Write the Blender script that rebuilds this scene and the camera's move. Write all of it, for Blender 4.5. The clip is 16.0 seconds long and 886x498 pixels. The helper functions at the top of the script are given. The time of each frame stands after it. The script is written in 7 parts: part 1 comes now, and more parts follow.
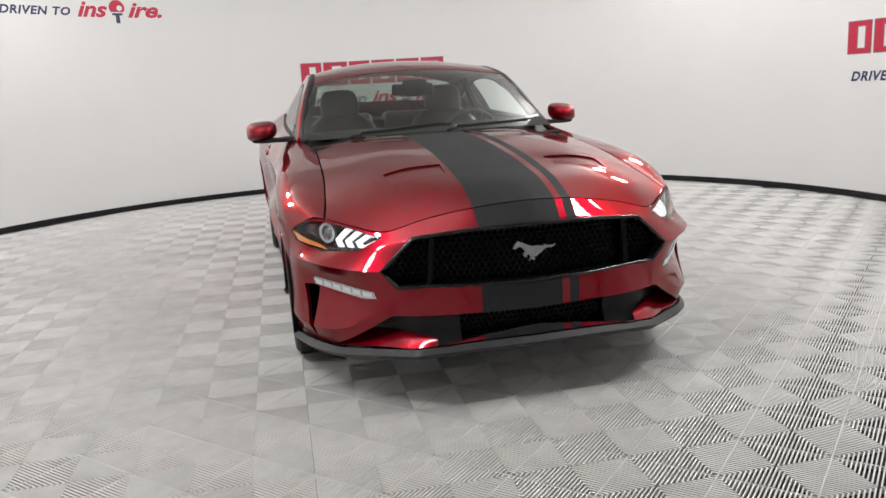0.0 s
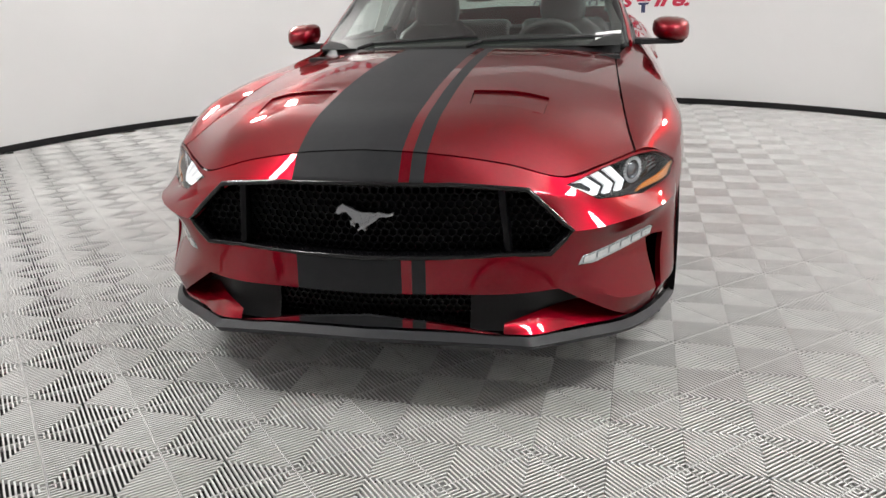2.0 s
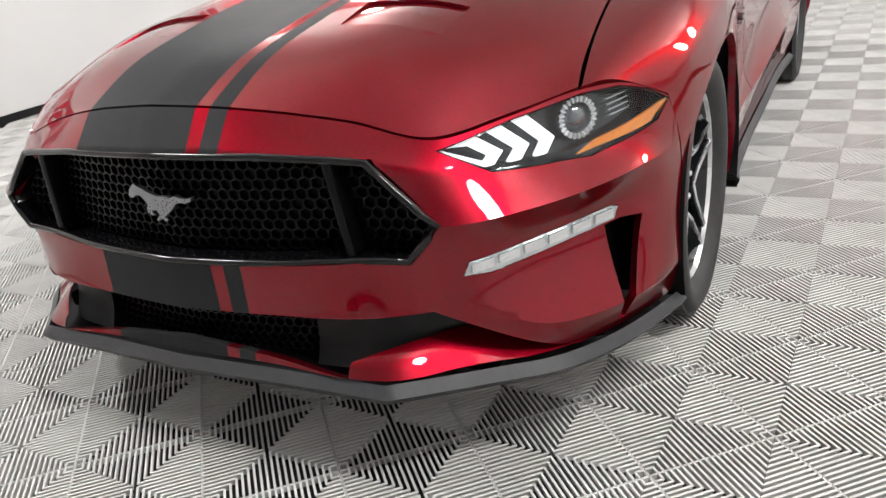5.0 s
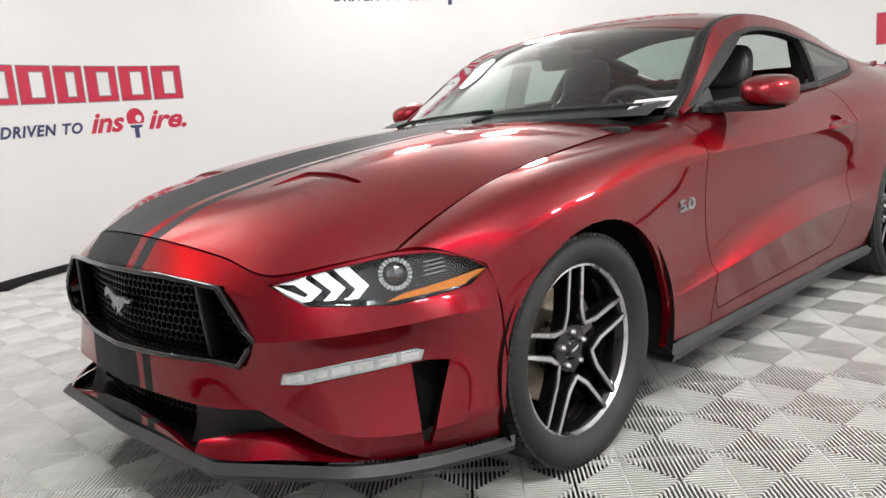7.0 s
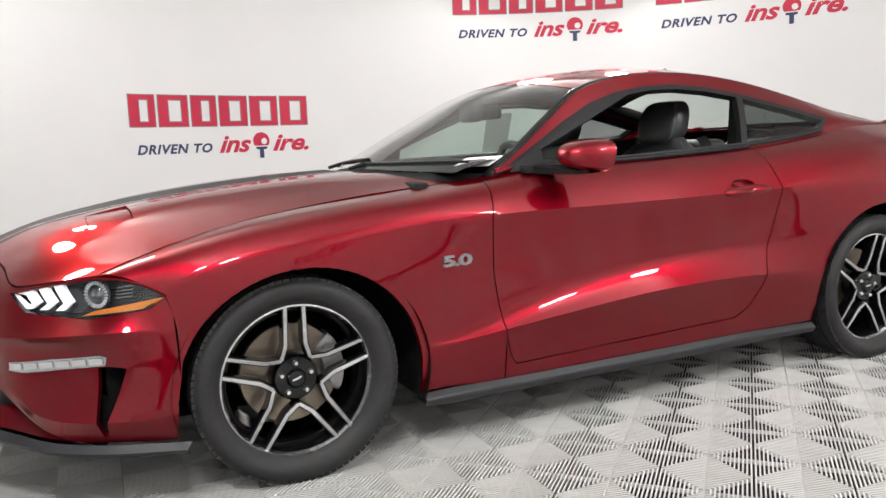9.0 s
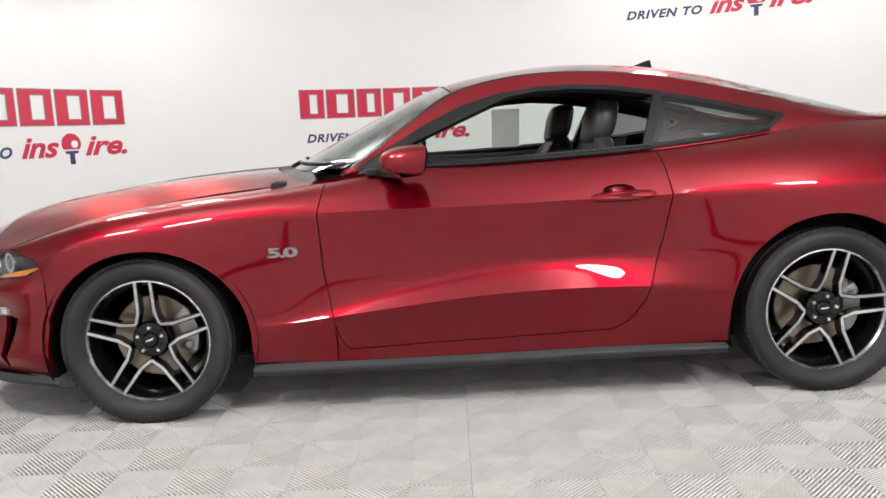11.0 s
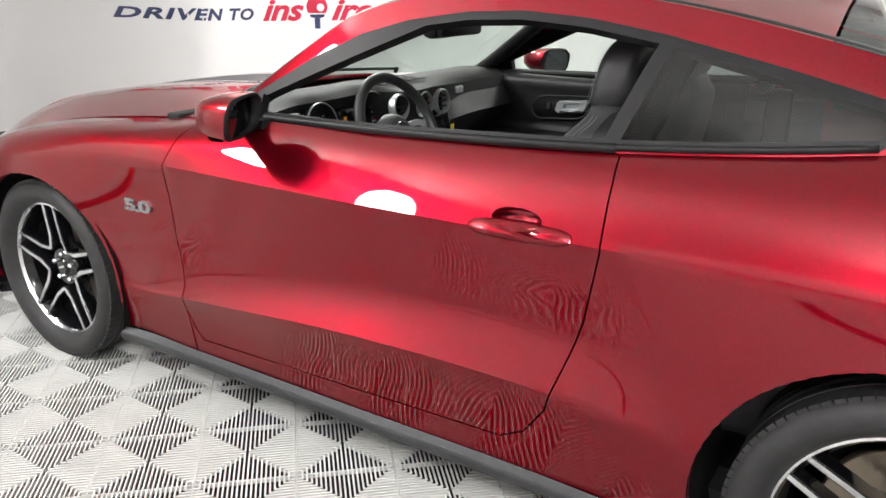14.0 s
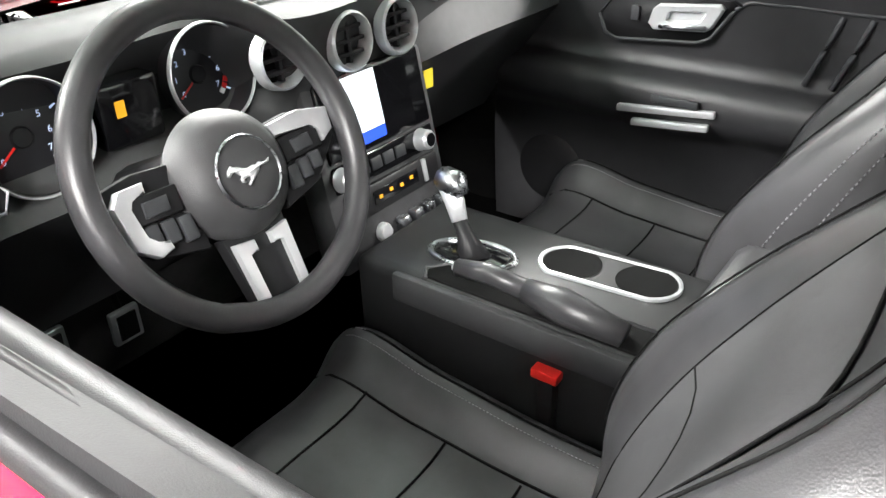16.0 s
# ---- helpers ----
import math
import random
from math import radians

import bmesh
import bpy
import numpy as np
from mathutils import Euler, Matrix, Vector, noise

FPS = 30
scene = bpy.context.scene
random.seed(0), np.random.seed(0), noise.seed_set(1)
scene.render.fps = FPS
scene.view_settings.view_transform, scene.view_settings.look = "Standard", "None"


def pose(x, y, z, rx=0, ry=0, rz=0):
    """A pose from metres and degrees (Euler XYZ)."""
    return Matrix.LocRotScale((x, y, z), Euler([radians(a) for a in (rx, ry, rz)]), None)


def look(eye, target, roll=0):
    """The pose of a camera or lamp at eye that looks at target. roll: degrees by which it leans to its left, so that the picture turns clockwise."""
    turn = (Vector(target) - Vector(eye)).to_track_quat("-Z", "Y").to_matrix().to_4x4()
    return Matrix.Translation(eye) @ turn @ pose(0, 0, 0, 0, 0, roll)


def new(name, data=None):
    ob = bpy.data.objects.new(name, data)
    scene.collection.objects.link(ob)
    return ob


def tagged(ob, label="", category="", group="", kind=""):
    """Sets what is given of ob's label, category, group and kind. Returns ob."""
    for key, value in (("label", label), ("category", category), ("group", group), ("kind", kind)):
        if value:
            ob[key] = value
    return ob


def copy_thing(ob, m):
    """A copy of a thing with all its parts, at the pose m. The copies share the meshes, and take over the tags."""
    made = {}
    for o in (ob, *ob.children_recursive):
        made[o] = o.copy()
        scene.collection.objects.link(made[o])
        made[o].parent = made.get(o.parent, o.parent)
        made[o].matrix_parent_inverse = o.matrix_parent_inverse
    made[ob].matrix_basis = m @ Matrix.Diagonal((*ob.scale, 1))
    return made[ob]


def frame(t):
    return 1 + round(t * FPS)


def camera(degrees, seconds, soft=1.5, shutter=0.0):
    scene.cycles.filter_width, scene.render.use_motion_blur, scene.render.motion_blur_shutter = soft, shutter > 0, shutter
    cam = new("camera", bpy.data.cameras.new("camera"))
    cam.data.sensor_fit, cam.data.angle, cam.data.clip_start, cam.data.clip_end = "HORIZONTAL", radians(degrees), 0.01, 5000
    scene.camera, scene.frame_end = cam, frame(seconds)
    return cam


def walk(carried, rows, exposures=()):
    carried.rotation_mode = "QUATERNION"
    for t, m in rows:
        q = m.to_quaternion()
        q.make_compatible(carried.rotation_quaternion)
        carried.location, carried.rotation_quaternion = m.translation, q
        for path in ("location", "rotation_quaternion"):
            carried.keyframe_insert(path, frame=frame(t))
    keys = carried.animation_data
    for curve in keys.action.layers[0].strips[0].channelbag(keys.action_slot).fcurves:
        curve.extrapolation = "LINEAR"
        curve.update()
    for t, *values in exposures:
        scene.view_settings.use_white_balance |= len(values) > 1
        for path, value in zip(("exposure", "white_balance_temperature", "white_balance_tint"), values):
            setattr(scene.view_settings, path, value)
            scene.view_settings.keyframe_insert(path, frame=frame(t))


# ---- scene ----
cam = camera(59.0, 16.0)

PATH = [
    (0, (-3.683, 0.996, 1.214), (-1.777, 0.552, 0.805), -3.2),
    (0.5, (-3.627, 0.531, 1.224), (-1.694, 0.245, 0.798), -3.1),
    (1, (-3.515, 0.042, 1.222), (-1.565, -0.007, 0.78), -2.7),
    (1.5, (-3.273, -0.346, 1.211), (-1.351, -0.137, 0.697), -2.2),
    (2, (-2.982, -0.678, 1.168), (-1.121, -0.267, 0.562), -1.6),
    (2.5, (-2.67, -0.883, 1.126), (-0.878, -0.269, 0.483), -1.9),
    (3, (-2.397, -1.075, 1.125), (-0.722, -0.23, 0.433), -3.1),
    (5.5, (-1.961, -1.298, 1.008), (-0.358, -0.39, 0.23), -7.5),
    (6, (-1.977, -1.527, 0.992), (-0.388, -0.541, 0.284), -6.9),
    (6.5, (-1.884, -1.814, 1.019), (-0.375, -0.587, 0.552), -5.3),
    (7, (-1.746, -2.136, 1.045), (-0.379, -0.722, 0.685), -4.5),
    (7.5, (-1.529, -2.436, 1.042), (-0.306, -0.895, 0.685), -3.9),
    (8, (-1.257, -2.744, 1.052), (-0.15, -1.115, 0.708), -4.3),
    (8.5, (-0.959, -3.024, 1.057), (0.041, -1.319, 0.752), -3.4),
    (9, (-0.614, -3.257, 1.076), (0.238, -1.468, 0.802), -2.1),
    (9.5, (-0.233, -3.492, 1.095), (0.423, -1.62, 0.838), -1.7),
    (12, (2.055, -3.982, 1.132), (1.653, -2.059, 0.76), -0.8),
    (12.5, (2.439, -3.761, 1.159), (1.824, -1.922, 0.67), 0.8),
    (13, (2.668, -3.321, 1.198), (1.901, -1.575, 0.593), -0.0),
    (13.5, (2.754, -2.821, 1.271), (1.86, -1.131, 0.685), -0.4),
    (14, (2.634, -2.354, 1.341), (1.613, -0.761, 0.694), 0.6),
    (14.5, (2.434, -1.801, 1.333), (1.316, -0.314, 0.601), 1.5),
    (15, (2.136, -1.351, 1.316), (1.015, 0.1, 0.518), 0.4),
    (15.5, (1.958, -1.024, 1.272), (0.859, 0.399, 0.396), 0.7),
    (16, (1.857, -0.866, 1.24), (0.822, 0.524, 0.241), -1.3),
]
walk(cam, [(t, look(eye, target, roll)) for t, eye, target, roll in PATH], exposures=[(0.0, -0.2), (1.0, -0.2), (2.0, -0.12), (3.0, 0.06), (5.5, 0.12), (6.0, 0.12), (6.5, 0.25), (7.0, 0.05), (9.5, 0.0), (12.0, 0.08), (13.0, 0.18), (14.0, 0.5), (14.5, 0.65), (15.0, 0.9), (15.5, 1.6), (16.0, 2.45)])

# ---------------------------------------------------------------- world and light
world = bpy.data.worlds.new("studio_world")
scene.world = world
world.use_nodes = True
world.node_tree.nodes["Background"].inputs[0].default_value = (0.9, 0.92, 1.0, 1)
world.node_tree.nodes["Background"].inputs[1].default_value = 0.05
scene.view_settings.exposure = 0.0
ROOM = Vector((2.0, 0.1, 0.0))
CEILING = 3.3
LAMP_POWER = 64.0


def wall_radius(a):
    """Inner radius of the ring wall at angle a in degrees; it steps back in an added bay that clears the camera."""
    a = a % 360
    up, down = min(max((a - 157) / 12, 0), 1), min(max((206 - a) / 5, 0), 1)
    f = min(up, down)
    return 4.44 + 1.95 * f * f * (3 - 2 * f)


def on_wall(a, z, inset=0.0):
    r = wall_radius(a) - inset
    return Vector((ROOM.x + r * math.cos(radians(a)), ROOM.y + r * math.sin(radians(a)), z))


# ---------------------------------------------------------------- materials
def material(name, color=(0.5, 0.5, 0.5), rough=0.5, metal=0.0, coat=0.0, coat_rough=0.03, spread=0.0, scale=30.0,
             bump=0.0, bump_scale=200.0, emit=None, strength=0.0, spec=0.5, rough_spread=0.0):
    m = bpy.data.materials.new(name)
    m.use_nodes = True
    nt = m.node_tree
    b = nt.nodes["Principled BSDF"]
    b.inputs["Base Color"].default_value = (*color, 1)
    b.inputs["Roughness"].default_value = rough
    b.inputs["Metallic"].default_value = metal
    b.inputs["Coat Weight"].default_value = coat
    b.inputs["Coat Roughness"].default_value = coat_rough
    b.inputs["Specular IOR Level"].default_value = spec
    if emit:
        b.inputs["Emission Color"].default_value = (*emit, 1)
        b.inputs["Emission Strength"].default_value = strength
    coord = nt.nodes.new("ShaderNodeTexCoord")
    if spread or rough_spread:
        n1 = nt.nodes.new("ShaderNodeTexNoise")
        n1.inputs["Scale"].default_value = scale
        n1.inputs["Detail"].default_value = 6
        n2 = nt.nodes.new("ShaderNodeTexNoise")
        n2.inputs["Scale"].default_value = scale / 9
        nt.links.new(coord.outputs["Object"], n1.inputs["Vector"])
        nt.links.new(coord.outputs["Object"], n2.inputs["Vector"])
        add = nt.nodes.new("ShaderNodeMath")
        add.operation = "ADD"
        nt.links.new(n1.outputs[0], add.inputs[0])
        nt.links.new(n2.outputs[0], add.inputs[1])
        if spread:
            mr = nt.nodes.new("ShaderNodeMapRange")
            mr.inputs[1].default_value, mr.inputs[2].default_value = 0.7, 1.3
            mr.inputs[3].default_value, mr.inputs[4].default_value = 1 - spread, 1 + spread
            nt.links.new(add.outputs[0], mr.inputs[0])
            mul = nt.nodes.new("ShaderNodeVectorMath")
            mul.operation = "SCALE"
            mul.inputs[0].default_value = color
            nt.links.new(mr.outputs[0], mul.inputs["Scale"])
            nt.links.new(mul.outputs[0], b.inputs["Base Color"])
        if rough_spread:
            mr = nt.nodes.new("ShaderNodeMapRange")
            mr.inputs[1].default_value, mr.inputs[2].default_value = 0.7, 1.3
            mr.inputs[3].default_value, mr.inputs[4].default_value = max(rough - rough_spread, 0), rough + rough_spread
            nt.links.new(add.outputs[0], mr.inputs[0])
            nt.links.new(mr.outputs[0], b.inputs["Roughness"])
    if bump:
        n = nt.nodes.new("ShaderNodeTexNoise")
        n.inputs["Scale"].default_value = bump_scale
        n.inputs["Detail"].default_value = 3
        nt.links.new(coord.outputs["Object"], n.inputs["Vector"])
        bp = nt.nodes.new("ShaderNodeBump")
        bp.inputs["Strength"].default_value = bump
        bp.inputs["Distance"].default_value = 0.002
        nt.links.new(n.outputs[0], bp.inputs["Height"])
        nt.links.new(bp.outputs[0], b.inputs["Normal"])
    return m


def glass(name, tint, gloss=1.0):
    m = bpy.data.materials.new(name)
    m.use_nodes = True
    nt = m.node_tree
    nt.nodes.remove(nt.nodes["Principled BSDF"])
    t = nt.nodes.new("ShaderNodeBsdfTransparent")
    t.inputs[0].default_value = (*tint, 1)
    g = nt.nodes.new("ShaderNodeBsdfGlossy")
    g.inputs["Roughness"].default_value = 0.01
    w = nt.nodes.new("ShaderNodeLayerWeight")
    w.inputs["Blend"].default_value = 0.5
    p = nt.nodes.new("ShaderNodeMath")
    p.operation = "POWER"
    p.inputs[1].default_value = 5.0
    nt.links.new(w.outputs["Facing"], p.inputs[0])
    f = nt.nodes.new("ShaderNodeMath")
    f.operation = "MULTIPLY_ADD"
    f.inputs[1].default_value, f.inputs[2].default_value = 0.92, 0.045
    nt.links.new(p.outputs[0], f.inputs[0])
    k = nt.nodes.new("ShaderNodeMath")
    k.operation = "MULTIPLY"
    k.inputs[1].default_value = gloss
    k.use_clamp = True
    mix = nt.nodes.new("ShaderNodeMixShader")
    nt.links.new(f.outputs[0], k.inputs[0])
    nt.links.new(k.outputs[0], mix.inputs[0])
    nt.links.new(t.outputs[0], mix.inputs[1])
    nt.links.new(g.outputs[0], mix.inputs[2])
    nt.links.new(mix.outputs[0], nt.nodes["Material Output"].inputs[0])
    return m


def paint_material(name, color, metal, rough, flake):
    m = material(name, color, rough, metal, coat=1.0, coat_rough=0.008, spec=0.1)
    m.node_tree.nodes["Principled BSDF"].inputs["Coat IOR"].default_value = 1.48
    m.node_tree.nodes["Principled BSDF"].inputs["Specular Tint"].default_value = (0.45, 0.01, 0.03, 1)
    nt = m.node_tree
    b = nt.nodes["Principled BSDF"]
    coord = nt.nodes["Texture Coordinate"]
    v = nt.nodes.new("ShaderNodeTexVoronoi")
    v.inputs["Scale"].default_value = 900
    nt.links.new(coord.outputs["Object"], v.inputs["Vector"])
    mr = nt.nodes.new("ShaderNodeMapRange")
    mr.inputs[3].default_value, mr.inputs[4].default_value = 1 - flake, 1 + flake
    nt.links.new(v.outputs["Color"], mr.inputs[0])
    mul = nt.nodes.new("ShaderNodeVectorMath")
    mul.operation = "SCALE"
    mul.inputs[0].default_value = color
    nt.links.new(mr.outputs[0], mul.inputs["Scale"])
    nt.links.new(mul.outputs[0], b.inputs["Base Color"])
    return m


PAINT = paint_material("candy_red_paint", (0.25, 0.002, 0.012), 0.85, 0.33, 0.25)
STRIPE = material("matte_black_stripe", (0.02, 0.021, 0.023), 0.62, spread=0.1, scale=300, spec=0.2)
BLACK = material("black_plastic", (0.012, 0.012, 0.013), 0.45, spec=0.25, spread=0.15, scale=120, bump=0.1, bump_scale=700)
SATIN = material("satin_grey_plastic", (0.04, 0.0415, 0.045), 0.42, spec=0.3, spread=0.12, scale=60, bump=0.08, bump_scale=900)
GLOSSBLACK = material("gloss_black", (0.005, 0.005, 0.006), 0.12, coat=0.35, spec=0.35, spread=0.1, scale=50)
DARK = material("dark_void", (0.006, 0.006, 0.006), 0.9, spec=0.1, spread=0.2, scale=20)
RUBBER = material("tyre_rubber", (0.022, 0.022, 0.023), 0.6, spread=0.25, scale=40, bump=0.2, bump_scale=400)
CHROME = material("chrome", (0.84, 0.85, 0.87), 0.10, 0.85, rough_spread=0.03, scale=60)
SILVER = material("machined_aluminium", (0.72, 0.73, 0.75), 0.22, 1.0, rough_spread=0.08, scale=300)
CASTING = material("cast_aluminium", (0.45, 0.45, 0.46), 0.42, 0.9, spread=0.15, scale=40, bump=0.15, bump_scale=300)
DISC = material("brake_disc_steel", (0.34, 0.29, 0.23), 0.32, 0.9, spread=0.35, scale=14)
AMBER = material("amber_lens", (0.62, 0.19, 0.015), 0.15, coat=1.0, spread=0.15, scale=90)
LED = material("lit_white_led", (0.9, 0.9, 0.9), 0.3, emit=(0.95, 0.98, 1.0), strength=0.55)
LENSGREY = material("lamp_reflector", (0.62, 0.64, 0.66), 0.18, 0.8, spread=0.2, scale=90)
LAMPSHELL = material("smoked_lamp_housing", (0.05, 0.052, 0.056), 0.16, 0.6, coat=0.5, spread=0.3, scale=40)
PROJECTOR = material("projector_glass", (0.26, 0.27, 0.29), 0.1, 0.85, coat=0.6, spread=0.25, scale=60)
LEATHER = material("black_leather", (0.042, 0.0415, 0.044), 0.34, spread=0.2, scale=25, bump=0.12, bump_scale=700)
VINYL = material("dark_soft_vinyl", (0.042, 0.042, 0.044), 0.48, spread=0.15, scale=30, bump=0.25, bump_scale=800)
CONSOLE = material("dark_console_vinyl", (0.017, 0.017, 0.018), 0.42, spread=0.15, scale=30, bump=0.15, bump_scale=800)
CARPET = material("black_carpet", (0.012, 0.012, 0.013), 0.95, spread=0.4, scale=300, bump=0.6, bump_scale=900)
STITCH = material("grey_stitching", (0.24, 0.24, 0.25), 0.7, spread=0.2, scale=200)
SILVERTRIM = material("satin_silver_trim", (0.68, 0.69, 0.71), 0.3, 0.55, spread=0.04, scale=80)
WALLWHITE = material("white_wall_vinyl", (0.79, 0.79, 0.786), 0.42, spread=0.02, scale=1.2, bump=0.03, bump_scale=40)
CEILWHITE = material("white_ceiling", (0.78, 0.78, 0.775), 0.8, spread=0.03, scale=3)
TILE = material("grey_floor_tile", (0.74, 0.74, 0.725), 0.50, spec=0.18, spread=0.12, scale=9, bump=0.05, bump_scale=300, rough_spread=0.08)
TILEBASE = material("dark_below_tiles", (0.014, 0.014, 0.014), 0.8, spread=0.2, scale=20)
SIGNRED = material("sign_red", (0.55, 0.02, 0.06), 0.4, spread=0.06, scale=8)
SIGNGREY = material("sign_grey", (0.22, 0.20, 0.22), 0.4, spread=0.06, scale=8)
SIGNNAVY = material("sign_navy", (0.035, 0.045, 0.12), 0.4, spread=0.06, scale=8)
PAPER = material("white_paper", (0.82, 0.82, 0.83), 0.6, spread=0.03, scale=60)
SHIELD = glass("green_tinted_windscreen", (0.60, 0.70, 0.65), 1.8)
CABINGLASS = glass("green_tinted_side_glass", (0.72, 0.80, 0.76))
TINT = glass("dark_tinted_glass", (0.24, 0.26, 0.26), 1.3)
CLEAR = glass("clear_lamp_lens", (0.93, 0.95, 0.96), 0.9)


# ---------------------------------------------------------------- mesh helpers
def part(name, bm, mat, parent=None, label="", smooth=True, angle=35):
    me = bpy.data.meshes.new(name)
    if smooth:
        for f in bm.faces:
            f.smooth = True
        for e in bm.edges:
            if len(e.link_faces) == 2 and e.calc_face_angle(0) > radians(angle):
                e.smooth = False
    bm.to_mesh(me)
    bm.free()
    me.materials.append(mat)
    ob = new(name, me)
    if parent:
        ob.parent = parent
    if label:
        tagged(ob, label)
    return ob


def box(bm, a, b, bevel=0.0, m=None, segments=2):
    """A box between two corners, with bevelled edges, placed by m."""
    vs = bmesh.ops.create_cube(bm, size=1)["verts"]
    c, s = [(p + q) / 2 for p, q in zip(a, b)], [abs(q - p) for p, q in zip(a, b)]
    for v in vs:
        v.co = Vector([v.co[i] * s[i] + c[i] for i in range(3)])
    if bevel:
        es = list({e for v in vs for e in v.link_edges})
        out = bmesh.ops.bevel(bm, geom=es, offset=bevel, segments=segments, affect="EDGES", profile=0.5)
        vs = list({v for f in out["faces"] for v in f.verts} | {v for v in vs if v.is_valid})
    if m is not None:
        for v in vs:
            v.co = m @ v.co
    return vs


def lathe(bm, profile, m=None, n=48, closed=False):
    """Turn a profile of (radius, height) about z."""
    rings = []
    for i in range(n):
        a = 2 * math.pi * i / n
        ring = [bm.verts.new((r * math.cos(a), r * math.sin(a), h)) for r, h in profile]
        rings.append(ring)
    k = len(profile)
    for i in range(n):
        p, q = rings[i], rings[(i + 1) % n]
        for j in range(k if closed else k - 1):
            f = [p[j], q[j], q[(j + 1) % k], p[(j + 1) % k]]
            bm.faces.new(f)
    if m is not None:
        for ring in rings:
            for v in ring:
                v.co = m @ v.co
    bmesh.ops.remove_doubles(bm, verts=[v for r in rings for v in r], dist=1e-6)


def tube(bm, pts, r, n=10, closed=False, flat=1.0, caps=True):
    """A round bar along points; flat squeezes it in the up direction."""
    pts = [Vector(p) for p in pts]
    rings, up = [], Vector((0, 0, 1))
    for i, p in enumerate(pts):
        a = pts[i - 1] if (i or closed) else p
        b = pts[(i + 1) % len(pts)] if (i < len(pts) - 1 or closed) else p
        d = (b - a).normalized()
        if abs(d.dot(up)) > 0.95:
            side = Vector((1, 0, 0)).cross(d).normalized()
        else:
            side = up.cross(d).normalized()
        w = d.cross(side)
        rr = r[i] if isinstance(r, (list, tuple)) else r
        rings.append([bm.verts.new(p + rr * (math.cos(t) * side + flat * math.sin(t) * w)) for t in (2 * math.pi * k / n for k in range(n))])
    for i in range(len(rings) - (0 if closed else 1)):
        p, q = rings[i], rings[(i + 1) % len(rings)]
        for k in range(n):
            bm.faces.new((p[k], p[(k + 1) % n], q[(k + 1) % n], q[k]))
    if caps and not closed:
        bm.faces.new(rings[0][::-1])
        bm.faces.new(rings[-1])


def prism(bm, outline, h0, h1, m=None, bevel=0.0):
    """An outline of (x, y) extruded in z from h0 to h1."""
    lo = [bm.verts.new((x, y, h0)) for x, y in outline]
    hi = [bm.verts.new((x, y, h1)) for x, y in outline]
    n = len(lo)
    fs = [bm.faces.new(lo[::-1]), bm.faces.new(hi)]
    for i in range(n):
        fs.append(bm.faces.new((lo[i], lo[(i + 1) % n], hi[(i + 1) % n], hi[i])))
    vs = lo + hi
    if bevel:
        out = bmesh.ops.bevel(bm, geom=list(fs[1].edges), offset=bevel, segments=2, affect="EDGES", profile=0.5)
        vs = list({v for v in vs if v.is_valid} | {v for f in out["faces"] for v in f.verts})
    if m is not None:
        for v in vs:
            v.co = m @ v.co
    return vs


def hermite(P, n, breaks=()):
    """A smooth curve through the points P (any trailing shape), n samples a span; a break is a sharp corner."""
    P = np.asarray(P, float)
    k = len(P)
    flat = P.reshape(k, -1)
    d = np.linalg.norm(np.diff(P, axis=0).reshape(k - 1, -1, 3), axis=-1).mean(1) + 1e-6
    cuts = [0, *sorted(breaks), k - 1]
    out = []
    for a, b in zip(cuts, cuts[1:]):
        seg, h = flat[a:b + 1], d[a:b]
        slope = np.diff(seg, axis=0) / h[:, None]
        m = np.empty_like(seg)
        if b - a == 1:
            m[:] = slope[0]
        else:
            m[1:-1] = (slope[:-1] * h[1:, None] + slope[1:] * h[:-1, None]) / (h[:-1] + h[1:])[:, None]
            m[0], m[-1] = 1.5 * slope[0] - 0.5 * m[1], 1.5 * slope[-1] - 0.5 * m[-2]
        for i in range(b - a):
            q = n[a + i] if isinstance(n, (list, tuple)) else n
            for s in np.arange(q) / q:
                s2, s3 = s * s, s * s * s
                out.append((2 * s3 - 3 * s2 + 1) * seg[i] + (s3 - 2 * s2 + s) * h[i] * m[i] + (3 * s2 - 2 * s3) * seg[i + 1] + (s3 - s2) * h[i] * m[i + 1])
    out.append(flat[-1])
    return np.array(out).reshape(-1, *P.shape[1:])


def surface(rows, nu, nv, row_breaks=(), col_breaks=()):
    """A grid of points through control rows: nu samples a span along the rows, nv across them."""
    g = np.asarray(rows, float)
    g = np.stack([hermite(r, nu, col_breaks) for r in g])
    return hermite(g, nv, row_breaks)


def sheet(bm, g, sign=1, flip=False):
    """Faces over a grid of points; sign -1 mirrors it to the other side of the car."""
    vs = [[bm.verts.new((p[0], p[1] * sign, p[2])) for p in r] for r in g]
    fs = []
    for i in range(len(vs) - 1):
        for j in range(len(vs[0]) - 1):
            q = [vs[i][j], vs[i][j + 1], vs[i + 1][j + 1], vs[i + 1][j]]
            if len({tuple(round(c, 6) for c in v.co) for v in q}) < 3:
                continue
            fs.append(bm.faces.new(q if (sign > 0) != flip else q[::-1]))
    return fs


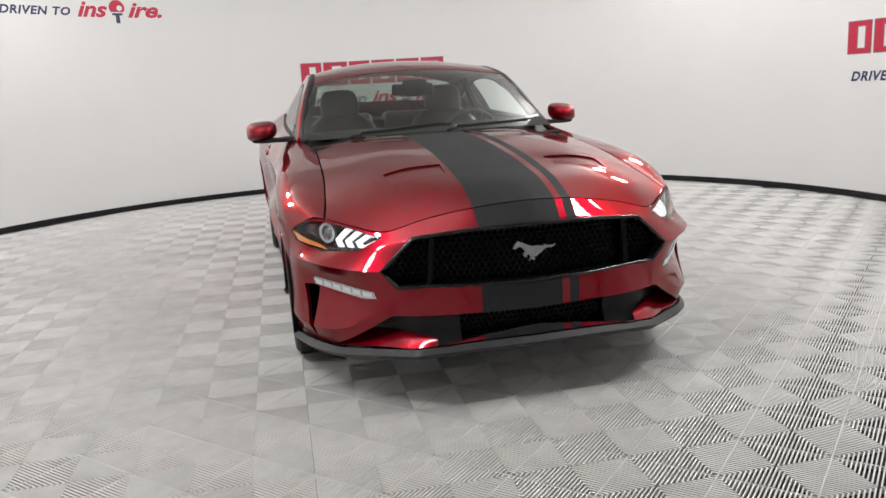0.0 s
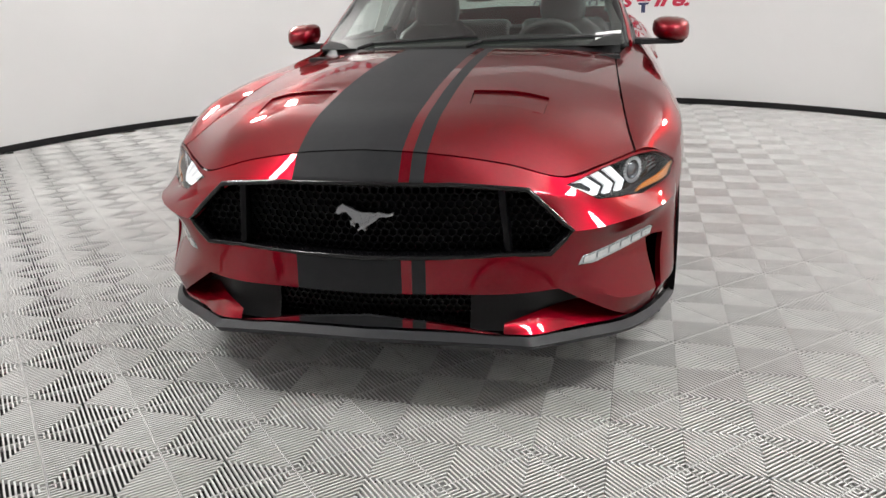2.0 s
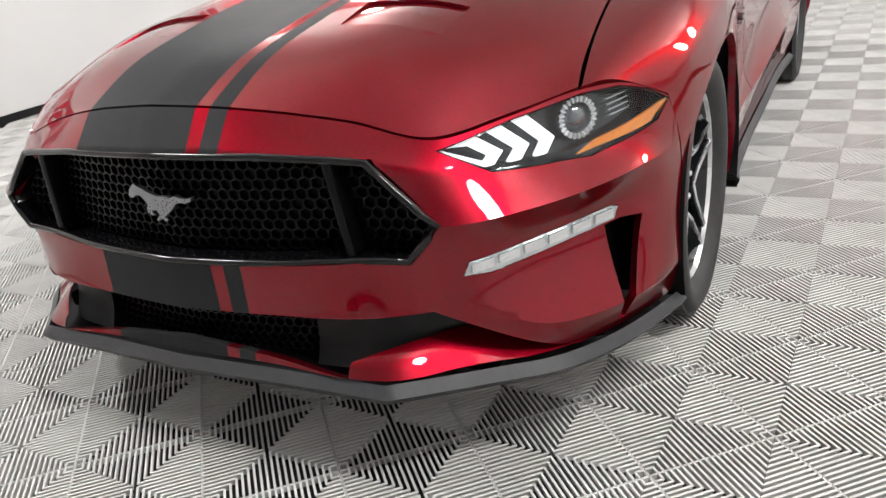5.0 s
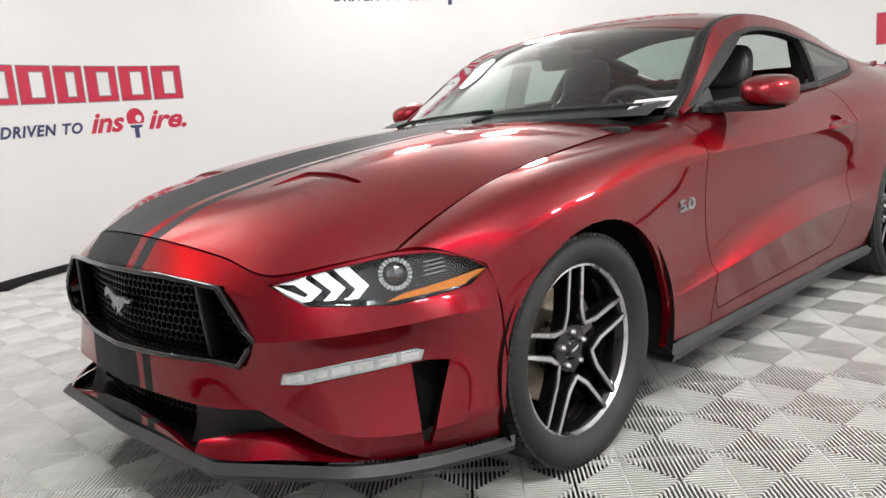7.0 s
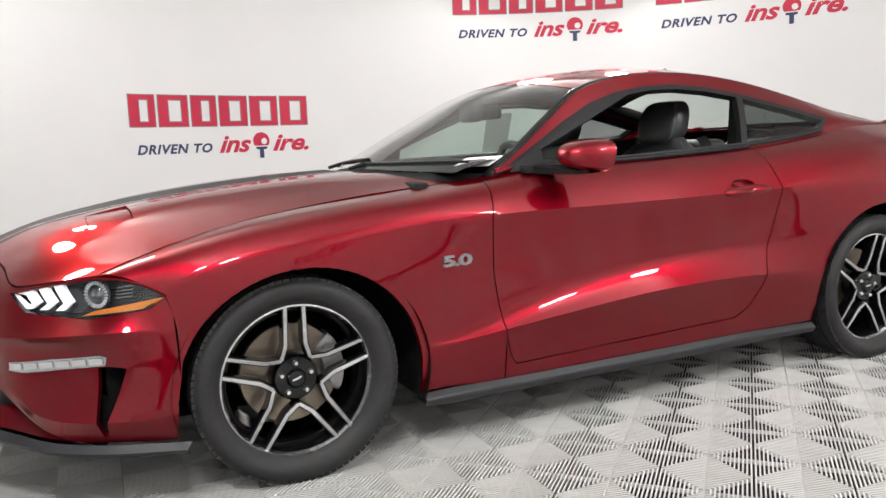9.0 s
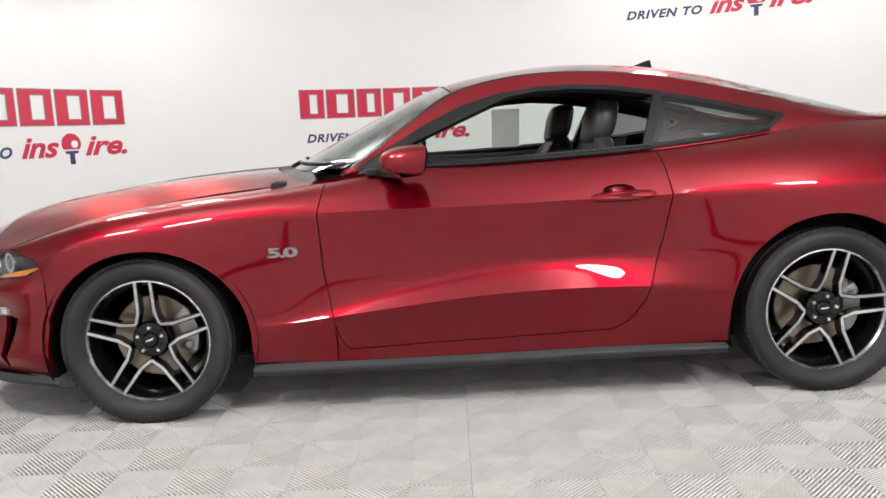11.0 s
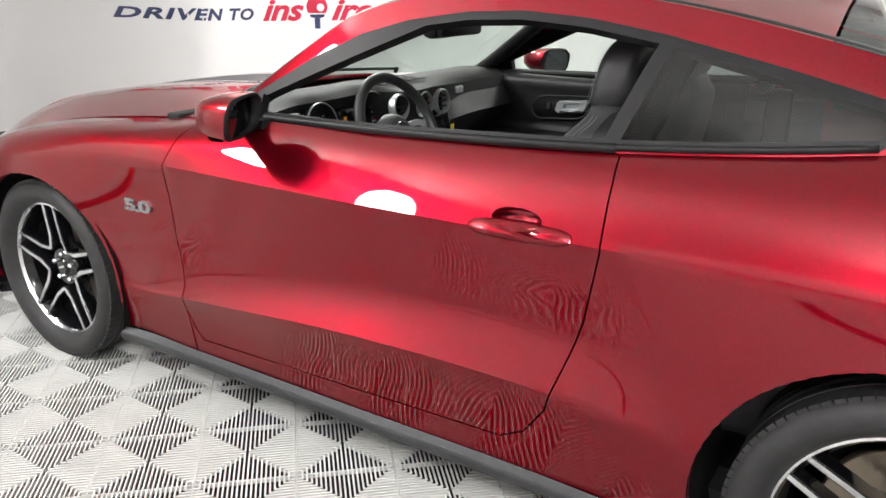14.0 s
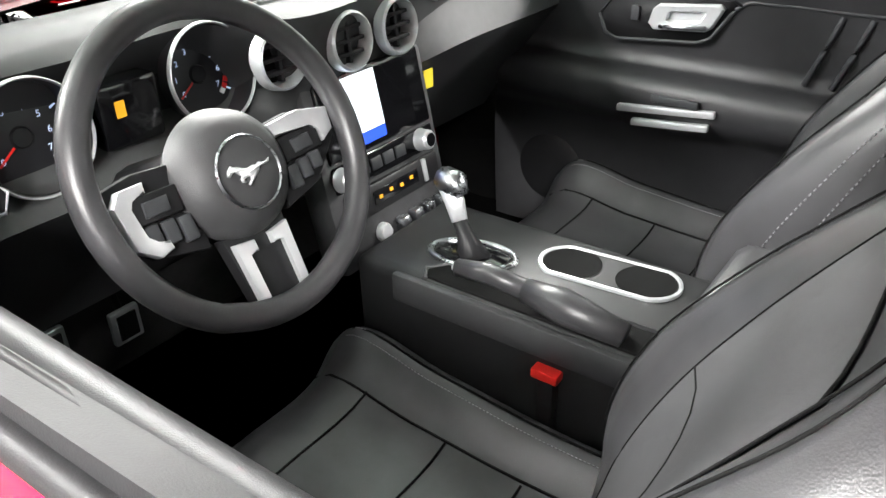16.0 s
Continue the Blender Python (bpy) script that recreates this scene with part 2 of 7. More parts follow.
def cut_region(bm, faces, outline, axes):
    """Cut the faces along a convex outline, seen along the cross product of the two axes; returns the faces outside and inside it."""
    ua, va = Vector(axes[0]), Vector(axes[1])
    pts = [Vector(p) for p in outline]
    area = sum(p.x * q.y - q.x * p.y for p, q in zip(pts, pts[1:] + pts[:1]))
    if area < 0:
        pts.reverse()
    lo, hi = [min(p[i] for p in pts) for i in (0, 1)], [max(p[i] for p in pts) for i in (0, 1)]
    inside, outside = [], []
    for f in faces:
        us, ws = [v.co.dot(ua) for v in f.verts], [v.co.dot(va) for v in f.verts]
        far = max(us) < lo[0] or min(us) > hi[0] or max(ws) < lo[1] or min(ws) > hi[1]
        (outside if far else inside).append(f)
    for p, q in zip(pts, pts[1:] + pts[:1]):
        d = q - p
        no = d.y * ua - d.x * va
        co = p.x * ua + p.y * va
        geom = inside + list({e for f in inside for e in f.edges}) + list({v for f in inside for v in f.verts})
        before = set(inside)
        res = bmesh.ops.bisect_plane(bm, geom=geom, plane_co=co, plane_no=no, dist=1e-6)
        fs = {g for g in res["geom"] if isinstance(g, bmesh.types.BMFace)} | {f for f in before if f.is_valid}
        inside = []
        for f in fs:
            c = sum((v.co for v in f.verts), Vector()) / len(f.verts)
            (outside if (c - co).dot(no) > 0 else inside).append(f)
    return [f for f in outside if f.is_valid], inside


def take(bm, faces, gap=0.0, depth=0.0):
    """A new mesh of some faces, its open edges drawn in by gap and turned under by depth."""
    nb = bmesh.new()
    vm = {}
    for f in faces:
        for v in f.verts:
            if v not in vm:
                vm[v] = nb.verts.new(v.co)
        try:
            nb.faces.new([vm[v] for v in f.verts])
        except ValueError:
            pass
    bmesh.ops.remove_doubles(nb, verts=nb.verts, dist=1e-5)
    nb.normal_update()
    if sum(f.normal.dot(f.calc_center_median() - Vector((1.4, 0, 0.5))) * f.calc_area() for f in nb.faces) < 0:
        bmesh.ops.reverse_faces(nb, faces=nb.faces)
        nb.normal_update()
    edge = [e for e in nb.edges if len(e.link_faces) == 1]
    if gap:
        move = {}
        for e in edge:
            f = e.link_faces[0]
            t = (e.verts[1].co - e.verts[0].co).normalized()
            c = f.calc_center_median() - e.verts[0].co
            d = (c - c.dot(t) * t)
            if d.length > 1e-9:
                d.normalize()
            for v in e.verts:
                move[v] = move.get(v, Vector()) + d
        for v, d in move.items():
            if d.length > 1e-6:
                v.co += d.normalized() * gap
    if depth:
        normals = {v: v.normal.copy() for e in edge for v in e.verts}
        ret = bmesh.ops.extrude_edge_only(nb, edges=edge)
        back = {tuple(round(c, 5) for c in v.co): n for v, n in normals.items()}
        for v in [g for g in ret["geom"] if isinstance(g, bmesh.types.BMVert)]:
            n = back.get(tuple(round(c, 5) for c in v.co))
            if n is not None:
                v.co -= n * depth
    return nb


def shrink(outline, d):
    """A convex outline drawn in by d."""
    pts = [Vector(p) for p in outline]
    if sum(p.x * q.y - q.x * p.y for p, q in zip(pts, pts[1:] + pts[:1])) < 0:
        pts.reverse()
    out = []
    n = len(pts)
    for i in range(n):
        a, b, c = pts[i - 1], pts[i], pts[(i + 1) % n]
        d1, d2 = (b - a).normalized(), (c - b).normalized()
        n1, n2 = Vector((-d1.y, d1.x)), Vector((-d2.y, d2.x))
        k = n1 + n2
        out.append(b + k * (d / max(0.25, 1 + n1.dot(n2))))
    return out


# ---------------------------------------------------------------- room
def ring_band(bm, z0, z1, inset0, inset1, start=0, end=360):
    """A band of wall between two heights and two insets, from one angle to another or all round the room."""
    rings = []
    for a in np.arange(start, end + (1 if end - start < 360 else 0), 1.0):
        rings.append([bm.verts.new(on_wall(a, z, i)) for z, i in ((z0, inset0), (z1, inset0), (z1, inset1), (z0, inset1))])
    for p, q in zip(rings, rings[1:] + (rings[:1] if end - start >= 360 else [])):
        for k in range(4):
            bm.faces.new((p[k], p[(k + 1) % 4], q[(k + 1) % 4], q[k]))
    if end - start < 360:
        bm.faces.new(rings[0])
        bm.faces.new(rings[-1][::-1])
    bmesh.ops.recalc_face_normals(bm, faces=bm.faces)


bm = bmesh.new()
ring_band(bm, 0.0, CEILING, 0.0, -0.12)
tagged(part("wall_ring", bm, WALLWHITE), "curved glossy white studio wall round the car", "wall", kind="structure")
bm = bmesh.new()
ring_band(bm, 0.004, 0.062, 0.014, 0.001)
tagged(part("baseboard", bm, BLACK), "thin black plastic skirting along the curved white wall", "baseboard", kind="structure")
bm = bmesh.new()
top = [bm.verts.new(on_wall(a, CEILING + 0.05, -0.1)) for a in range(0, 360, 1)]
low = [bm.verts.new(on_wall(a, CEILING, -0.1)) for a in range(0, 360, 1)]
bm.faces.new(top)
bm.faces.new(low[::-1])
for i in range(len(top)):
    j = (i + 1) % len(top)
    bm.faces.new((low[i], low[j], top[j], top[i]))
tagged(part("ceiling", bm, CEILWHITE), "plain white studio ceiling over the car", "ceiling", kind="structure")

# sheet of ground under the tiles, coloured near-black for the shade below the ribs
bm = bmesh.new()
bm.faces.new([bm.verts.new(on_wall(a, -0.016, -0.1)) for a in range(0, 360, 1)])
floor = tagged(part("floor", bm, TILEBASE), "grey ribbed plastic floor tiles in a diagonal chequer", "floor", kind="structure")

# twin lamps at the top of the wall, all round, turned in towards the car
LAMPFACE = material("lit_panel", (0.9, 0.9, 0.9), 0.5, emit=(1.0, 0.985, 0.965), strength=LAMP_POWER)


def twin_light():
    e = tagged(new("wall_lamp"), "white twin lamp with round lit faces high on the wall", "lamp", "twin lamps round the wall top")
    for x in (-0.58, 0.58):
        bm = bmesh.new()
        lathe(bm, [(0.245, -0.05), (0.265, -0.05), (0.275, -0.04), (0.275, 0.0), (0.22, 0.05), (0.0001, 0.06)], Matrix.Translation((x, 0, 0)), 32)
        part("housing", bm, CEILWHITE, e)
        bm = bmesh.new()
        lathe(bm, [(0.0001, -0.046), (0.20, -0.044), (0.244, -0.036)], Matrix.Translation((x, 0, 0)), 32)
        part("diffuser", bm, LAMPFACE, e, "lit white lamp face")
    bm = bmesh.new()
    box(bm, (-0.32, -0.04, -0.02), (0.32, 0.04, 0.02), 0.006)
    part("crossbar", bm, CEILWHITE, e)
    bm = bmesh.new()
    tube(bm, [(0, 0, 0.0), (0, 0.04, 0.12), (0, 0.22, 0.22)], 0.018, 8)
    part("bracket", bm, CEILWHITE, e)
    return e


first = None
for a in (221, 148, 58, -72):
    m = look(on_wall(a, CEILING - 0.30, 0.36), (ROOM.x, ROOM.y, 0.4))
    if first is None:
        first = twin_light()
        first.matrix_world = m
    else:
        copy_thing(first, m)


# ---------------------------------------------------------------- car: outer surfaces (right half, y > 0; mirrored for the other)
CENTRE_TOP = [(-0.894, 0, 0.773), (-0.77, 0, 0.822), (-0.55, 0, 0.866), (-0.22, 0, 0.912), (0.13, 0, 0.946), (0.43, 0, 0.966)]
HOOD_B = [(-0.868, 0.20, 0.758), (-0.74, 0.20, 0.818), (-0.53, 0.20, 0.868), (-0.21, 0.20, 0.917), (0.13, 0.21, 0.949), (0.45, 0.22, 0.965)]
HOOD_C = [(-0.818, 0.40, 0.721), (-0.70, 0.40, 0.800), (-0.50, 0.40, 0.861), (-0.20, 0.39, 0.912), (0.13, 0.39, 0.943), (0.50, 0.40, 0.958)]
HOOD_D = [(-0.783, 0.551, 0.682), (-0.66, 0.540, 0.765), (-0.47, 0.53, 0.832), (-0.19, 0.515, 0.887), (0.14, 0.51, 0.922), (0.54, 0.51, 0.946)]
HOOD_E = [(-0.68, 0.652, 0.697), (-0.59, 0.640, 0.745), (-0.43, 0.63, 0.803), (-0.18, 0.612, 0.860), (0.15, 0.597, 0.903), (0.59, 0.595, 0.934)]
HOOD_F = [(-0.56, 0.748, 0.717), (-0.49, 0.735, 0.742), (-0.38, 0.722, 0.776), (-0.16, 0.703, 0.832), (0.15, 0.69, 0.880), (0.66, 0.675, 0.924)]

# side of the body: shut line and belt, shoulder, upper crease, hollow, lower crease, tuck, sill
SIDE_A = [(-0.56, 0.750, 0.716), (-0.38, 0.724, 0.775), (-0.18, 0.707, 0.829), (0.02, 0.697, 0.862), (0.25, 0.688, 0.888), (0.48, 0.684, 0.909), (0.74, 0.715, 0.938),
          (0.90, 0.752, 0.957), (1.43, 0.770, 0.968), (2.03, 0.765, 0.994), (2.40, 0.745, 1.028), (2.72, 0.715, 1.068), (3.10, 0.665, 1.082), (3.45, 0.62, 1.080), (3.72, 0.58, 1.065)]
SIDE_B = [(-0.49, 0.806, 0.712), (-0.345, 0.828, 0.764), (-0.18, 0.843, 0.808), (0.02, 0.851, 0.838), (0.25, 0.850, 0.862), (0.48, 0.844, 0.879), (0.74, 0.840, 0.896),
          (0.90, 0.836, 0.904), (1.43, 0.842, 0.912), (2.03, 0.845, 0.930), (2.40, 0.862, 0.950), (2.72, 0.868, 0.962), (3.10, 0.84, 0.975), (3.45, 0.79, 0.985), (3.72, 0.71, 0.99)]
SIDE_C = [(-0.385, 0.873, 0.660), (-0.29, 0.898, 0.714), (-0.17, 0.908, 0.752), (0.02, 0.913, 0.776), (0.25, 0.903, 0.798), (0.48, 0.893, 0.812), (0.74, 0.896, 0.817),
          (0.90, 0.899, 0.818), (1.43, 0.907, 0.820), (2.03, 0.911, 0.828), (2.40, 0.930, 0.838), (2.72, 0.944, 0.842), (3.10, 0.925, 0.85), (3.45, 0.86, 0.86), (3.72, 0.77, 0.87)]
SIDE_D = [(-0.362, 0.892, 0.560), (-0.29, 0.908, 0.60), (-0.17, 0.925, 0.64), (0.02, 0.931, 0.66), (0.25, 0.915, 0.66), (0.48, 0.892, 0.64), (0.74, 0.876, 0.62),
          (0.90, 0.874, 0.62), (1.43, 0.878, 0.635), (2.03, 0.886, 0.64), (2.40, 0.935, 0.67), (2.72, 0.957, 0.69), (3.10, 0.94, 0.68), (3.45, 0.88, 0.66), (3.72, 0.80, 0.66)]
SIDE_E = [(-0.36, 0.902, 0.43), (-0.29, 0.910, 0.44), (-0.17, 0.922, 0.45), (0.02, 0.928, 0.45), (0.25, 0.918, 0.42), (0.48, 0.894, 0.385), (0.74, 0.903, 0.405),
          (0.90, 0.917, 0.425), (1.43, 0.935, 0.475), (2.03, 0.922, 0.47), (2.40, 0.932, 0.44), (2.72, 0.955, 0.45), (3.10, 0.94, 0.46), (3.45, 0.88, 0.46), (3.72, 0.80, 0.46)]
SIDE_F = [(-0.36, 0.906, 0.33), (-0.29, 0.910, 0.335), (-0.17, 0.915, 0.34), (0.02, 0.918, 0.34), (0.25, 0.908, 0.33), (0.48, 0.890, 0.315), (0.74, 0.886, 0.325),
          (0.90, 0.887, 0.33), (1.43, 0.892, 0.345), (2.03, 0.895, 0.345), (2.40, 0.918, 0.335), (2.72, 0.94, 0.34), (3.10, 0.93, 0.34), (3.45, 0.87, 0.34), (3.72, 0.79, 0.34)]
SIDE_G = [(-0.36, 0.908, 0.215), (-0.29, 0.910, 0.215), (-0.17, 0.908, 0.215), (0.02, 0.905, 0.215), (0.25, 0.895, 0.215), (0.48, 0.875, 0.225), (0.74, 0.868, 0.211),
          (0.90, 0.866, 0.212), (1.43, 0.868, 0.213), (2.03, 0.872, 0.214), (2.40, 0.890, 0.225), (2.72, 0.90, 0.22), (3.10, 0.90, 0.24), (3.45, 0.85, 0.26), (3.72, 0.77, 0.28)]

# glasshouse: roof rail over the side windows
RAIL = [(0.80, 0.740, 0.952), (0.92, 0.724, 1.030), (1.08, 0.688, 1.142), (1.264, 0.640, 1.258), (1.45, 0.612, 1.306), (1.75, 0.596, 1.326), (2.07, 0.596, 1.303),
        (2.40, 0.604, 1.240), (2.62, 0.612, 1.185), (2.90, 0.632, 1.115), (3.15, 0.640, 1.082)]
BELT = [(0.81, 0.742, 0.951), (0.94, 0.757, 0.959), (1.10, 0.764, 0.962), (1.28, 0.769, 0.965), (1.45, 0.770, 0.969), (1.75, 0.769, 0.980), (2.05, 0.764, 0.996),
        (2.38, 0.746, 1.026), (2.62, 0.727, 1.056), (2.90, 0.694, 1.078), (3.16, 0.657, 1.083)]
SHIELD_MID = [(0.50, 0, 0.972), (0.87, 0, 1.158), (1.22, 0, 1.318), (1.50, 0, 1.372), (1.80, 0, 1.393), (2.10, 0, 1.378), (2.40, 0, 1.330), (2.77, 0, 1.228), (3.16, 0, 1.112)]
SHIELD_QTR = [(0.585, 0.43, 0.962), (0.90, 0.39, 1.137), (1.235, 0.345, 1.300), (1.50, 0.325, 1.354), (1.80, 0.315, 1.376), (2.10, 0.32, 1.358), (2.41, 0.335, 1.305), (2.77, 0.38, 1.205), (3.13, 0.43, 1.098)]
SHIELD_EDGE = [(0.80, 0.740, 0.952), (0.99, 0.710, 1.078), (1.264, 0.640, 1.258), (1.50, 0.609, 1.313), (1.80, 0.595, 1.326), (2.10, 0.596, 1.299), (2.42, 0.605, 1.235), (2.72, 0.618, 1.160), (3.05, 0.638, 1.093)]

# front bumper: shut line and lamp top, grille top, grille corner, grille foot, bar foot, intake foot
NOSE_A = [(-0.897, 0, 0.771), (-0.871, 0.20, 0.756), (-0.821, 0.40, 0.719), (-0.786, 0.552, 0.679), (-0.683, 0.654, 0.694), (-0.563, 0.751, 0.713), (-0.49, 0.808, 0.709), (-0.385, 0.874, 0.658)]
NOSE_B = [(-0.948, 0, 0.695), (-0.925, 0.21, 0.690), (-0.878, 0.42, 0.665), (-0.812, 0.580, 0.628), (-0.718, 0.680, 0.612), (-0.60, 0.768, 0.596), (-0.49, 0.842, 0.606), (-0.367, 0.886, 0.605)]
NOSE_C = [(-0.955, 0, 0.58), (-0.933, 0.22, 0.575), (-0.89, 0.43, 0.560), (-0.866, 0.592, 0.547), (-0.772, 0.716, 0.552), (-0.628, 0.822, 0.560), (-0.488, 0.873, 0.562), (-0.365, 0.893, 0.550)]
NOSE_D = [(-0.955, 0, 0.47), (-0.935, 0.22, 0.468), (-0.89, 0.44, 0.466), (-0.828, 0.597, 0.458), (-0.705, 0.703, 0.462), (-0.567, 0.800, 0.470), (-0.466, 0.869, 0.470), (-0.362, 0.898, 0.455)]
NOSE_E = [(-0.955, 0, 0.372), (-0.94, 0.22, 0.372), (-0.905, 0.44, 0.374), (-0.832, 0.585, 0.373), (-0.744, 0.722, 0.310), (-0.608, 0.826, 0.295), (-0.475, 0.884, 0.300), (-0.36, 0.903, 0.310)]
NOSE_F = [(-0.966, 0.000, 0.265), (-0.956, 0.200, 0.264), (-0.942, 0.465, 0.259), (-0.809, 0.612, 0.241), (-0.709, 0.725, 0.232), (-0.579, 0.804, 0.225), (-0.444, 0.856, 0.221), (-0.334, 0.886, 0.217)]
LIP_A = [(-0.974, 0.000, 0.260), (-0.964, 0.208, 0.259), (-0.950, 0.473, 0.254), (-0.817, 0.620, 0.236), (-0.717, 0.733, 0.227), (-0.587, 0.812, 0.220), (-0.452, 0.864, 0.216), (-0.342, 0.894, 0.212)]
LIP_B = [(-0.992, 0.000, 0.240), (-0.982, 0.220, 0.239), (-0.968, 0.485, 0.234), (-0.835, 0.632, 0.216), (-0.735, 0.745, 0.207), (-0.605, 0.824, 0.200), (-0.470, 0.876, 0.196), (-0.360, 0.906, 0.192)]
LIP_C = [(-0.980, 0.000, 0.222), (-0.970, 0.210, 0.221), (-0.956, 0.475, 0.216), (-0.823, 0.622, 0.198), (-0.723, 0.735, 0.189), (-0.593, 0.814, 0.182), (-0.458, 0.866, 0.178), (-0.348, 0.896, 0.174)]
LIP_D = [(-0.80, 0, 0.222), (-0.79, 0.22, 0.218), (-0.76, 0.42, 0.196), (-0.70, 0.53, 0.170), (-0.60, 0.62, 0.155), (-0.50, 0.70, 0.150), (-0.44, 0.77, 0.150), (-0.36, 0.80, 0.150)]

# tail, seen only in passing
TAIL_A = [(3.16, 0, 1.110), (3.14, 0.22, 1.108), (3.12, 0.43, 1.098), (3.10, 0.62, 1.090), (3.12, 0.662, 1.082)]
TAIL_B = [(3.50, 0, 1.105), (3.49, 0.22, 1.104), (3.47, 0.43, 1.097), (3.45, 0.58, 1.088), (3.45, 0.62, 1.080)]
TAIL_C = [(3.80, 0, 1.085), (3.795, 0.22, 1.083), (3.78, 0.40, 1.075), (3.74, 0.54, 1.068), (3.72, 0.58, 1.065)]
TAIL_D = [(3.82, 0, 0.90), (3.815, 0.25, 0.90), (3.80, 0.48, 0.895), (3.76, 0.68, 0.88), (3.72, 0.77, 0.87)]
TAIL_E = [(3.84, 0, 0.62), (3.835, 0.27, 0.62), (3.82, 0.5, 0.62), (3.77, 0.73, 0.64), (3.72, 0.80, 0.66)]
TAIL_F = [(3.80, 0, 0.30), (3.795, 0.27, 0.30), (3.78, 0.5, 0.30), (3.75, 0.70, 0.29), (3.72, 0.77, 0.28)]

WINDOW = [(0.845, 0.970), (0.95, 1.030), (1.14, 1.137), (1.29, 1.207), (1.43, 1.247), (1.60, 1.272), (1.75, 1.278), (1.92, 1.266), (2.10, 1.238), (2.35, 1.185), (2.628, 1.118),
          (2.54, 1.052), (2.30, 1.024), (2.03, 1.002), (1.43, 0.975)]
CUP = [(1.885 + 0.060 * math.cos(a), 0.853 + 0.020 * math.sin(a)) for a in np.linspace(0, 2 * math.pi, 20, endpoint=False)]
DOOR = [(0.76, 1.02), (0.735, 0.92), (0.708, 0.815), (0.716, 0.60), (0.752, 0.375), (0.775, 0.30), (0.80, 0.266), (1.86, 0.297), (1.925, 0.335), (1.985, 0.42), (2.055, 0.647),
        (2.089, 0.824), (2.075, 0.95), (2.05, 1.04)]


def arch(cx, cz, w, h, foot, front, rear):
    """A wheel opening: an arch whose two feet may spread."""
    pts = [(cx + w * math.cos(a), cz + h * math.sin(a)) for a in np.linspace(0, math.pi, 37)]
    return pts + [(front, foot), (rear, foot)]


ARCH_F = arch(0.022, 0.335, 0.396, 0.367, 0.05, -0.425, 0.428)
ARCH_R = arch(2.708, 0.335, 0.388, 0.393, 0.05, 2.326, 3.096)
XZ = ((1, 0, 0), (0, 0, 1))
YZ = ((0, 1, 0), (0, 0, 1))
XY = ((1, 0, 0), (0, 1, 0))


def lamp_axes(s):
    return ((0.75, -0.66 * -s, 0), (0, 0, 1))


car = tagged(new("car"), "candy red two-door coupe with matte black bonnet stripes", "car")
LIFT = {0.48: (0.888, 0.435), 0.74: (0.879, 0.465), 0.90: (0.878, 0.490), 1.43: (0.881, 0.560), 2.03: (0.888, 0.572)}
SIDE_DE = [(d[0], *LIFT[d[0]]) if d[0] in LIFT else tuple((p + q) / 2 for p, q in zip(d, e)) for d, e in zip(SIDE_D, SIDE_E)]
side_grid = surface([SIDE_A, SIDE_B, SIDE_C, SIDE_D, SIDE_DE, SIDE_E, SIDE_F, SIDE_G], 12, 6, row_breaks=(2, 5))
rail_grid = surface([BELT, [((b[0] + r[0]) / 2, (b[1] + r[1]) / 2 + 0.014, (b[2] + r[2]) / 2) for b, r in zip(BELT, RAIL)], RAIL], 14, 8)
hood_grid = surface([CENTRE_TOP, HOOD_B, HOOD_C, HOOD_D, HOOD_E, HOOD_F], 14, 8)
top_grid = surface([SHIELD_MID, SHIELD_QTR, SHIELD_EDGE], 10, 12)
nose_grid = surface([NOSE_A, NOSE_B, NOSE_C, NOSE_D, NOSE_E, NOSE_F], 10, 8, row_breaks=(1, 2, 4))
lip_grid = surface([LIP_A, LIP_B, LIP_C, LIP_D], 10, 4, row_breaks=(1, 2), col_breaks=(2,))
tail_grid = surface([TAIL_A, TAIL_B, TAIL_C, TAIL_D, TAIL_E, TAIL_F], 8, 8, row_breaks=(2,))

GRILLE = [(-0.46, 0.664), (-0.585, 0.547), (-0.525, 0.478), (-0.3, 0.470), (0, 0.468), (0.3, 0.470), (0.525, 0.478), (0.585, 0.547), (0.46, 0.664), (0.25, 0.684), (0, 0.690), (-0.25, 0.684)]
INTAKE = [(0.0, 0.364), (0.0, 0.298), (0.757, 0.229), (0.545, 0.370)]
LAMP3D = [(-0.795, 0.553, 0.662), (-0.742, 0.625, 0.613), (-0.66, 0.70, 0.603), (-0.58, 0.760, 0.594), (-0.43, 0.866, 0.620), (-0.385, 0.880, 0.652), (-0.43, 0.850, 0.684),
          (-0.49, 0.805, 0.705), (-0.56, 0.750, 0.707), (-0.68, 0.655, 0.689)]
FOG3D = [(-0.808, 0.578, 0.432), (-0.803, 0.590, 0.462), (-0.58, 0.815, 0.490), (-0.562, 0.825, 0.482), (-0.57, 0.820, 0.455), (-0.77, 0.620, 0.428)]
SLOT3D = [(-0.592, 0.806, 0.450), (-0.560, 0.828, 0.455), (-0.512, 0.856, 0.450), (-0.568, 0.823, 0.245), (-0.580, 0.815, 0.245)]

# hood with its stripes
bm = bmesh.new()
hood_faces = sheet(bm, hood_grid, 1, True) + sheet(bm, hood_grid, -1, True)
bmesh.ops.remove_doubles(bm, verts=bm.verts, dist=1e-5)
hood_faces = list(bm.faces)
STRIPES = [(-0.105, 0.215), (-0.175, -0.135)]


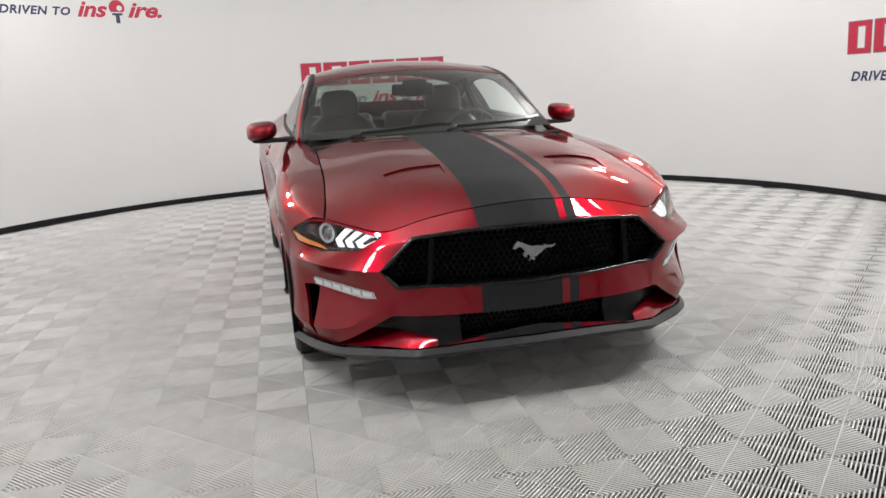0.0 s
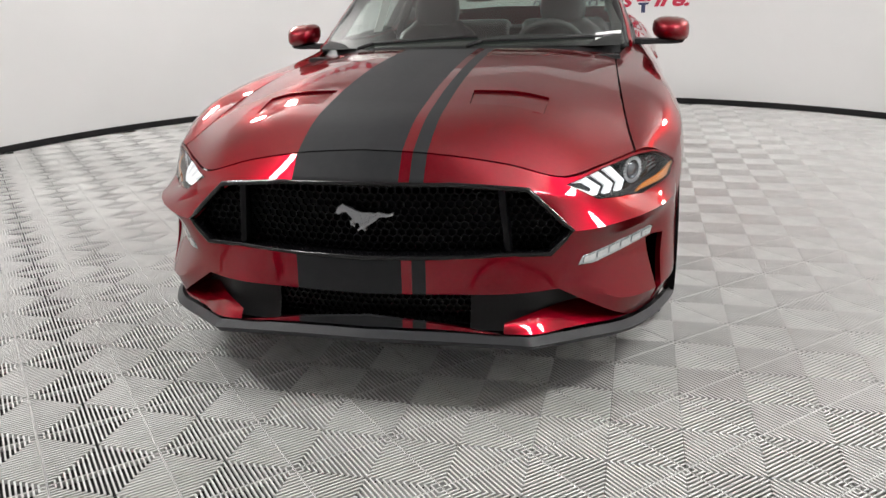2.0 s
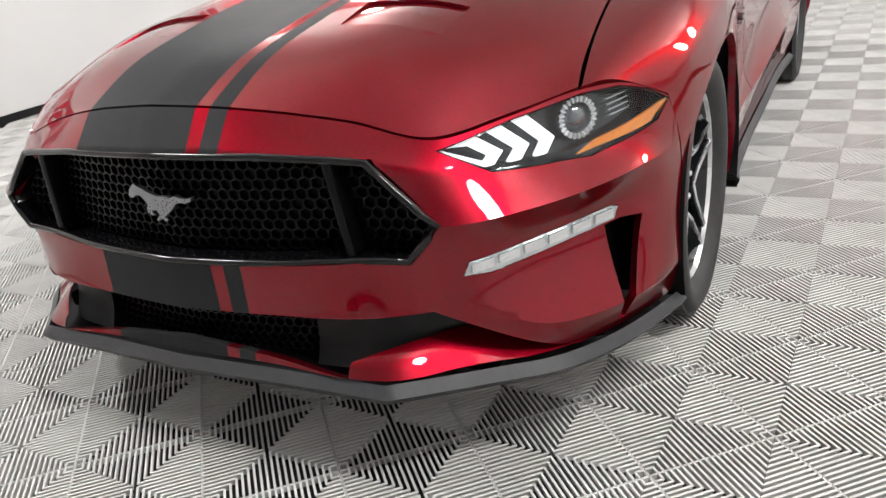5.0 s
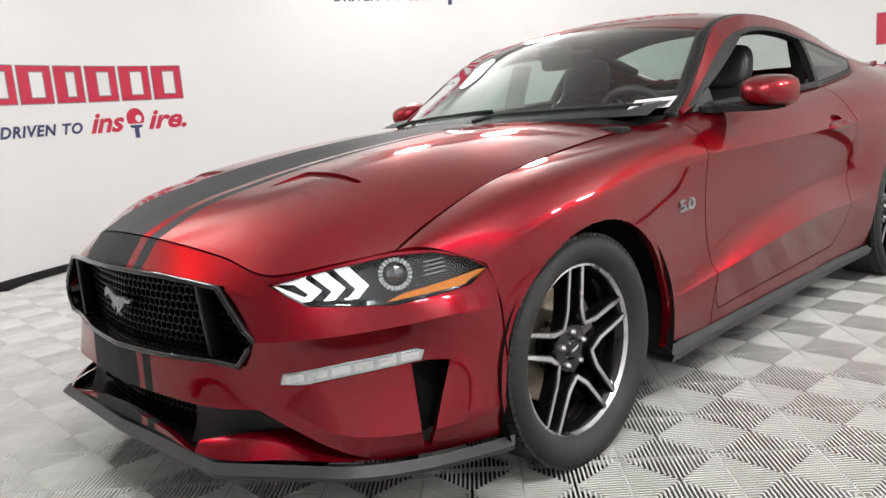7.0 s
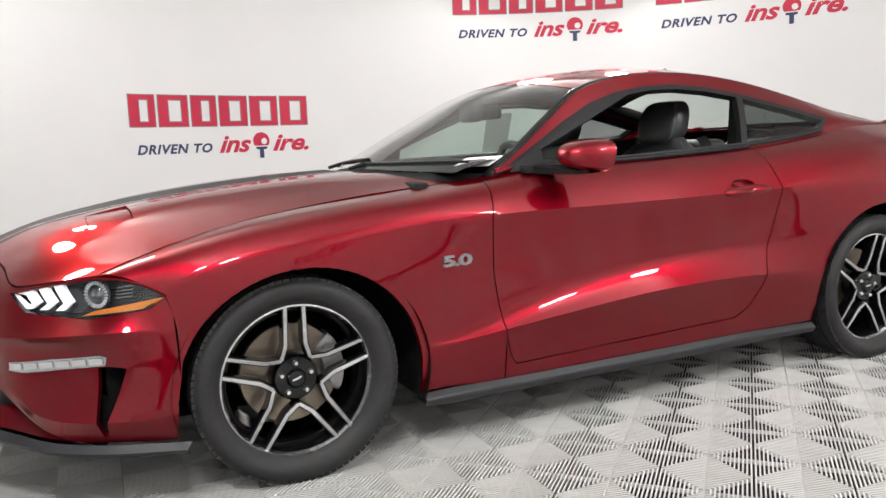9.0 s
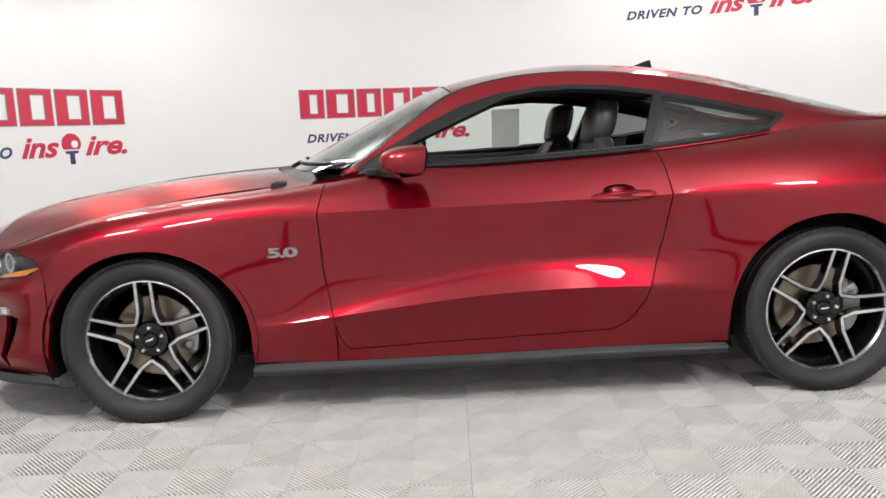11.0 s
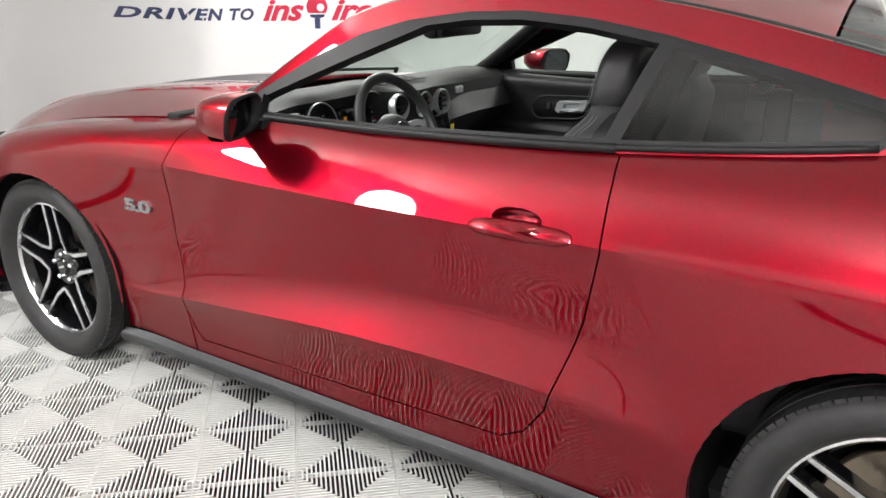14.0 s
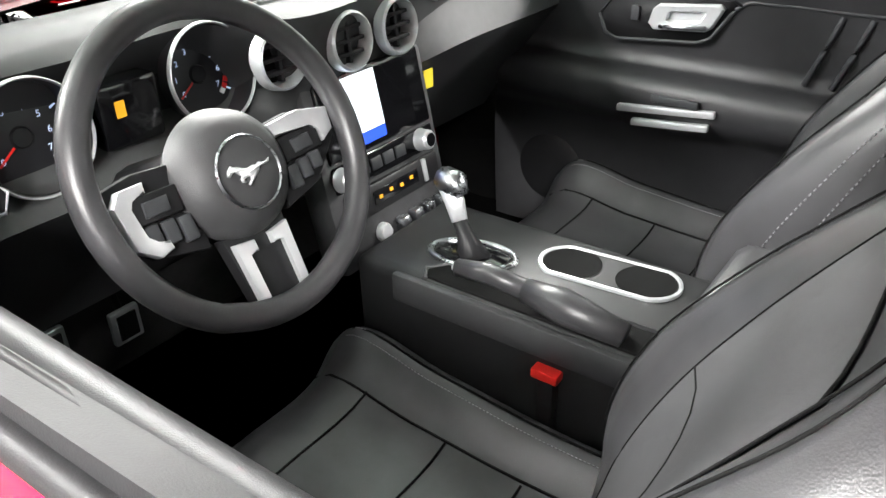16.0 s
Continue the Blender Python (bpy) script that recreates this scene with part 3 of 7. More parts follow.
def stripe_split(bm, faces, lo=-1.2, hi=4.0):
    """Cut the broad and the narrow stripe out of some faces."""
    black = []
    for y0, y1 in STRIPES:
        faces, got = cut_region(bm, faces, [(lo, y0), (hi, y0), (hi, y1), (lo, y1)], XY)
        black += got
    return faces, black


red, black = stripe_split(bm, hood_faces)
VENT = [(-0.565, 0.245), (-0.43, 0.235), (-0.425, 0.475), (-0.56, 0.470)]
dipped = []
for s in (1, -1):
    red, dip = cut_region(bm, red, [(x, y * s) for x, y in VENT], XY)
    dipped.append(take(bm, dip))
hood = part("hood", take(bm, red + black, 0.0022, 0.012), PAINT, car)
for nb in dipped:
    for v in nb.verts:
        v.co.z -= 0.001 + 0.007 * max(0, (v.co.x + 0.565) / 0.14)
    vent = part("hood_vent", nb, PAINT, car)
for s in (1, -1):
    bm2 = bmesh.new()
    for i in range(9):
        y = 0.245 + 0.026 * i
        z = float(np.interp(y, [0.20, 0.39, 0.52], [0.880, 0.870, 0.838])) - 0.004
        box(bm2, (-0.446, s * y, z - 0.05), (-0.432, s * (y + 0.018), z), 0.002)
    box(bm2, (-0.434, s * 0.24, 0.79), (-0.415, s * 0.474, 0.835), 0.002)
    part("vent_grille", bm2, BLACK, car, "black slotted bonnet vent grille")
hood.data.materials.append(STRIPE)
for p in hood.data.polygons:
    c = p.center
    if any(y0 < c.y < y1 for y0, y1 in STRIPES) and abs(p.normal.z) > 0.3:
        p.material_index = 1
bm.free()

# nose
bm = bmesh.new()
sheet(bm, nose_grid, 1, False)
sheet(bm, nose_grid, -1, False)
bmesh.ops.remove_doubles(bm, verts=bm.verts, dist=1e-5)
bmesh.ops.recalc_face_normals(bm, faces=bm.faces)
faces = list(bm.faces)
faces, hole = cut_region(bm, faces, GRILLE, YZ)
bmesh.ops.delete(bm, geom=[f for f in hole], context="FACES")
for s in (1, -1):
    faces, hole = cut_region(bm, faces, [(y * s, z) for y, z in INTAKE], YZ)
    bmesh.ops.delete(bm, geom=[f for f in hole], context="FACES")
for s in (1, -1):
    mine = [f for f in faces if f.calc_center_median().y * s > 0.7]
    rest = [f for f in faces if f.calc_center_median().y * s <= 0.7]
    mine, hole = cut_region(bm, mine, ARCH_F, XZ)
    bmesh.ops.delete(bm, geom=hole, context="FACES")
    faces = rest + mine
lamp_regions, fog_regions = {}, {}
for s in (1, -1):
    ax = lamp_axes(s)
    mine = [f for f in faces if f.calc_center_median().y * s > 0.3]
    rest = [f for f in faces if f.calc_center_median().y * s <= 0.3]
    flat = lambda pts: [(Vector((x, y * s, z)).dot(Vector(ax[0])), z) for x, y, z in pts]
    mine, lamp_regions[s] = cut_region(bm, mine, flat(LAMP3D), ax)
    mine, fog_regions[s] = cut_region(bm, mine, flat(FOG3D), ax)
    mine, hole = cut_region(bm, mine, flat(SLOT3D), ax)
    bmesh.ops.delete(bm, geom=hole, context="FACES")
    faces = rest + mine
red, black = stripe_split(bm, faces)
bumper = part("front_bumper", take(bm, red + black, 0.0, 0.018), PAINT, car)
bumper.data.materials.append(STRIPE)
for p in bumper.data.polygons:
    if any(y0 < p.center.y < y1 for y0, y1 in STRIPES):
        p.material_index = 1
lamp_mesh = {s: take(bm, lamp_regions[s], 0.002, 0.0) for s in (1, -1)}
fog_mesh = {s: take(bm, fog_regions[s], 0.002, 0.006) for s in (1, -1)}
bm.free()

# splitter lip
bm = bmesh.new()
sheet(bm, lip_grid, 1)
sheet(bm, lip_grid, -1)
bmesh.ops.remove_doubles(bm, verts=bm.verts, dist=1e-5)
bmesh.ops.recalc_face_normals(bm, faces=bm.faces)
part("front_splitter", bm, SATIN, car, "satin dark grey plastic front splitter")

# sides, each with fender, door, quarter panel
for s in (1, -1):
    bm = bmesh.new()
    faces = sheet(bm, side_grid, s, True)
    for outline in (ARCH_F, ARCH_R):
        faces, hole = cut_region(bm, faces, outline, XZ)
        bmesh.ops.delete(bm, geom=hole, context="FACES")
    faces, door = cut_region(bm, faces, DOOR, XZ)
    fender = [f for f in faces if f.calc_center_median().x < 1.0 and not (f.calc_center_median().x > 0.75 and f.calc_center_median().z < 0.4)]
    rear = [f for f in faces if f not in set(fender)]
    part("fender", take(bm, fender, 0.0025, 0.02), PAINT, car)
    door, cup = cut_region(bm, door, CUP, XZ)
    part("door", take(bm, door, 0.002, 0.02), PAINT, car)
    part("quarter_panel", take(bm, rear, 0.0025, 0.02), PAINT, car)
    bm.free()
    # window surround and glass
    bm = bmesh.new()
    faces = sheet(bm, rail_grid, s, True)
    faces, inner = cut_region(bm, faces, WINDOW, XZ)
    part("roof_rail", take(bm, faces, 0.0, 0.02), PAINT, car)
    surround, pane = cut_region(bm, inner, shrink(WINDOW, 0.02), XZ)
    pane, pillar = cut_region(bm, pane, [(1.993, 0.95), (2.029, 0.95), (2.152, 1.30), (2.116, 1.30)], XZ)
    part("window_surround", take(bm, surround + pillar, 0.0, 0.03), BLACK, car)
    behind = lambda c: c.x > 2.011 + 0.352 * (c.z - 0.95)
    quarter = [f for f in pane if behind(f.calc_center_median())]
    front = [f for f in pane if not behind(f.calc_center_median())]
    g = part("quarter_glass", take(bm, quarter, 0.0, 0.0), TINT, car, "dark tinted rear quarter glass")
    g.visible_shadow = False
    if s > 0:
        g = part("door_glass", take(bm, front, 0.0, 0.0), CABINGLASS, car, "closed green-tinted door window")
        g.visible_shadow = False
    bm.free()

# windscreen, roof, rear glass
bm = bmesh.new()
sheet(bm, top_grid, 1, True)
sheet(bm, top_grid, -1, True)
bmesh.ops.remove_doubles(bm, verts=bm.verts, dist=1e-5)
faces = list(bm.faces)
cols = {"windscreen": [], "roof": [], "rear_glass": []}
per = 10
sx0 = [r[2 * per] for r in top_grid]
sx1 = [r[6 * per] for r in top_grid]


def edge_x(pts, y):
    return float(np.interp(abs(y), [p[1] for p in pts], [p[0] for p in pts]))


for f in faces:
    c = f.calc_center_median()
    k = "windscreen" if c.x < edge_x(sx0, c.y) else "rear_glass" if c.x > edge_x(sx1, c.y) else "roof"
    cols[k].append(f)
part("roof", take(bm, cols["roof"], 0.002, 0.015), PAINT, car)
g = part("windscreen", take(bm, cols["windscreen"], 0.006, 0.0), SHIELD, car, "green-tinted laminated windscreen")
g.visible_shadow = False
g = part("rear_glass", take(bm, cols["rear_glass"], 0.005, 0.0), CABINGLASS, car, "tinted rear window")
g.visible_shadow = False
bm.free()

bm = bmesh.new()
sheet(bm, tail_grid, 1, True)
sheet(bm, tail_grid, -1, True)
bmesh.ops.remove_doubles(bm, verts=bm.verts, dist=1e-5)
bmesh.ops.recalc_face_normals(bm, faces=bm.faces)
part("boot_lid", bm, PAINT, car)

# rocker skirts
SKIRT_A = [(0.425, 0.892, 0.224), (0.48, 0.880, 0.222), (0.74, 0.872, 0.217), (1.43, 0.872, 0.219), (2.03, 0.876, 0.222), (2.31, 0.892, 0.222)]
SKIRT_B = [(0.42, 0.915, 0.205), (0.48, 0.905, 0.200), (0.74, 0.892, 0.195), (1.43, 0.892, 0.197), (2.03, 0.896, 0.203), (2.31, 0.915, 0.205)]
SKIRT_C = [(0.42, 0.905, 0.180), (0.48, 0.893, 0.172), (0.74, 0.880, 0.166), (1.43, 0.880, 0.166), (2.03, 0.884, 0.172), (2.31, 0.905, 0.180)]
SKIRT_D = [(0.42, 0.78, 0.180), (0.48, 0.76, 0.172), (0.74, 0.75, 0.166), (1.43, 0.75, 0.166), (2.03, 0.75, 0.172), (2.31, 0.78, 0.180)]
for s in (1, -1):
    bm = bmesh.new()
    sheet(bm, surface([SKIRT_A, SKIRT_B, SKIRT_C, SKIRT_D], 8, 3, row_breaks=(1, 2)), s, True)
    part("side_skirt", bm, SATIN, car, "satin dark grey plastic side skirt")
# underbody and wheel wells
bm = bmesh.new()
box(bm, (-0.78, -0.62, 0.20), (3.7, 0.62, 0.24), 0.01)
box(bm, (0.44, -0.86, 0.19), (2.28, 0.86, 0.24), 0.01)
box(bm, (-0.70, -0.50, 0.24), (-0.60, 0.50, 0.60), 0.01)
part("underbody", bm, DARK, car)
for cx, cz, w, h in ((0.026, 0.335, 0.420, 0.385), (2.708, 0.335, 0.398, 0.403)):
    for s in (1, -1):
        bm = bmesh.new()
        a = [(cx + w * math.cos(t), cz + h * math.sin(t)) for t in np.linspace(-0.35, math.pi + 0.35, 33)]
        out = [bm.verts.new((x, s * 0.905, z)) for x, z in a]
        inn = [bm.verts.new((x, s * 0.56, z)) for x, z in a]
        for i in range(len(a) - 1):
            bm.faces.new((out[i], out[i + 1], inn[i + 1], inn[i]))
        bm.faces.new(inn)
        part("wheel_arch_liner", bm, DARK, car)


# ---------------------------------------------------------------- wheels
def spoke_outline(r0, r1, w0, w1):
    return [(r0, -w0 / 2), (r1, -w1 / 2), (r1, w1 / 2), (r0, w0 / 2)]


TYRE_R = 0.335


def wheel():
    """A wheel about the y axis, its outer face towards -y, its centre at the origin."""
    face = pose(0, 0, 0, 90, 0, 0)
    bm = bmesh.new()
    lathe(bm, [(0.242, 0.030), (0.248, 0.040), (0.2485, 0.048), (0.243, 0.050), (0.236, 0.040), (0.224, 0.020), (0.214, -0.03), (0.205, -0.17), (0.220, -0.19), (0.242, -0.19)], face, 64)
    rim = part("wheel", bm, GLOSSBLACK)
    bm = bmesh.new()
    lathe(bm, [(0.2362, 0.0405), (0.243, 0.0512), (0.2482, 0.0495), (0.250, 0.044)], face, 64)
    part("rim_edge", bm, SILVER, rim, "machined bare aluminium rim edge")
    bm = bmesh.new()
    sec = [(0.242, 0.036), (0.250, 0.052), (0.264, 0.070), (0.285, 0.083), (0.305, 0.083), (0.318, 0.076), (0.329, 0.062), (0.3335, 0.048)]
    tread = []
    for h0 in (0.040, 0.008, -0.028, -0.064, -0.100):
        tread += [(TYRE_R, h0), (TYRE_R, h0 - 0.024), (TYRE_R - 0.007, h0 - 0.026), (TYRE_R - 0.007, h0 - 0.030)]
    sec += tread + [(0.3335, -0.14), (0.322, -0.165), (0.30, -0.18), (0.26, -0.175), (0.242, -0.165)]
    lathe(bm, sec, face, 96)
    part("tyre", bm, RUBBER, rim, "black low-profile tyre", angle=50)
    bm = bmesh.new()
    n = 88
    for i in range(n):
        a = 2 * math.pi * i / n
        m = pose(0, 0, 0, 90, 0, 0) @ Matrix.Rotation(a, 4, "Z")
        box(bm, (0.322, -0.0098, 0.040), (0.3356, 0.0098, 0.070), 0.0, m @ Matrix.Translation((0, 0, -0.004)) @ Matrix.Rotation(0.0, 4, "Y"))
    part("tread", bm, RUBBER, rim, smooth=False)
    # five twin spokes, each a black bar with a machined face
    for i in range(5):
        a = math.pi / 2 + 2 * math.pi * i / 5
        for k in (-1, 1):
            base = (0.082 * math.cos(radians(36)), k * 0.082 * math.sin(radians(36)))
            pts = [base, (0.116, k * 0.032), (0.240, k * 0.030)]
            bar = None
            for lo, hi, w in ((-0.012, 0.032, 0.019), (0.0322, 0.0355, 0.0115)):
                left, right = [], []
                for j, p in enumerate(pts):
                    q0, q1 = pts[max(j - 1, 0)], pts[min(j + 1, 2)]
                    d = Vector((q1[0] - q0[0], q1[1] - q0[1])).normalized()
                    nn = Vector((-d.y, d.x)) * w / 2
                    left.append((p[0] + nn.x, p[1] + nn.y))
                    right.append((p[0] - nn.x, p[1] - nn.y))
                bm = bmesh.new()
                for v in prism(bm, right + left[::-1], lo, hi, Matrix.Rotation(a, 4, "Z"), bevel=0.001):
                    v.co.z += 0.016 * max(0, (math.hypot(v.co.x, v.co.y) - 0.07) / 0.16) - 0.004
                    v.co = face @ v.co
                if lo < 0:
                    part("spoke", bm, GLOSSBLACK, rim, "gloss black spoke")
                else:
                    part("spoke_face", bm, SILVER, rim, "machined aluminium spoke face")
    bm = bmesh.new()
    lathe(bm, [(0.0001, 0.030), (0.024, 0.030), (0.028, 0.026), (0.033, 0.018), (0.068, 0.015), (0.076, 0.004), (0.078, -0.05), (0.0001, -0.05)], face, 48)
    hub = part("hub", bm, GLOSSBLACK, rim)
    bm = bmesh.new()
    prism(bm, [(-0.016, -0.006), (0.004, -0.002), (0.016, 0.006), (0.013, 0.010), (0.0, 0.004), (-0.014, 0.001)], 0.030, 0.0312, face)
    part("emblem", bm, SILVERTRIM, rim, "small silver emblem")
    for i in range(5):
        a = math.pi / 2 + 2 * math.pi * i / 5
        bm = bmesh.new()
        m = face @ Matrix.Translation((0.051 * math.cos(a), 0.051 * math.sin(a), 0.010))
        lathe(bm, [(0.0001, 0.022), (0.006, 0.021), (0.0095, 0.016), (0.0105, 0.0), (0.016, -0.004)], m, 6)
        part("lug_nut", bm, CHROME, rim, "chrome lug nut", smooth=False)
    bm = bmesh.new()
    lathe(bm, [(0.07, -0.060), (0.165, -0.060), (0.168, -0.064), (0.168, -0.085), (0.07, -0.085)], face, 48)
    part("brake_disc", bm, DISC, rim, "tan-grey steel brake disc")
    bm = bmesh.new()
    ang = np.linspace(-0.62, 0.62, 12)
    outline = [(0.178 * math.cos(t), 0.178 * math.sin(t)) for t in ang] + [(0.110 * math.cos(t), 0.110 * math.sin(t)) for t in ang[::-1]]
    prism(bm, outline, -0.10, -0.034, face @ Matrix.Rotation(radians(8), 4, "Z"), bevel=0.008)
    for k in (-0.4, 0.4):
        lathe(bm, [(0.0001, -0.026), (0.014, -0.026), (0.017, -0.034)], face @ Matrix.Rotation(k + 0.14, 4, "Z") @ Matrix.Translation((0.145, 0, 0)), 16)
    part("brake_caliper", bm, CASTING, rim, "bare cast aluminium brake caliper")
    return rim


proto = wheel()
proto.parent = car
proto.location = (0, -0.81, 0.332)
wheels = [proto]
for x, y, turn in ((2.72, -0.835, 13), (0, 0.81, 0), (2.72, 0.835, 30)):
    w = copy_thing(proto, Matrix.Translation((x, y, 0.332)) @ Matrix.Rotation(math.pi if y > 0 else 0, 4, "Z") @ Matrix.Rotation(radians(turn), 4, "Y"))


# ---------------------------------------------------------------- floor tiles
STEP = 0.2
TURN = radians(-1.72)
ORIGIN = Vector((0.454, -0.945, 0))
E1 = Vector((math.cos(TURN), math.sin(TURN), 0)) * STEP
E2 = Vector((-math.sin(TURN), math.cos(TURN), 0)) * STEP
EDGE = STEP * math.sqrt(2)


def tile_geometry():
    """Corners and faces of one ribbed tile, its top at z = 0: four fields of ribs that run from the edges to the diagonals, and the edge frame."""
    vs, fs = [], []

    def strip(section, q):
        """Joins cross sections, each a list of (u, v, z), turned by q."""
        k, n = len(vs), len(section[0])
        for row in section:
            for u, v, z in row:
                vs.append((u * math.cos(q) - v * math.sin(q), u * math.sin(q) + v * math.cos(q), z))
        for i in range(n - 1):
            fs.append((k + i, k + i + 1, k + n + i + 1, k + n + i))

    h, n = EDGE / 2, 22
    p = EDGE / n
    for q in range(4):
        a = q * math.pi / 2
        for i in range(n):
            u = -h + (i + 0.5) * p
            if abs(u) > h - 0.008:
                continue
            prof = [(-0.02, -0.0155), (-0.02, -0.0030), (-0.205, -0.0024), (-0.212, -0.0008), (-0.175, 0.0), (0.175, 0.0), (0.212, -0.0008), (0.205, -0.0024), (0.02, -0.0030), (0.02, -0.0155)]
            strip([[(u + w * p, -h + 0.003, z) for w, z in prof], [(u + w * p, -abs(u + w * p) - 0.0008, z) for w, z in prof]], a)
        strip([[(-h + 0.001, v, z) for v, z in ((-h + 0.0006, -0.015), (-h + 0.0006, -0.0015), (-h + 0.0024, -0.0015), (-h + 0.0024, -0.015))],
               [(h - 0.001, v, z) for v, z in ((-h + 0.0006, -0.015), (-h + 0.0006, -0.0015), (-h + 0.0024, -0.0015), (-h + 0.0024, -0.015))]], a)
    return vs, fs


tv, tf = tile_geometry()
tile_mesh = bpy.data.meshes.new("floor_tile")
tile_mesh.from_pydata(tv, [], tf)
tile_mesh.materials.append(TILE)
spin = Matrix.Rotation(TURN + math.pi / 4, 4, "Z")
cells = []
for i in range(-46, 47):
    for j in range(-40, 50):
        if (i + j) % 2:
            c = ORIGIN + i * E1 + j * E2
            d = c - ROOM
            a = math.degrees(math.atan2(d.y, d.x))
            if math.hypot(d.x, d.y) < wall_radius(a) + 0.08:
                cells.append(c)
near = [c for c in cells if (-2.4 < c.x < 3.3 and -2.9 < c.y < -0.55) or (-2.4 < c.x < -0.5 and -0.55 <= c.y < 1.6)]
near = near[:300]
chosen = {tuple(c) for c in near}
for c in near:
    t = new("tile", tile_mesh)
    t.matrix_world = Matrix.Translation(c) @ spin
    t.parent = floor
rest = [c for c in cells if tuple(c) not in chosen]
base = np.array(tv) @ np.array(spin.to_3x3()).T
allv = np.concatenate([base + np.array(c) for c in rest])
allf = np.concatenate([np.array(tf) + k * len(tv) for k in range(len(rest))])
me = bpy.data.meshes.new("floor_tiles")
me.from_pydata(allv.tolist(), [], allf.tolist())
me.materials.append(TILE)
more = new("floor_tiles", me)
more.parent = floor
tagged(more, "grey ribbed plastic floor tiles", kind="stuff")

# ---------------------------------------------------------------- car: outer details
from mathutils.bvhtree import BVHTree


def tree_of(*obs):
    vs, fs = [], []
    for o in obs:
        k = len(vs)
        vs += [v.co.copy() for v in o.data.vertices]
        fs += [[i + k for i in p.vertices] for p in o.data.polygons]
    return BVHTree.FromPolygons(vs, fs)


def patch_on(bm, tree, corners, axes, lift, thick, nu=6, nv=3, far=3.0):
    """A slab over a four-cornered patch, laid on a surface from outside: corners in the two axes, lifted off it and that thick."""
    ua, va = Vector(axes[0]).normalized(), Vector(axes[1]).normalized()
    d = ua.cross(va)
    mid = Vector((1.4, 0, 0.5))
    c = sum((ua * p[0] + va * p[1] for p in corners), Vector()) / 4
    probe = tree.ray_cast(c + d * far, -d)[0]
    if probe is None or (tree.ray_cast(c - d * far, d)[0] is not None and AWAY.dot(d) < 0):
        d = -d
    a, b, cc, e = [Vector(p) for p in corners]
    grid = []
    for j in range(nv + 1):
        row = []
        for i in range(nu + 1):
            s, t = i / nu, j / nv
            p = (a * (1 - s) + b * s) * (1 - t) + (e * (1 - s) + cc * s) * t
            q = ua * p.x + va * p.y
            h = tree.ray_cast(q + d * far, -d)
            if h[0] is None:
                h = tree.find_nearest(q + d * (c.dot(d)))
            row.append(h[0])
        grid.append(row)
    top = [[bm.verts.new(p + d * (lift + thick)) for p in r] for r in grid]
    low = [[bm.verts.new(p + d * lift) for p in r] for r in grid]
    for j in range(nv):
        for i in range(nu):
            bm.faces.new((top[j][i], top[j][i + 1], top[j + 1][i + 1], top[j + 1][i]))
            bm.faces.new((low[j][i], low[j + 1][i], low[j + 1][i + 1], low[j][i + 1]))
    for i in range(nu):
        bm.faces.new((top[0][i], low[0][i], low[0][i + 1], top[0][i + 1]))
        bm.faces.new((top[nv][i], top[nv][i + 1], low[nv][i + 1], low[nv][i]))
    for j in range(nv):
        bm.faces.new((top[j][0], top[j + 1][0], low[j + 1][0], low[j][0]))
        bm.faces.new((top[j][nu], low[j][nu], low[j + 1][nu], top[j + 1][nu]))
    bmesh.ops.recalc_face_normals(bm, faces=bm.faces)


AWAY = Vector((0, -1, 0))
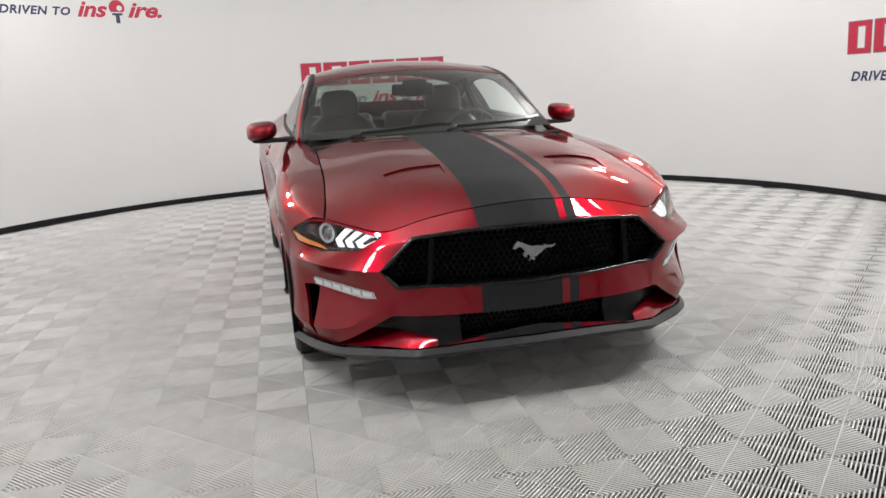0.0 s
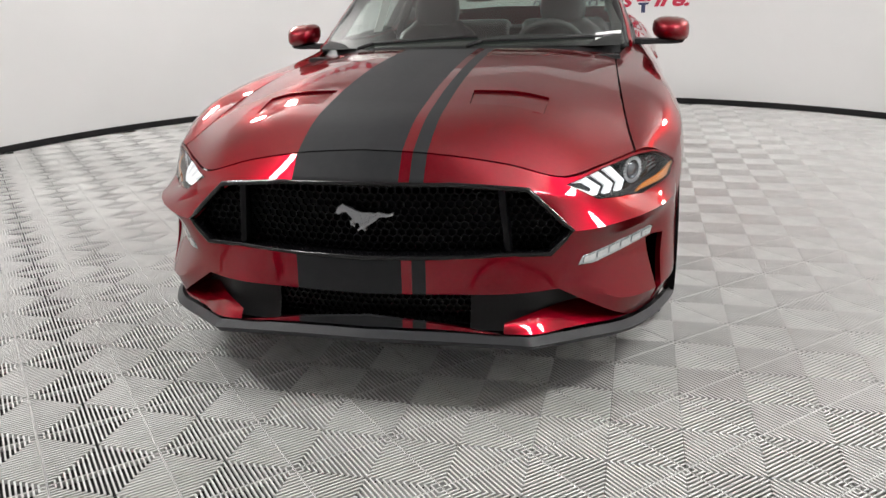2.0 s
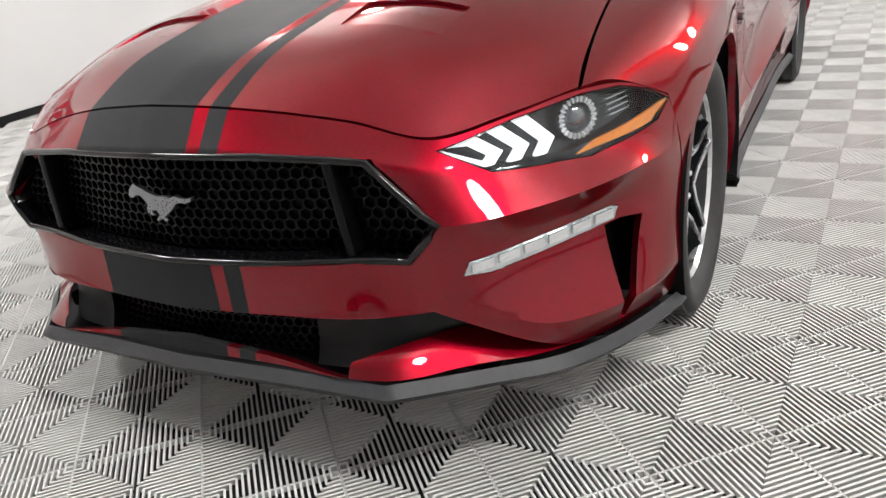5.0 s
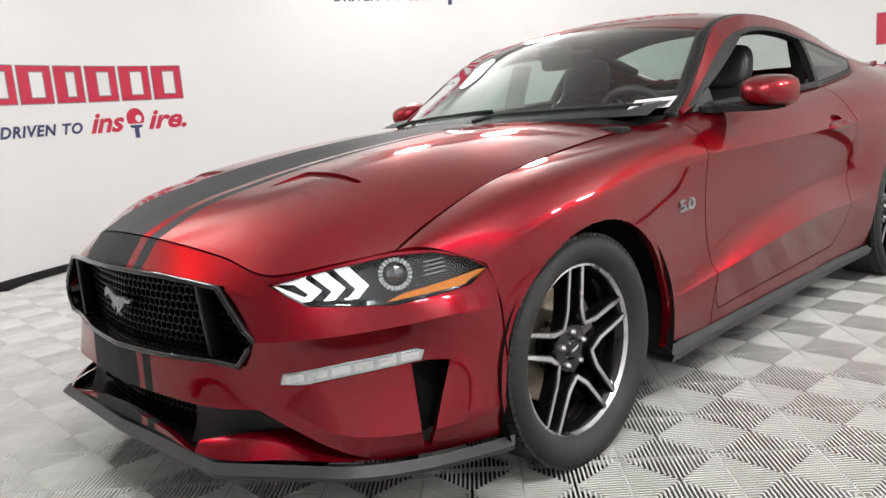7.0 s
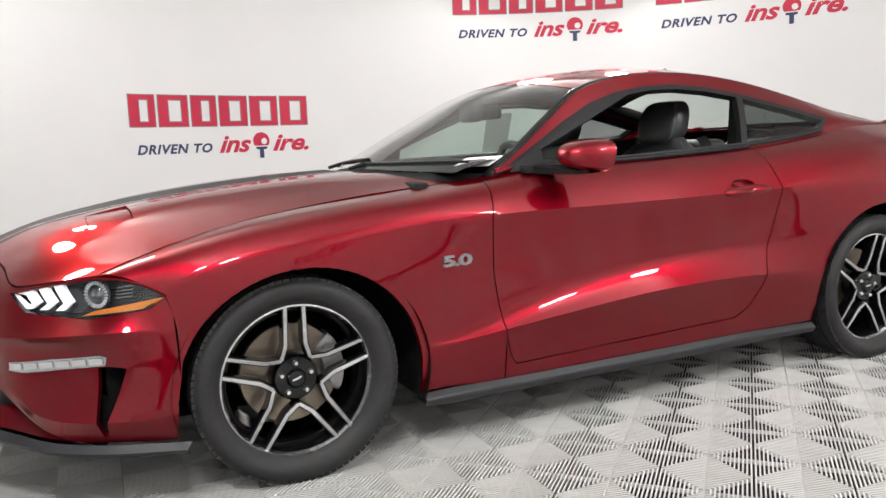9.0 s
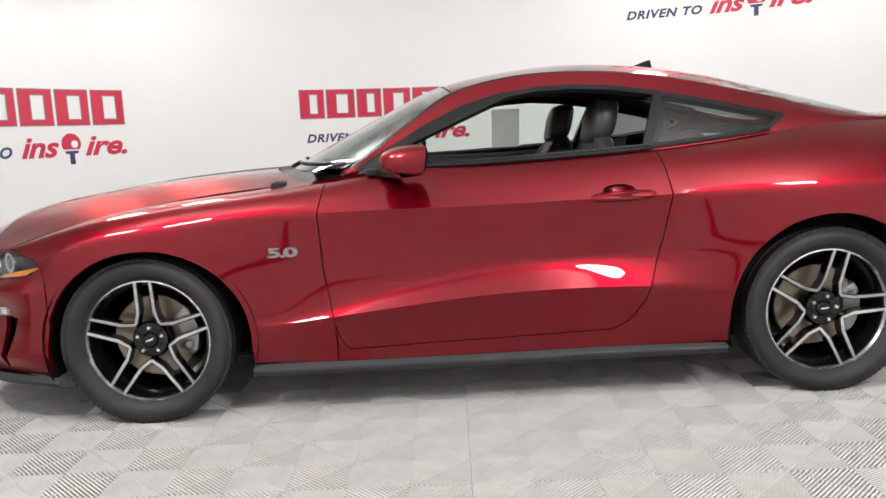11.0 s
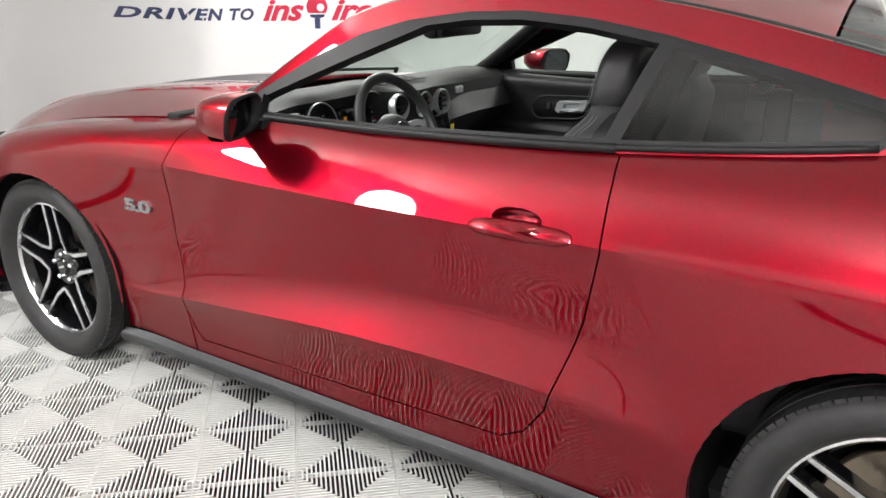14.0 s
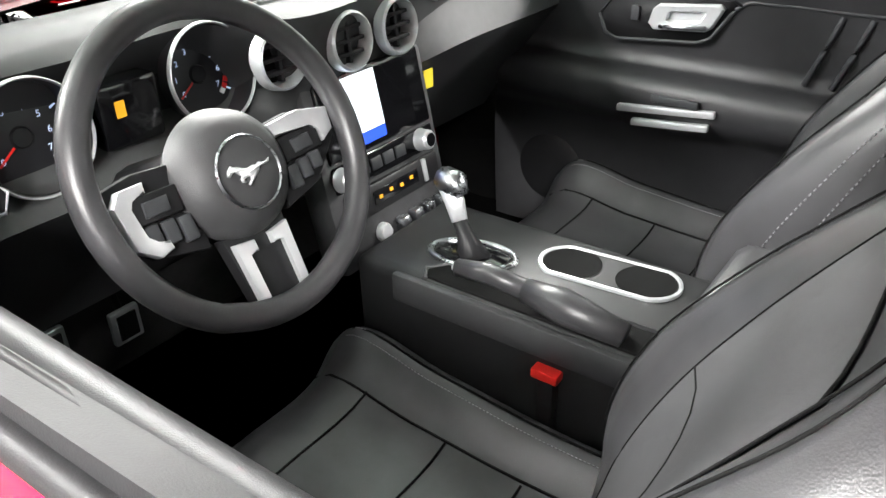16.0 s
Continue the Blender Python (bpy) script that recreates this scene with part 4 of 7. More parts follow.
# lamps
for s in (1, -1):
    ax = lamp_axes(s)
    AWAY = Vector((-0.66, 0.75 * s, 0))
    lens = lamp_mesh[s]
    back = bmesh.new()
    me = bpy.data.meshes.new("lens_copy")
    lens.to_mesh(me)
    tree = BVHTree.FromBMesh(lens)
    back.from_mesh(me)
    back.normal_update()
    edge = [e for e in back.edges if len(e.link_faces) == 1]
    out = AWAY.normalized()
    ret = bmesh.ops.extrude_edge_only(back, edges=edge)
    ring = {v for g in ret["geom"] if isinstance(g, bmesh.types.BMVert) for v in [g]}
    for v in back.verts:
        if v not in ring:
            v.co -= out * 0.055
    lamp = part("headlamp", back, LAMPSHELL, car, "gloss black headlamp housing with white light bars")
    u0 = -0.231
    base = Vector(ax[0]).length
    U = lambda f: (u0 + 0.524 * f) / base
    for k in range(3):
        f0 = 0.085 + 0.105 * k
        zt, zm, zb = 0.670 + 0.008 * k, 0.640 + 0.001 * k, 0.621 - 0.002 * k
        bm = bmesh.new()
        patch_on(bm, tree, [(U(f0 + 0.0), zt), (U(f0 + 0.062), zt + 0.004), (U(f0 + 0.152), zm), (U(f0 + 0.095), zm - 0.004)], ax, -0.022, 0.012)
        patch_on(bm, tree, [(U(f0 + 0.095), zm - 0.0045), (U(f0 + 0.152), zm - 0.0005), (U(f0 + 0.105), zb), (U(f0 + 0.055), zb)], ax, -0.022, 0.012, 4, 2)
        part("light_bar", bm, LED, lamp, "lit white light bar")
    c = tree.ray_cast(Vector(ax[0]).normalized() * U(0.57) + Vector((0, 0, 0.660)) + out * 3, -out)[0]
    if c is None:
        c = Vector((-0.56, 0.75 * s, 0.678))
    turn = out.to_track_quat("Z", "Y").to_matrix().to_4x4()
    m = Matrix.Translation(c - out * 0.030) @ turn
    bm = bmesh.new()
    lathe(bm, [(0.0001, 0.012), (0.012, 0.010), (0.022, 0.004), (0.028, -0.006)], m, 32)
    part("projector_lens", bm, PROJECTOR, lamp, "dark glass projector lens")
    bm = bmesh.new()
    lathe(bm, [(0.029, -0.006), (0.031, 0.006), (0.040, 0.008), (0.042, -0.004)], m, 32)
    part("projector_ring", bm, LENSGREY, lamp, "clear ribbed ring round the projector")
    bm = bmesh.new()
    for i in range(24):
        t = 2 * math.pi * i / 24
        box(bm, (0.030, -0.0015, 0.006), (0.041, 0.0015, 0.011), 0.0, m @ Matrix.Rotation(t, 4, "Z"))
    part("ribbed_ring", bm, SILVERTRIM, lamp, smooth=False)
    bm = bmesh.new()
    patch_on(bm, tree, [(U(0.52), 0.602), (U(0.92), 0.624), (U(0.99), 0.654), (U(0.60), 0.618)], ax, -0.010, 0.006, 10, 3)
    part("turn_signal", bm, AMBER, lamp, "amber turn signal lens")
    for i in range(4):
        bm = bmesh.new()
        patch_on(bm, tree, [(U(0.70), 0.650 + 0.010 * i), (U(0.80), 0.656 + 0.010 * i), (U(0.80), 0.658 + 0.010 * i), (U(0.70), 0.652 + 0.010 * i)], ax, -0.024, 0.004, 3, 1)
        part("reflector_rib", bm, LENSGREY, lamp)
    cover = part("lens", lens, CLEAR, lamp, "clear headlamp lens")
    cover.visible_shadow = False
    # fog lamp bar
    ftree = BVHTree.FromBMesh(fog_mesh[s])
    fog = part("fog_lamp", fog_mesh[s], LENSGREY, car, "narrow clear fog lamp strip")
    au = Vector(ax[0]).normalized()
    P = lambda x, y: Vector((x, y * s, 0)).dot(au)
    ua, ub = P(-0.808, 0.578), P(-0.560, 0.826)
    for i in range(6):
        f0, f1 = 0.05 + i * 0.155, 0.05 + i * 0.155 + 0.125
        z0, z1 = 0.436 + 0.027 * f0, 0.436 + 0.027 * f1
        bm = bmesh.new()
        patch_on(bm, ftree, [(ua + (ub - ua) * f0, z0), (ua + (ub - ua) * f1, z1), (ua + (ub - ua) * f1, z1 + 0.019), (ua + (ub - ua) * f0, z0 + 0.019)], ax, 0.001, 0.003, 3, 2)
        part("light_element", bm, CHROME, fog, "bright reflector cell")
    # dark throat behind the bumper slot
    bm = bmesh.new()
    box(bm, (-0.56, s * 0.68, 0.26), (-0.42, s * 0.775, 0.47), 0.01)
    part("air_duct", bm, DARK, car)


def nose_x(y):
    pts = nose_grid[2 * 8]
    return float(np.interp(abs(y), [p[1] for p in pts], [p[0] for p in pts]))


def low_x(y):
    pts = nose_grid[4 * 8 + 4]
    return float(np.interp(abs(y), [p[1] for p in pts], [p[0] for p in pts]))


NOSE_POINTS = np.array([q for r in nose_grid[3 * 8:] for q in r])


def skin_at(y, z):
    """The bumper skin at a height and a distance from the middle."""
    d = np.hypot(NOSE_POINTS[:, 1] - y, NOSE_POINTS[:, 2] - z)
    k = np.argsort(d)[:4]
    w = 1 / (d[k] + 1e-4)
    return tuple((NOSE_POINTS[k] * w[:, None]).sum(0) / w.sum())


# grille: honeycomb, frame, fins and emblem
def honeycomb(name, inside, cell, back, mat, parent, wall=0.0022, deep=0.012, tilt=0.0):
    vs, fs = [], []
    for row in range(-12, 14):
        for col in range(-40, 41):
            y = (col + (row % 2) / 2) * cell
            z = 0.45 + row * cell * 0.866
            if not inside(y, z):
                continue
            k = len(vs)
            for r, dx in ((cell * 0.577, 0), (cell * 0.577 - wall, 0), (cell * 0.577 - wall, deep)):
                for i in range(6):
                    a = math.pi / 6 + i * math.pi / 3
                    yy, zz = y + r * math.cos(a), z + r * math.sin(a)
                    vs.append((nose_x(yy) + back + dx + tilt * (zz - 0.57), yy, zz))
            for i in range(6):
                j = (i + 1) % 6
                fs.append((k + i, k + j, k + 6 + j, k + 6 + i))
                fs.append((k + 6 + i, k + 6 + j, k + 12 + j, k + 12 + i))
    me = bpy.data.meshes.new(name)
    me.from_pydata(vs, [], fs)
    me.materials.append(mat)
    ob = new(name, me)
    ob.parent = parent
    return ob


def in_grille(y, z):
    y = abs(y)
    return 0.478 < z < 0.682 - 0.05 * (y / 0.46) ** 2 and y < 0.585 - abs(z - 0.55) * 0.85


MESHBLACK = material("black_grille_plastic", (0.003, 0.003, 0.004), 0.32, spec=0.18, spread=0.1, scale=60)
grille = honeycomb("grille", in_grille, 0.024, 0.050, MESHBLACK, car, tilt=-0.05)
tagged(grille, "black honeycomb front grille")
bm = bmesh.new()
loop = []
outline = [Vector(p) for p in GRILLE]
for p, q in zip(outline, outline[1:] + outline[:1]):
    n = max(2, int((q - p).length / 0.03))
    loop += [p.lerp(q, i / n) for i in range(n)]
GT = tree_of(bumper)


def nose_at(y, z):
    h = GT.ray_cast(Vector((-3, y, z)), Vector((1, 0, 0)))
    return h[0].x if h[0] else nose_x(y)


pts = [(float(np.interp(p.y, [0.47, 0.545, 0.69], [nose_x(p.x) + 0.004, nose_x(p.x) + 0.002, nose_x(p.x) + 0.012])), p.x * 0.994, 0.578 + (p.y - 0.578) * 0.975) for p in loop]
tube(bm, pts, 0.008, 8, closed=True)
back_pts = [(x + 0.045, y * 0.97, 0.578 + (z - 0.578) * 0.95) for x, y, z in pts]
vf = [bm.verts.new(p) for p in pts]
vb = [bm.verts.new(p) for p in back_pts]
for i in range(len(vf)):
    j = (i + 1) % len(vf)
    bm.faces.new((vf[i], vf[j], vb[j], vb[i]))
part("grille_frame", bm, GLOSSBLACK, grille, "gloss black grille surround")
for s in (1, -1):
    bm = bmesh.new()
    x = nose_x(0.42)
    for v in box(bm, (x + 0.004, -0.010, 0.485), (x + 0.05, 0.010, 0.665), 0.004):
        v.co.y = s * (0.385 + (0.665 - v.co.z) * 0.10 + abs(v.co.y) * (1 if v.co.y > 0 else -1))
        v.co.x += 0.15 * (0.49 - v.co.z) * 0.2
    part("grille_fin", bm, MESHBLACK, grille, "gloss black upright fin in the grille")
bm = bmesh.new()
box(bm, (-0.79, -0.56, 0.42), (-0.78, 0.56, 0.62), 0.003)
part("radiator_panel", bm, DARK, car)
bm = bmesh.new()
box(bm, (-0.76, -0.50, 0.20), (-0.75, 0.50, 0.42), 0.003)
part("radiator_panel", bm, DARK, car)
emx = nose_x(0) + 0.030
EMB = [(253, 130), (258, 118), (268, 110), (273, 107), (276, 112), (290, 116), (303, 124), (318, 129), (338, 127), (352, 130), (358, 125), (370, 130), (384, 131), (397, 125), (392, 134), (378, 138),
       (364, 136), (357, 138), (352, 146), (343, 152), (333, 158), (322, 165), (307, 174), (304, 170), (317, 160), (320, 152), (306, 151), (296, 154), (300, 163), (288, 159), (287, 149), (295, 143), (288, 136), (280, 126), (270, 126), (260, 134)]
LEG = [(305, 149), (313, 149), (316, 158), (328, 171), (321, 174), (310, 163)]
CHROME = material("satin_chrome", (0.40, 0.41, 0.43), 0.30, 1.0, rough_spread=0.1, scale=200)
bm = bmesh.new()
for shape, deep in ((EMB, 0.010), (LEG, 0.007)):
    prism(bm, [((x - 324) * 0.0012, (140 - z) * 0.0012) for x, z in shape], 0.0, deep, Matrix.Translation((emx, 0, 0.585)) @ Matrix(((0, 0, -1, 0), (-1, 0, 0, 0), (0, 1, 0, 0), (0, 0, 0, 1))), bevel=0.0015)
bmesh.ops.recalc_face_normals(bm, faces=bm.faces)
part("emblem", bm, CHROME, grille, "satin chrome emblem shape", smooth=False)
low = honeycomb("lower_grille", lambda y, z: 0.262 < z < 0.385 and abs(y) < 0.29 + (z - 0.26) * 0.15, 0.021, 0.045, MESHBLACK, car)
tagged(low, "black honeycomb lower intake grille")
for s in (1, -1):
    bm = bmesh.new()
    spots_y = (0.295, 0.45, 0.60, 0.70, 0.78)
    back = (0.045, 0.055, 0.10, 0.105, 0.09)
    A = [(low_x(y) + d, s * y, z) for y, d, z in zip(spots_y, back, (0.40, 0.41, 0.42, 0.40, 0.36))]
    B = [(low_x(y) + d + 0.010, s * y, z) for y, d, z in zip(spots_y, back, (0.32, 0.32, 0.32, 0.31, 0.29))]
    C = [(low_x(y) + d - 0.012, s * y, z) for y, d, z in zip(spots_y, back, (0.25, 0.245, 0.225, 0.21, 0.20))]
    sheet(bm, surface([A, B, C], 5, 4))
    part("intake_blank", bm, BLACK, car, "dark plastic panel beside the lower intake")
    # painted ledge that runs from the lip back into the intake
    bm = bmesh.new()
    fy = (0.40, 0.475, 0.60, 0.70, 0.765)
    front = [(skin_at(y, z)[0] - 0.003, s * y, z) for y, z in zip(fy, (0.263, 0.257, 0.246, 0.238, 0.232))]
    rear = [(x + d, s * y, z) for (x, _, _), y, d, z in zip(front, (0.40, 0.485, 0.60, 0.68, 0.735), (0.02, 0.075, 0.11, 0.11, 0.08), (0.288, 0.300, 0.290, 0.272, 0.256))]
    mid = [((p[0] + q[0]) / 2, (p[1] + q[1]) / 2, (p[2] + q[2]) / 2 + 0.006) for p, q in zip(front, rear)]
    sheet(bm, surface([front, mid, rear], 5, 4))
    part("bumper_ledge", bm, PAINT, car, "painted ledge above the splitter")
    # return wall along the slanted edge of the corner facet
    bm = bmesh.new()
    edge = [(0.545 + 0.212 * t, 0.370 - 0.141 * t) for t in (0, 0.25, 0.5, 0.75, 1)]
    outer = [(skin_at(y, z)[0] + 0.002, s * y, z) for y, z in edge]
    inner = [(x + 0.10, y - s * 0.012, z - 0.015) for x, y, z in outer]
    sheet(bm, surface([outer, inner], 4, 3))
    part("intake_wall", bm, PAINT, car, "painted inner wall of the intake corner")

# cowl, wipers
bm = bmesh.new()
hl = np.array([r[-1] for r in hood_grid])
sl = np.array([r[0] for r in top_grid])
yy = np.linspace(0, 0.70, 24)
rows = []
for f, dz in ((0.0, -0.012), (0.5, -0.020), (1.0, -0.004)):
    row = []
    for y in yy:
        hp = [float(np.interp(y, hl[:, 1], hl[:, k])) for k in (0, 2)]
        sp = [float(np.interp(y, sl[:, 1], sl[:, k])) for k in (0, 2)]
        row.append((hp[0] * (1 - f) + (sp[0] + 0.02) * f, y, hp[1] * (1 - f) + sp[1] * f + dz))
    rows.append(row)
sheet(bm, rows, 1)
sheet(bm, rows, -1)
part("cowl_panel", bm, BLACK, car, "black plastic cowl below the windscreen")
for y0, y1, x1 in ((-0.10, -0.62, 0.79), (0.42, -0.08, 0.60)):
    bm = bmesh.new()
    pts = []
    for i in range(9):
        t = i / 8
        y = y0 + (y1 - y0) * t
        sx = float(np.interp(abs(y), sl[:, 1], sl[:, 0]))
        sz = float(np.interp(abs(y), sl[:, 1], sl[:, 2]))
        pts.append((sx + 0.03 + 0.03 * t, y, sz + 0.022 + 0.016 * t))
    tube(bm, pts, 0.006, 6)
    tube(bm, [pts[0], (pts[0][0] - 0.05, y0 + 0.06, pts[0][2] - 0.02)], 0.009, 6)
    part("wiper", bm, BLACK, car, "black windscreen wiper")


# mirrors
# base colour darkened to stand in for the dark cabin reflected in the glass
MIRRORGLASS = material("dark_mirror_glass", (0.07, 0.072, 0.078), 0.02, 1.0, rough_spread=0.01, scale=40)


def mirror(s):
    bm = bmesh.new()
    n, k = 20, 12
    grid = []
    for i in range(k + 1):
        t = i / k
        fx = -0.085 + 0.150 * t
        r = (1 - (1 - t) ** 2.4) ** 0.5
        row = []
        for j in range(n):
            a = 2 * math.pi * j / n
            ca, sa = math.cos(a), math.sin(a)
            q = (abs(ca) ** 3.2 + abs(sa) ** 3.2) ** (-1 / 3.2)
            row.append(bm.verts.new((1.045 + fx + 0.012 * sa * t + 0.025 * ca * q * t, s * (0.938 + 0.088 * ca * q * r), 1.008 + 0.056 * sa * q * r - 0.012 * ca * q * r * (1 if sa < 0 else 0.4))))
        grid.append(row)
    for i in range(k):
        for j in range(n):
            bm.faces.new((grid[i][j], grid[i][(j + 1) % n], grid[i + 1][(j + 1) % n], grid[i + 1][j]))
    bmesh.ops.remove_doubles(bm, verts=bm.verts, dist=1e-4)
    bmesh.ops.recalc_face_normals(bm, faces=bm.faces)
    rim = [v.co.copy() for v in grid[k]]
    ob = part("door_mirror", bm, PAINT, car, "red door mirror with black rim")
    c = sum(rim, Vector()) / n
    bm = bmesh.new()
    outer = [bm.verts.new(c + (p - c) * 1.0) for p in rim]
    inner = [bm.verts.new(c + (p - c) * 0.88 + Vector((0.012, 0, 0))) for p in rim]
    deep = [bm.verts.new(c + (p - c) * 0.86 - Vector((0.030, 0, 0))) for p in rim]
    for j in range(n):
        q = (j + 1) % n
        bm.faces.new((outer[j], outer[q], inner[q], inner[j]))
        bm.faces.new((inner[j], inner[q], deep[q], deep[j]))
    part("mirror_rim", bm, BLACK, ob)
    bm = bmesh.new()
    bm.faces.new([bm.verts.new(c + (p - c) * 0.865 + Vector((s * 0.18 * (p.y - c.y) - 0.10 * (p.z - c.z) - 0.010, 0, 0))) for p in rim])
    part("mirror_glass", bm, MIRRORGLASS, ob, "mirror glass", smooth=False)
    bm = bmesh.new()
    A = [(0.93, 0.79, 0.968), (0.98, 0.87, 0.962), (1.02, 0.95, 0.955), (1.04, 1.00, 0.955)]
    B = [(1.03, 0.79, 0.972), (1.06, 0.87, 0.966), (1.10, 0.95, 0.962), (1.10, 1.00, 0.962)]
    C = [(1.02, 0.79, 0.945), (1.05, 0.87, 0.944), (1.09, 0.95, 0.944), (1.09, 0.995, 0.946)]
    D = [(0.94, 0.79, 0.942), (0.985, 0.87, 0.942), (1.025, 0.95, 0.940), (1.045, 0.99, 0.943)]
    sheet(bm, surface([A, B, C, D, A], 4, 3, row_breaks=(1, 2, 3)), s)
    box(bm, (0.90, s * 0.755, 0.945), (1.04, s * 0.80, 0.972), 0.006)
    part("mirror_arm", bm, BLACK, ob)
    bm = bmesh.new()
    vs = [bm.verts.new((x, s * y, z)) for x, y, z in ((0.855, 0.764, 0.952), (1.00, 0.778, 0.962), (1.00, 0.752, 1.035), (0.93, 0.745, 1.00))]
    ws = [bm.verts.new(v.co - Vector((0, s * 0.03, 0))) for v in vs]
    bm.faces.new(vs)
    bm.faces.new(ws[::-1])
    for i in range(4):
        bm.faces.new((vs[i], vs[(i + 1) % 4], ws[(i + 1) % 4], ws[i]))
    bmesh.ops.recalc_face_normals(bm, faces=bm.faces)
    part("sail_panel", bm, BLACK, ob)


mirror(-1)
mirror(1)

# door handles, badges
doors = sorted((o for o in car.children if o.name.startswith("door") and "glass" not in o.name and "mirror" not in o.name), key=lambda o: o.data.vertices[0].co.y)
fenders = sorted((o for o in car.children if o.name.startswith("fender")), key=lambda o: o.data.vertices[0].co.y)
quarters = sorted((o for o in car.children if o.name.startswith("quarter_panel")), key=lambda o: o.data.vertices[0].co.y)
for s, d in ((-1, doors[0]), (1, doors[-1])):
    tree = tree_of(d)
    at = lambda x, z, lift: (lambda h: (h[0] if h[0] else Vector((x, 0.89 * s, z))) + Vector((0, s * lift, 0)))(tree.ray_cast(Vector((x, 3 * s, z)), Vector((0, -s, 0))))
    bm = bmesh.new()
    n = 28
    rings = []
    for k, (sc, lift) in enumerate(((1.0, -0.004), (0.99, 0.003), (0.93, 0.008), (0.80, 0.0115), (0.5, 0.013), (0.02, 0.0132))):
        ring = []
        for j in range(n):
            a = 2 * math.pi * j / n
            ca, sa = math.cos(a), math.sin(a)
            q = (abs(ca) ** 3 + abs(sa) ** 3) ** (-1 / 3)
            x, z = 1.90 + 0.128 * ca * q * (sc if k else 1) - 0.002, 0.829 + 0.0205 * sa * q * sc + 0.004 * ca
            ring.append(bm.verts.new(at(x, z, lift)))
        rings.append(ring)
    for p, q in zip(rings, rings[1:]):
        for j in range(n):
            bm.faces.new((p[j], p[(j + 1) % n], q[(j + 1) % n], q[j]))
    bmesh.ops.recalc_face_normals(bm, faces=bm.faces)
    handle = part("handle", bm, PAINT, d, "red pull handle")
    # hollow behind the handle
    bm = bmesh.new()
    edge = [at(1.885 + 0.0605 * math.cos(a), 0.853 + 0.0205 * math.sin(a), -0.001) for a in (2 * math.pi * j / n for j in range(n))]
    mid = sum(edge, Vector()) / n
    ring = [[bm.verts.new(mid + (p - mid) * sc - Vector((0, s * deep, 0))) for p in edge] for sc, deep in ((1.06, 0.0), (0.98, 0.004), (0.90, 0.014), (0.65, 0.022), (0.3, 0.025), (0.02, 0.026))]
    for p, q in zip(ring, ring[1:]):
        for j in range(n):
            bm.faces.new((p[j], p[(j + 1) % n], q[(j + 1) % n], q[j]))
    bmesh.ops.recalc_face_normals(bm, faces=bm.faces)
    part("handle_cup", bm, PAINT, d, "hollow behind the handle")


def text_mesh(body, size, extrude, shear=0.0, spacing=1.0, bold=0.0):
    cu = bpy.data.curves.new("writing", "FONT")
    cu.body, cu.size, cu.extrude, cu.shear, cu.space_character = body, size, extrude, shear, spacing
    cu.resolution_u, cu.offset = 3, bold
    ob = bpy.data.objects.new("writing", cu)
    scene.collection.objects.link(ob)
    me = bpy.data.meshes.new_from_object(ob.evaluated_get(bpy.context.evaluated_depsgraph_get()))
    bpy.data.objects.remove(ob)
    bm = bmesh.new()
    bm.from_mesh(me)
    return bm


def spread_to(bm, x0, x1, z0, z1, place):
    xs, ys = [v.co.x for v in bm.verts], [v.co.y for v in bm.verts]
    for v in bm.verts:
        u, w, d = (v.co.x - min(xs)) / (max(xs) - min(xs)), (v.co.y - min(ys)) / (max(ys) - min(ys)), v.co.z
        v.co = place(x0 + (x1 - x0) * u, z0 + (z1 - z0) * w, d)


for s, f in ((-1, fenders[0]), (1, fenders[-1])):
    tree = tree_of(f)

    def put(x, z, d):
        h = tree.ray_cast(Vector((x, 3 * s, z)), Vector((0, -s, 0)))
        y = h[0].y if h[0] else 0.89 * s
        return Vector((x, y + s * (0.004 + d), z))

    bm = text_mesh("5.0", 0.1, 0.004, spacing=0.86, bold=0.0035)
    bmesh.ops.subdivide_edges(bm, edges=[e for e in bm.edges if e.calc_length() > 0.02], cuts=2)
    spread_to(bm, 0.507 if s < 0 else 0.625, 0.625 if s < 0 else 0.507, 0.650, 0.690, put)
    part("badge", bm, CHROME, f, "chrome displacement badge", smooth=False)

# antenna fin
bm = bmesh.new()
vs = []
for x, h, w in ((2.14, 0.0, 0.004), (2.19, 0.022, 0.018), (2.24, 0.048, 0.020), (2.262, 0.056, 0.012), (2.272, 0.02, 0.020), (2.275, 0.0, 0.020)):
    z = float(np.interp(x, [2.10, 2.40], [1.378, 1.330]))
    vs.append([bm.verts.new((x, -w, z - 0.004)), bm.verts.new((x, -w * 0.35, z + h)), bm.verts.new((x, w * 0.35, z + h)), bm.verts.new((x, w, z - 0.004))])
for p, q in zip(vs, vs[1:]):
    for i in range(3):
        bm.faces.new((p[i], p[i + 1], q[i + 1], q[i]))
part("antenna_fin", bm, BLACK, car, "black shark fin antenna")

SHEETPAPER = material("translucent_paper", (0.75, 0.76, 0.75), 0.7, spread=0.08, scale=30)
nt = SHEETPAPER.node_tree
tr = nt.nodes.new("ShaderNodeBsdfTranslucent")
tr.inputs[0].default_value = (0.75, 0.76, 0.75, 1)
mx = nt.nodes.new("ShaderNodeMixShader")
mx.inputs[0].default_value = 0.6
nt.links.new(nt.nodes["Principled BSDF"].outputs[0], mx.inputs[1])
nt.links.new(tr.outputs[0], mx.inputs[2])
nt.links.new(mx.outputs[0], nt.nodes["Material Output"].inputs[0])
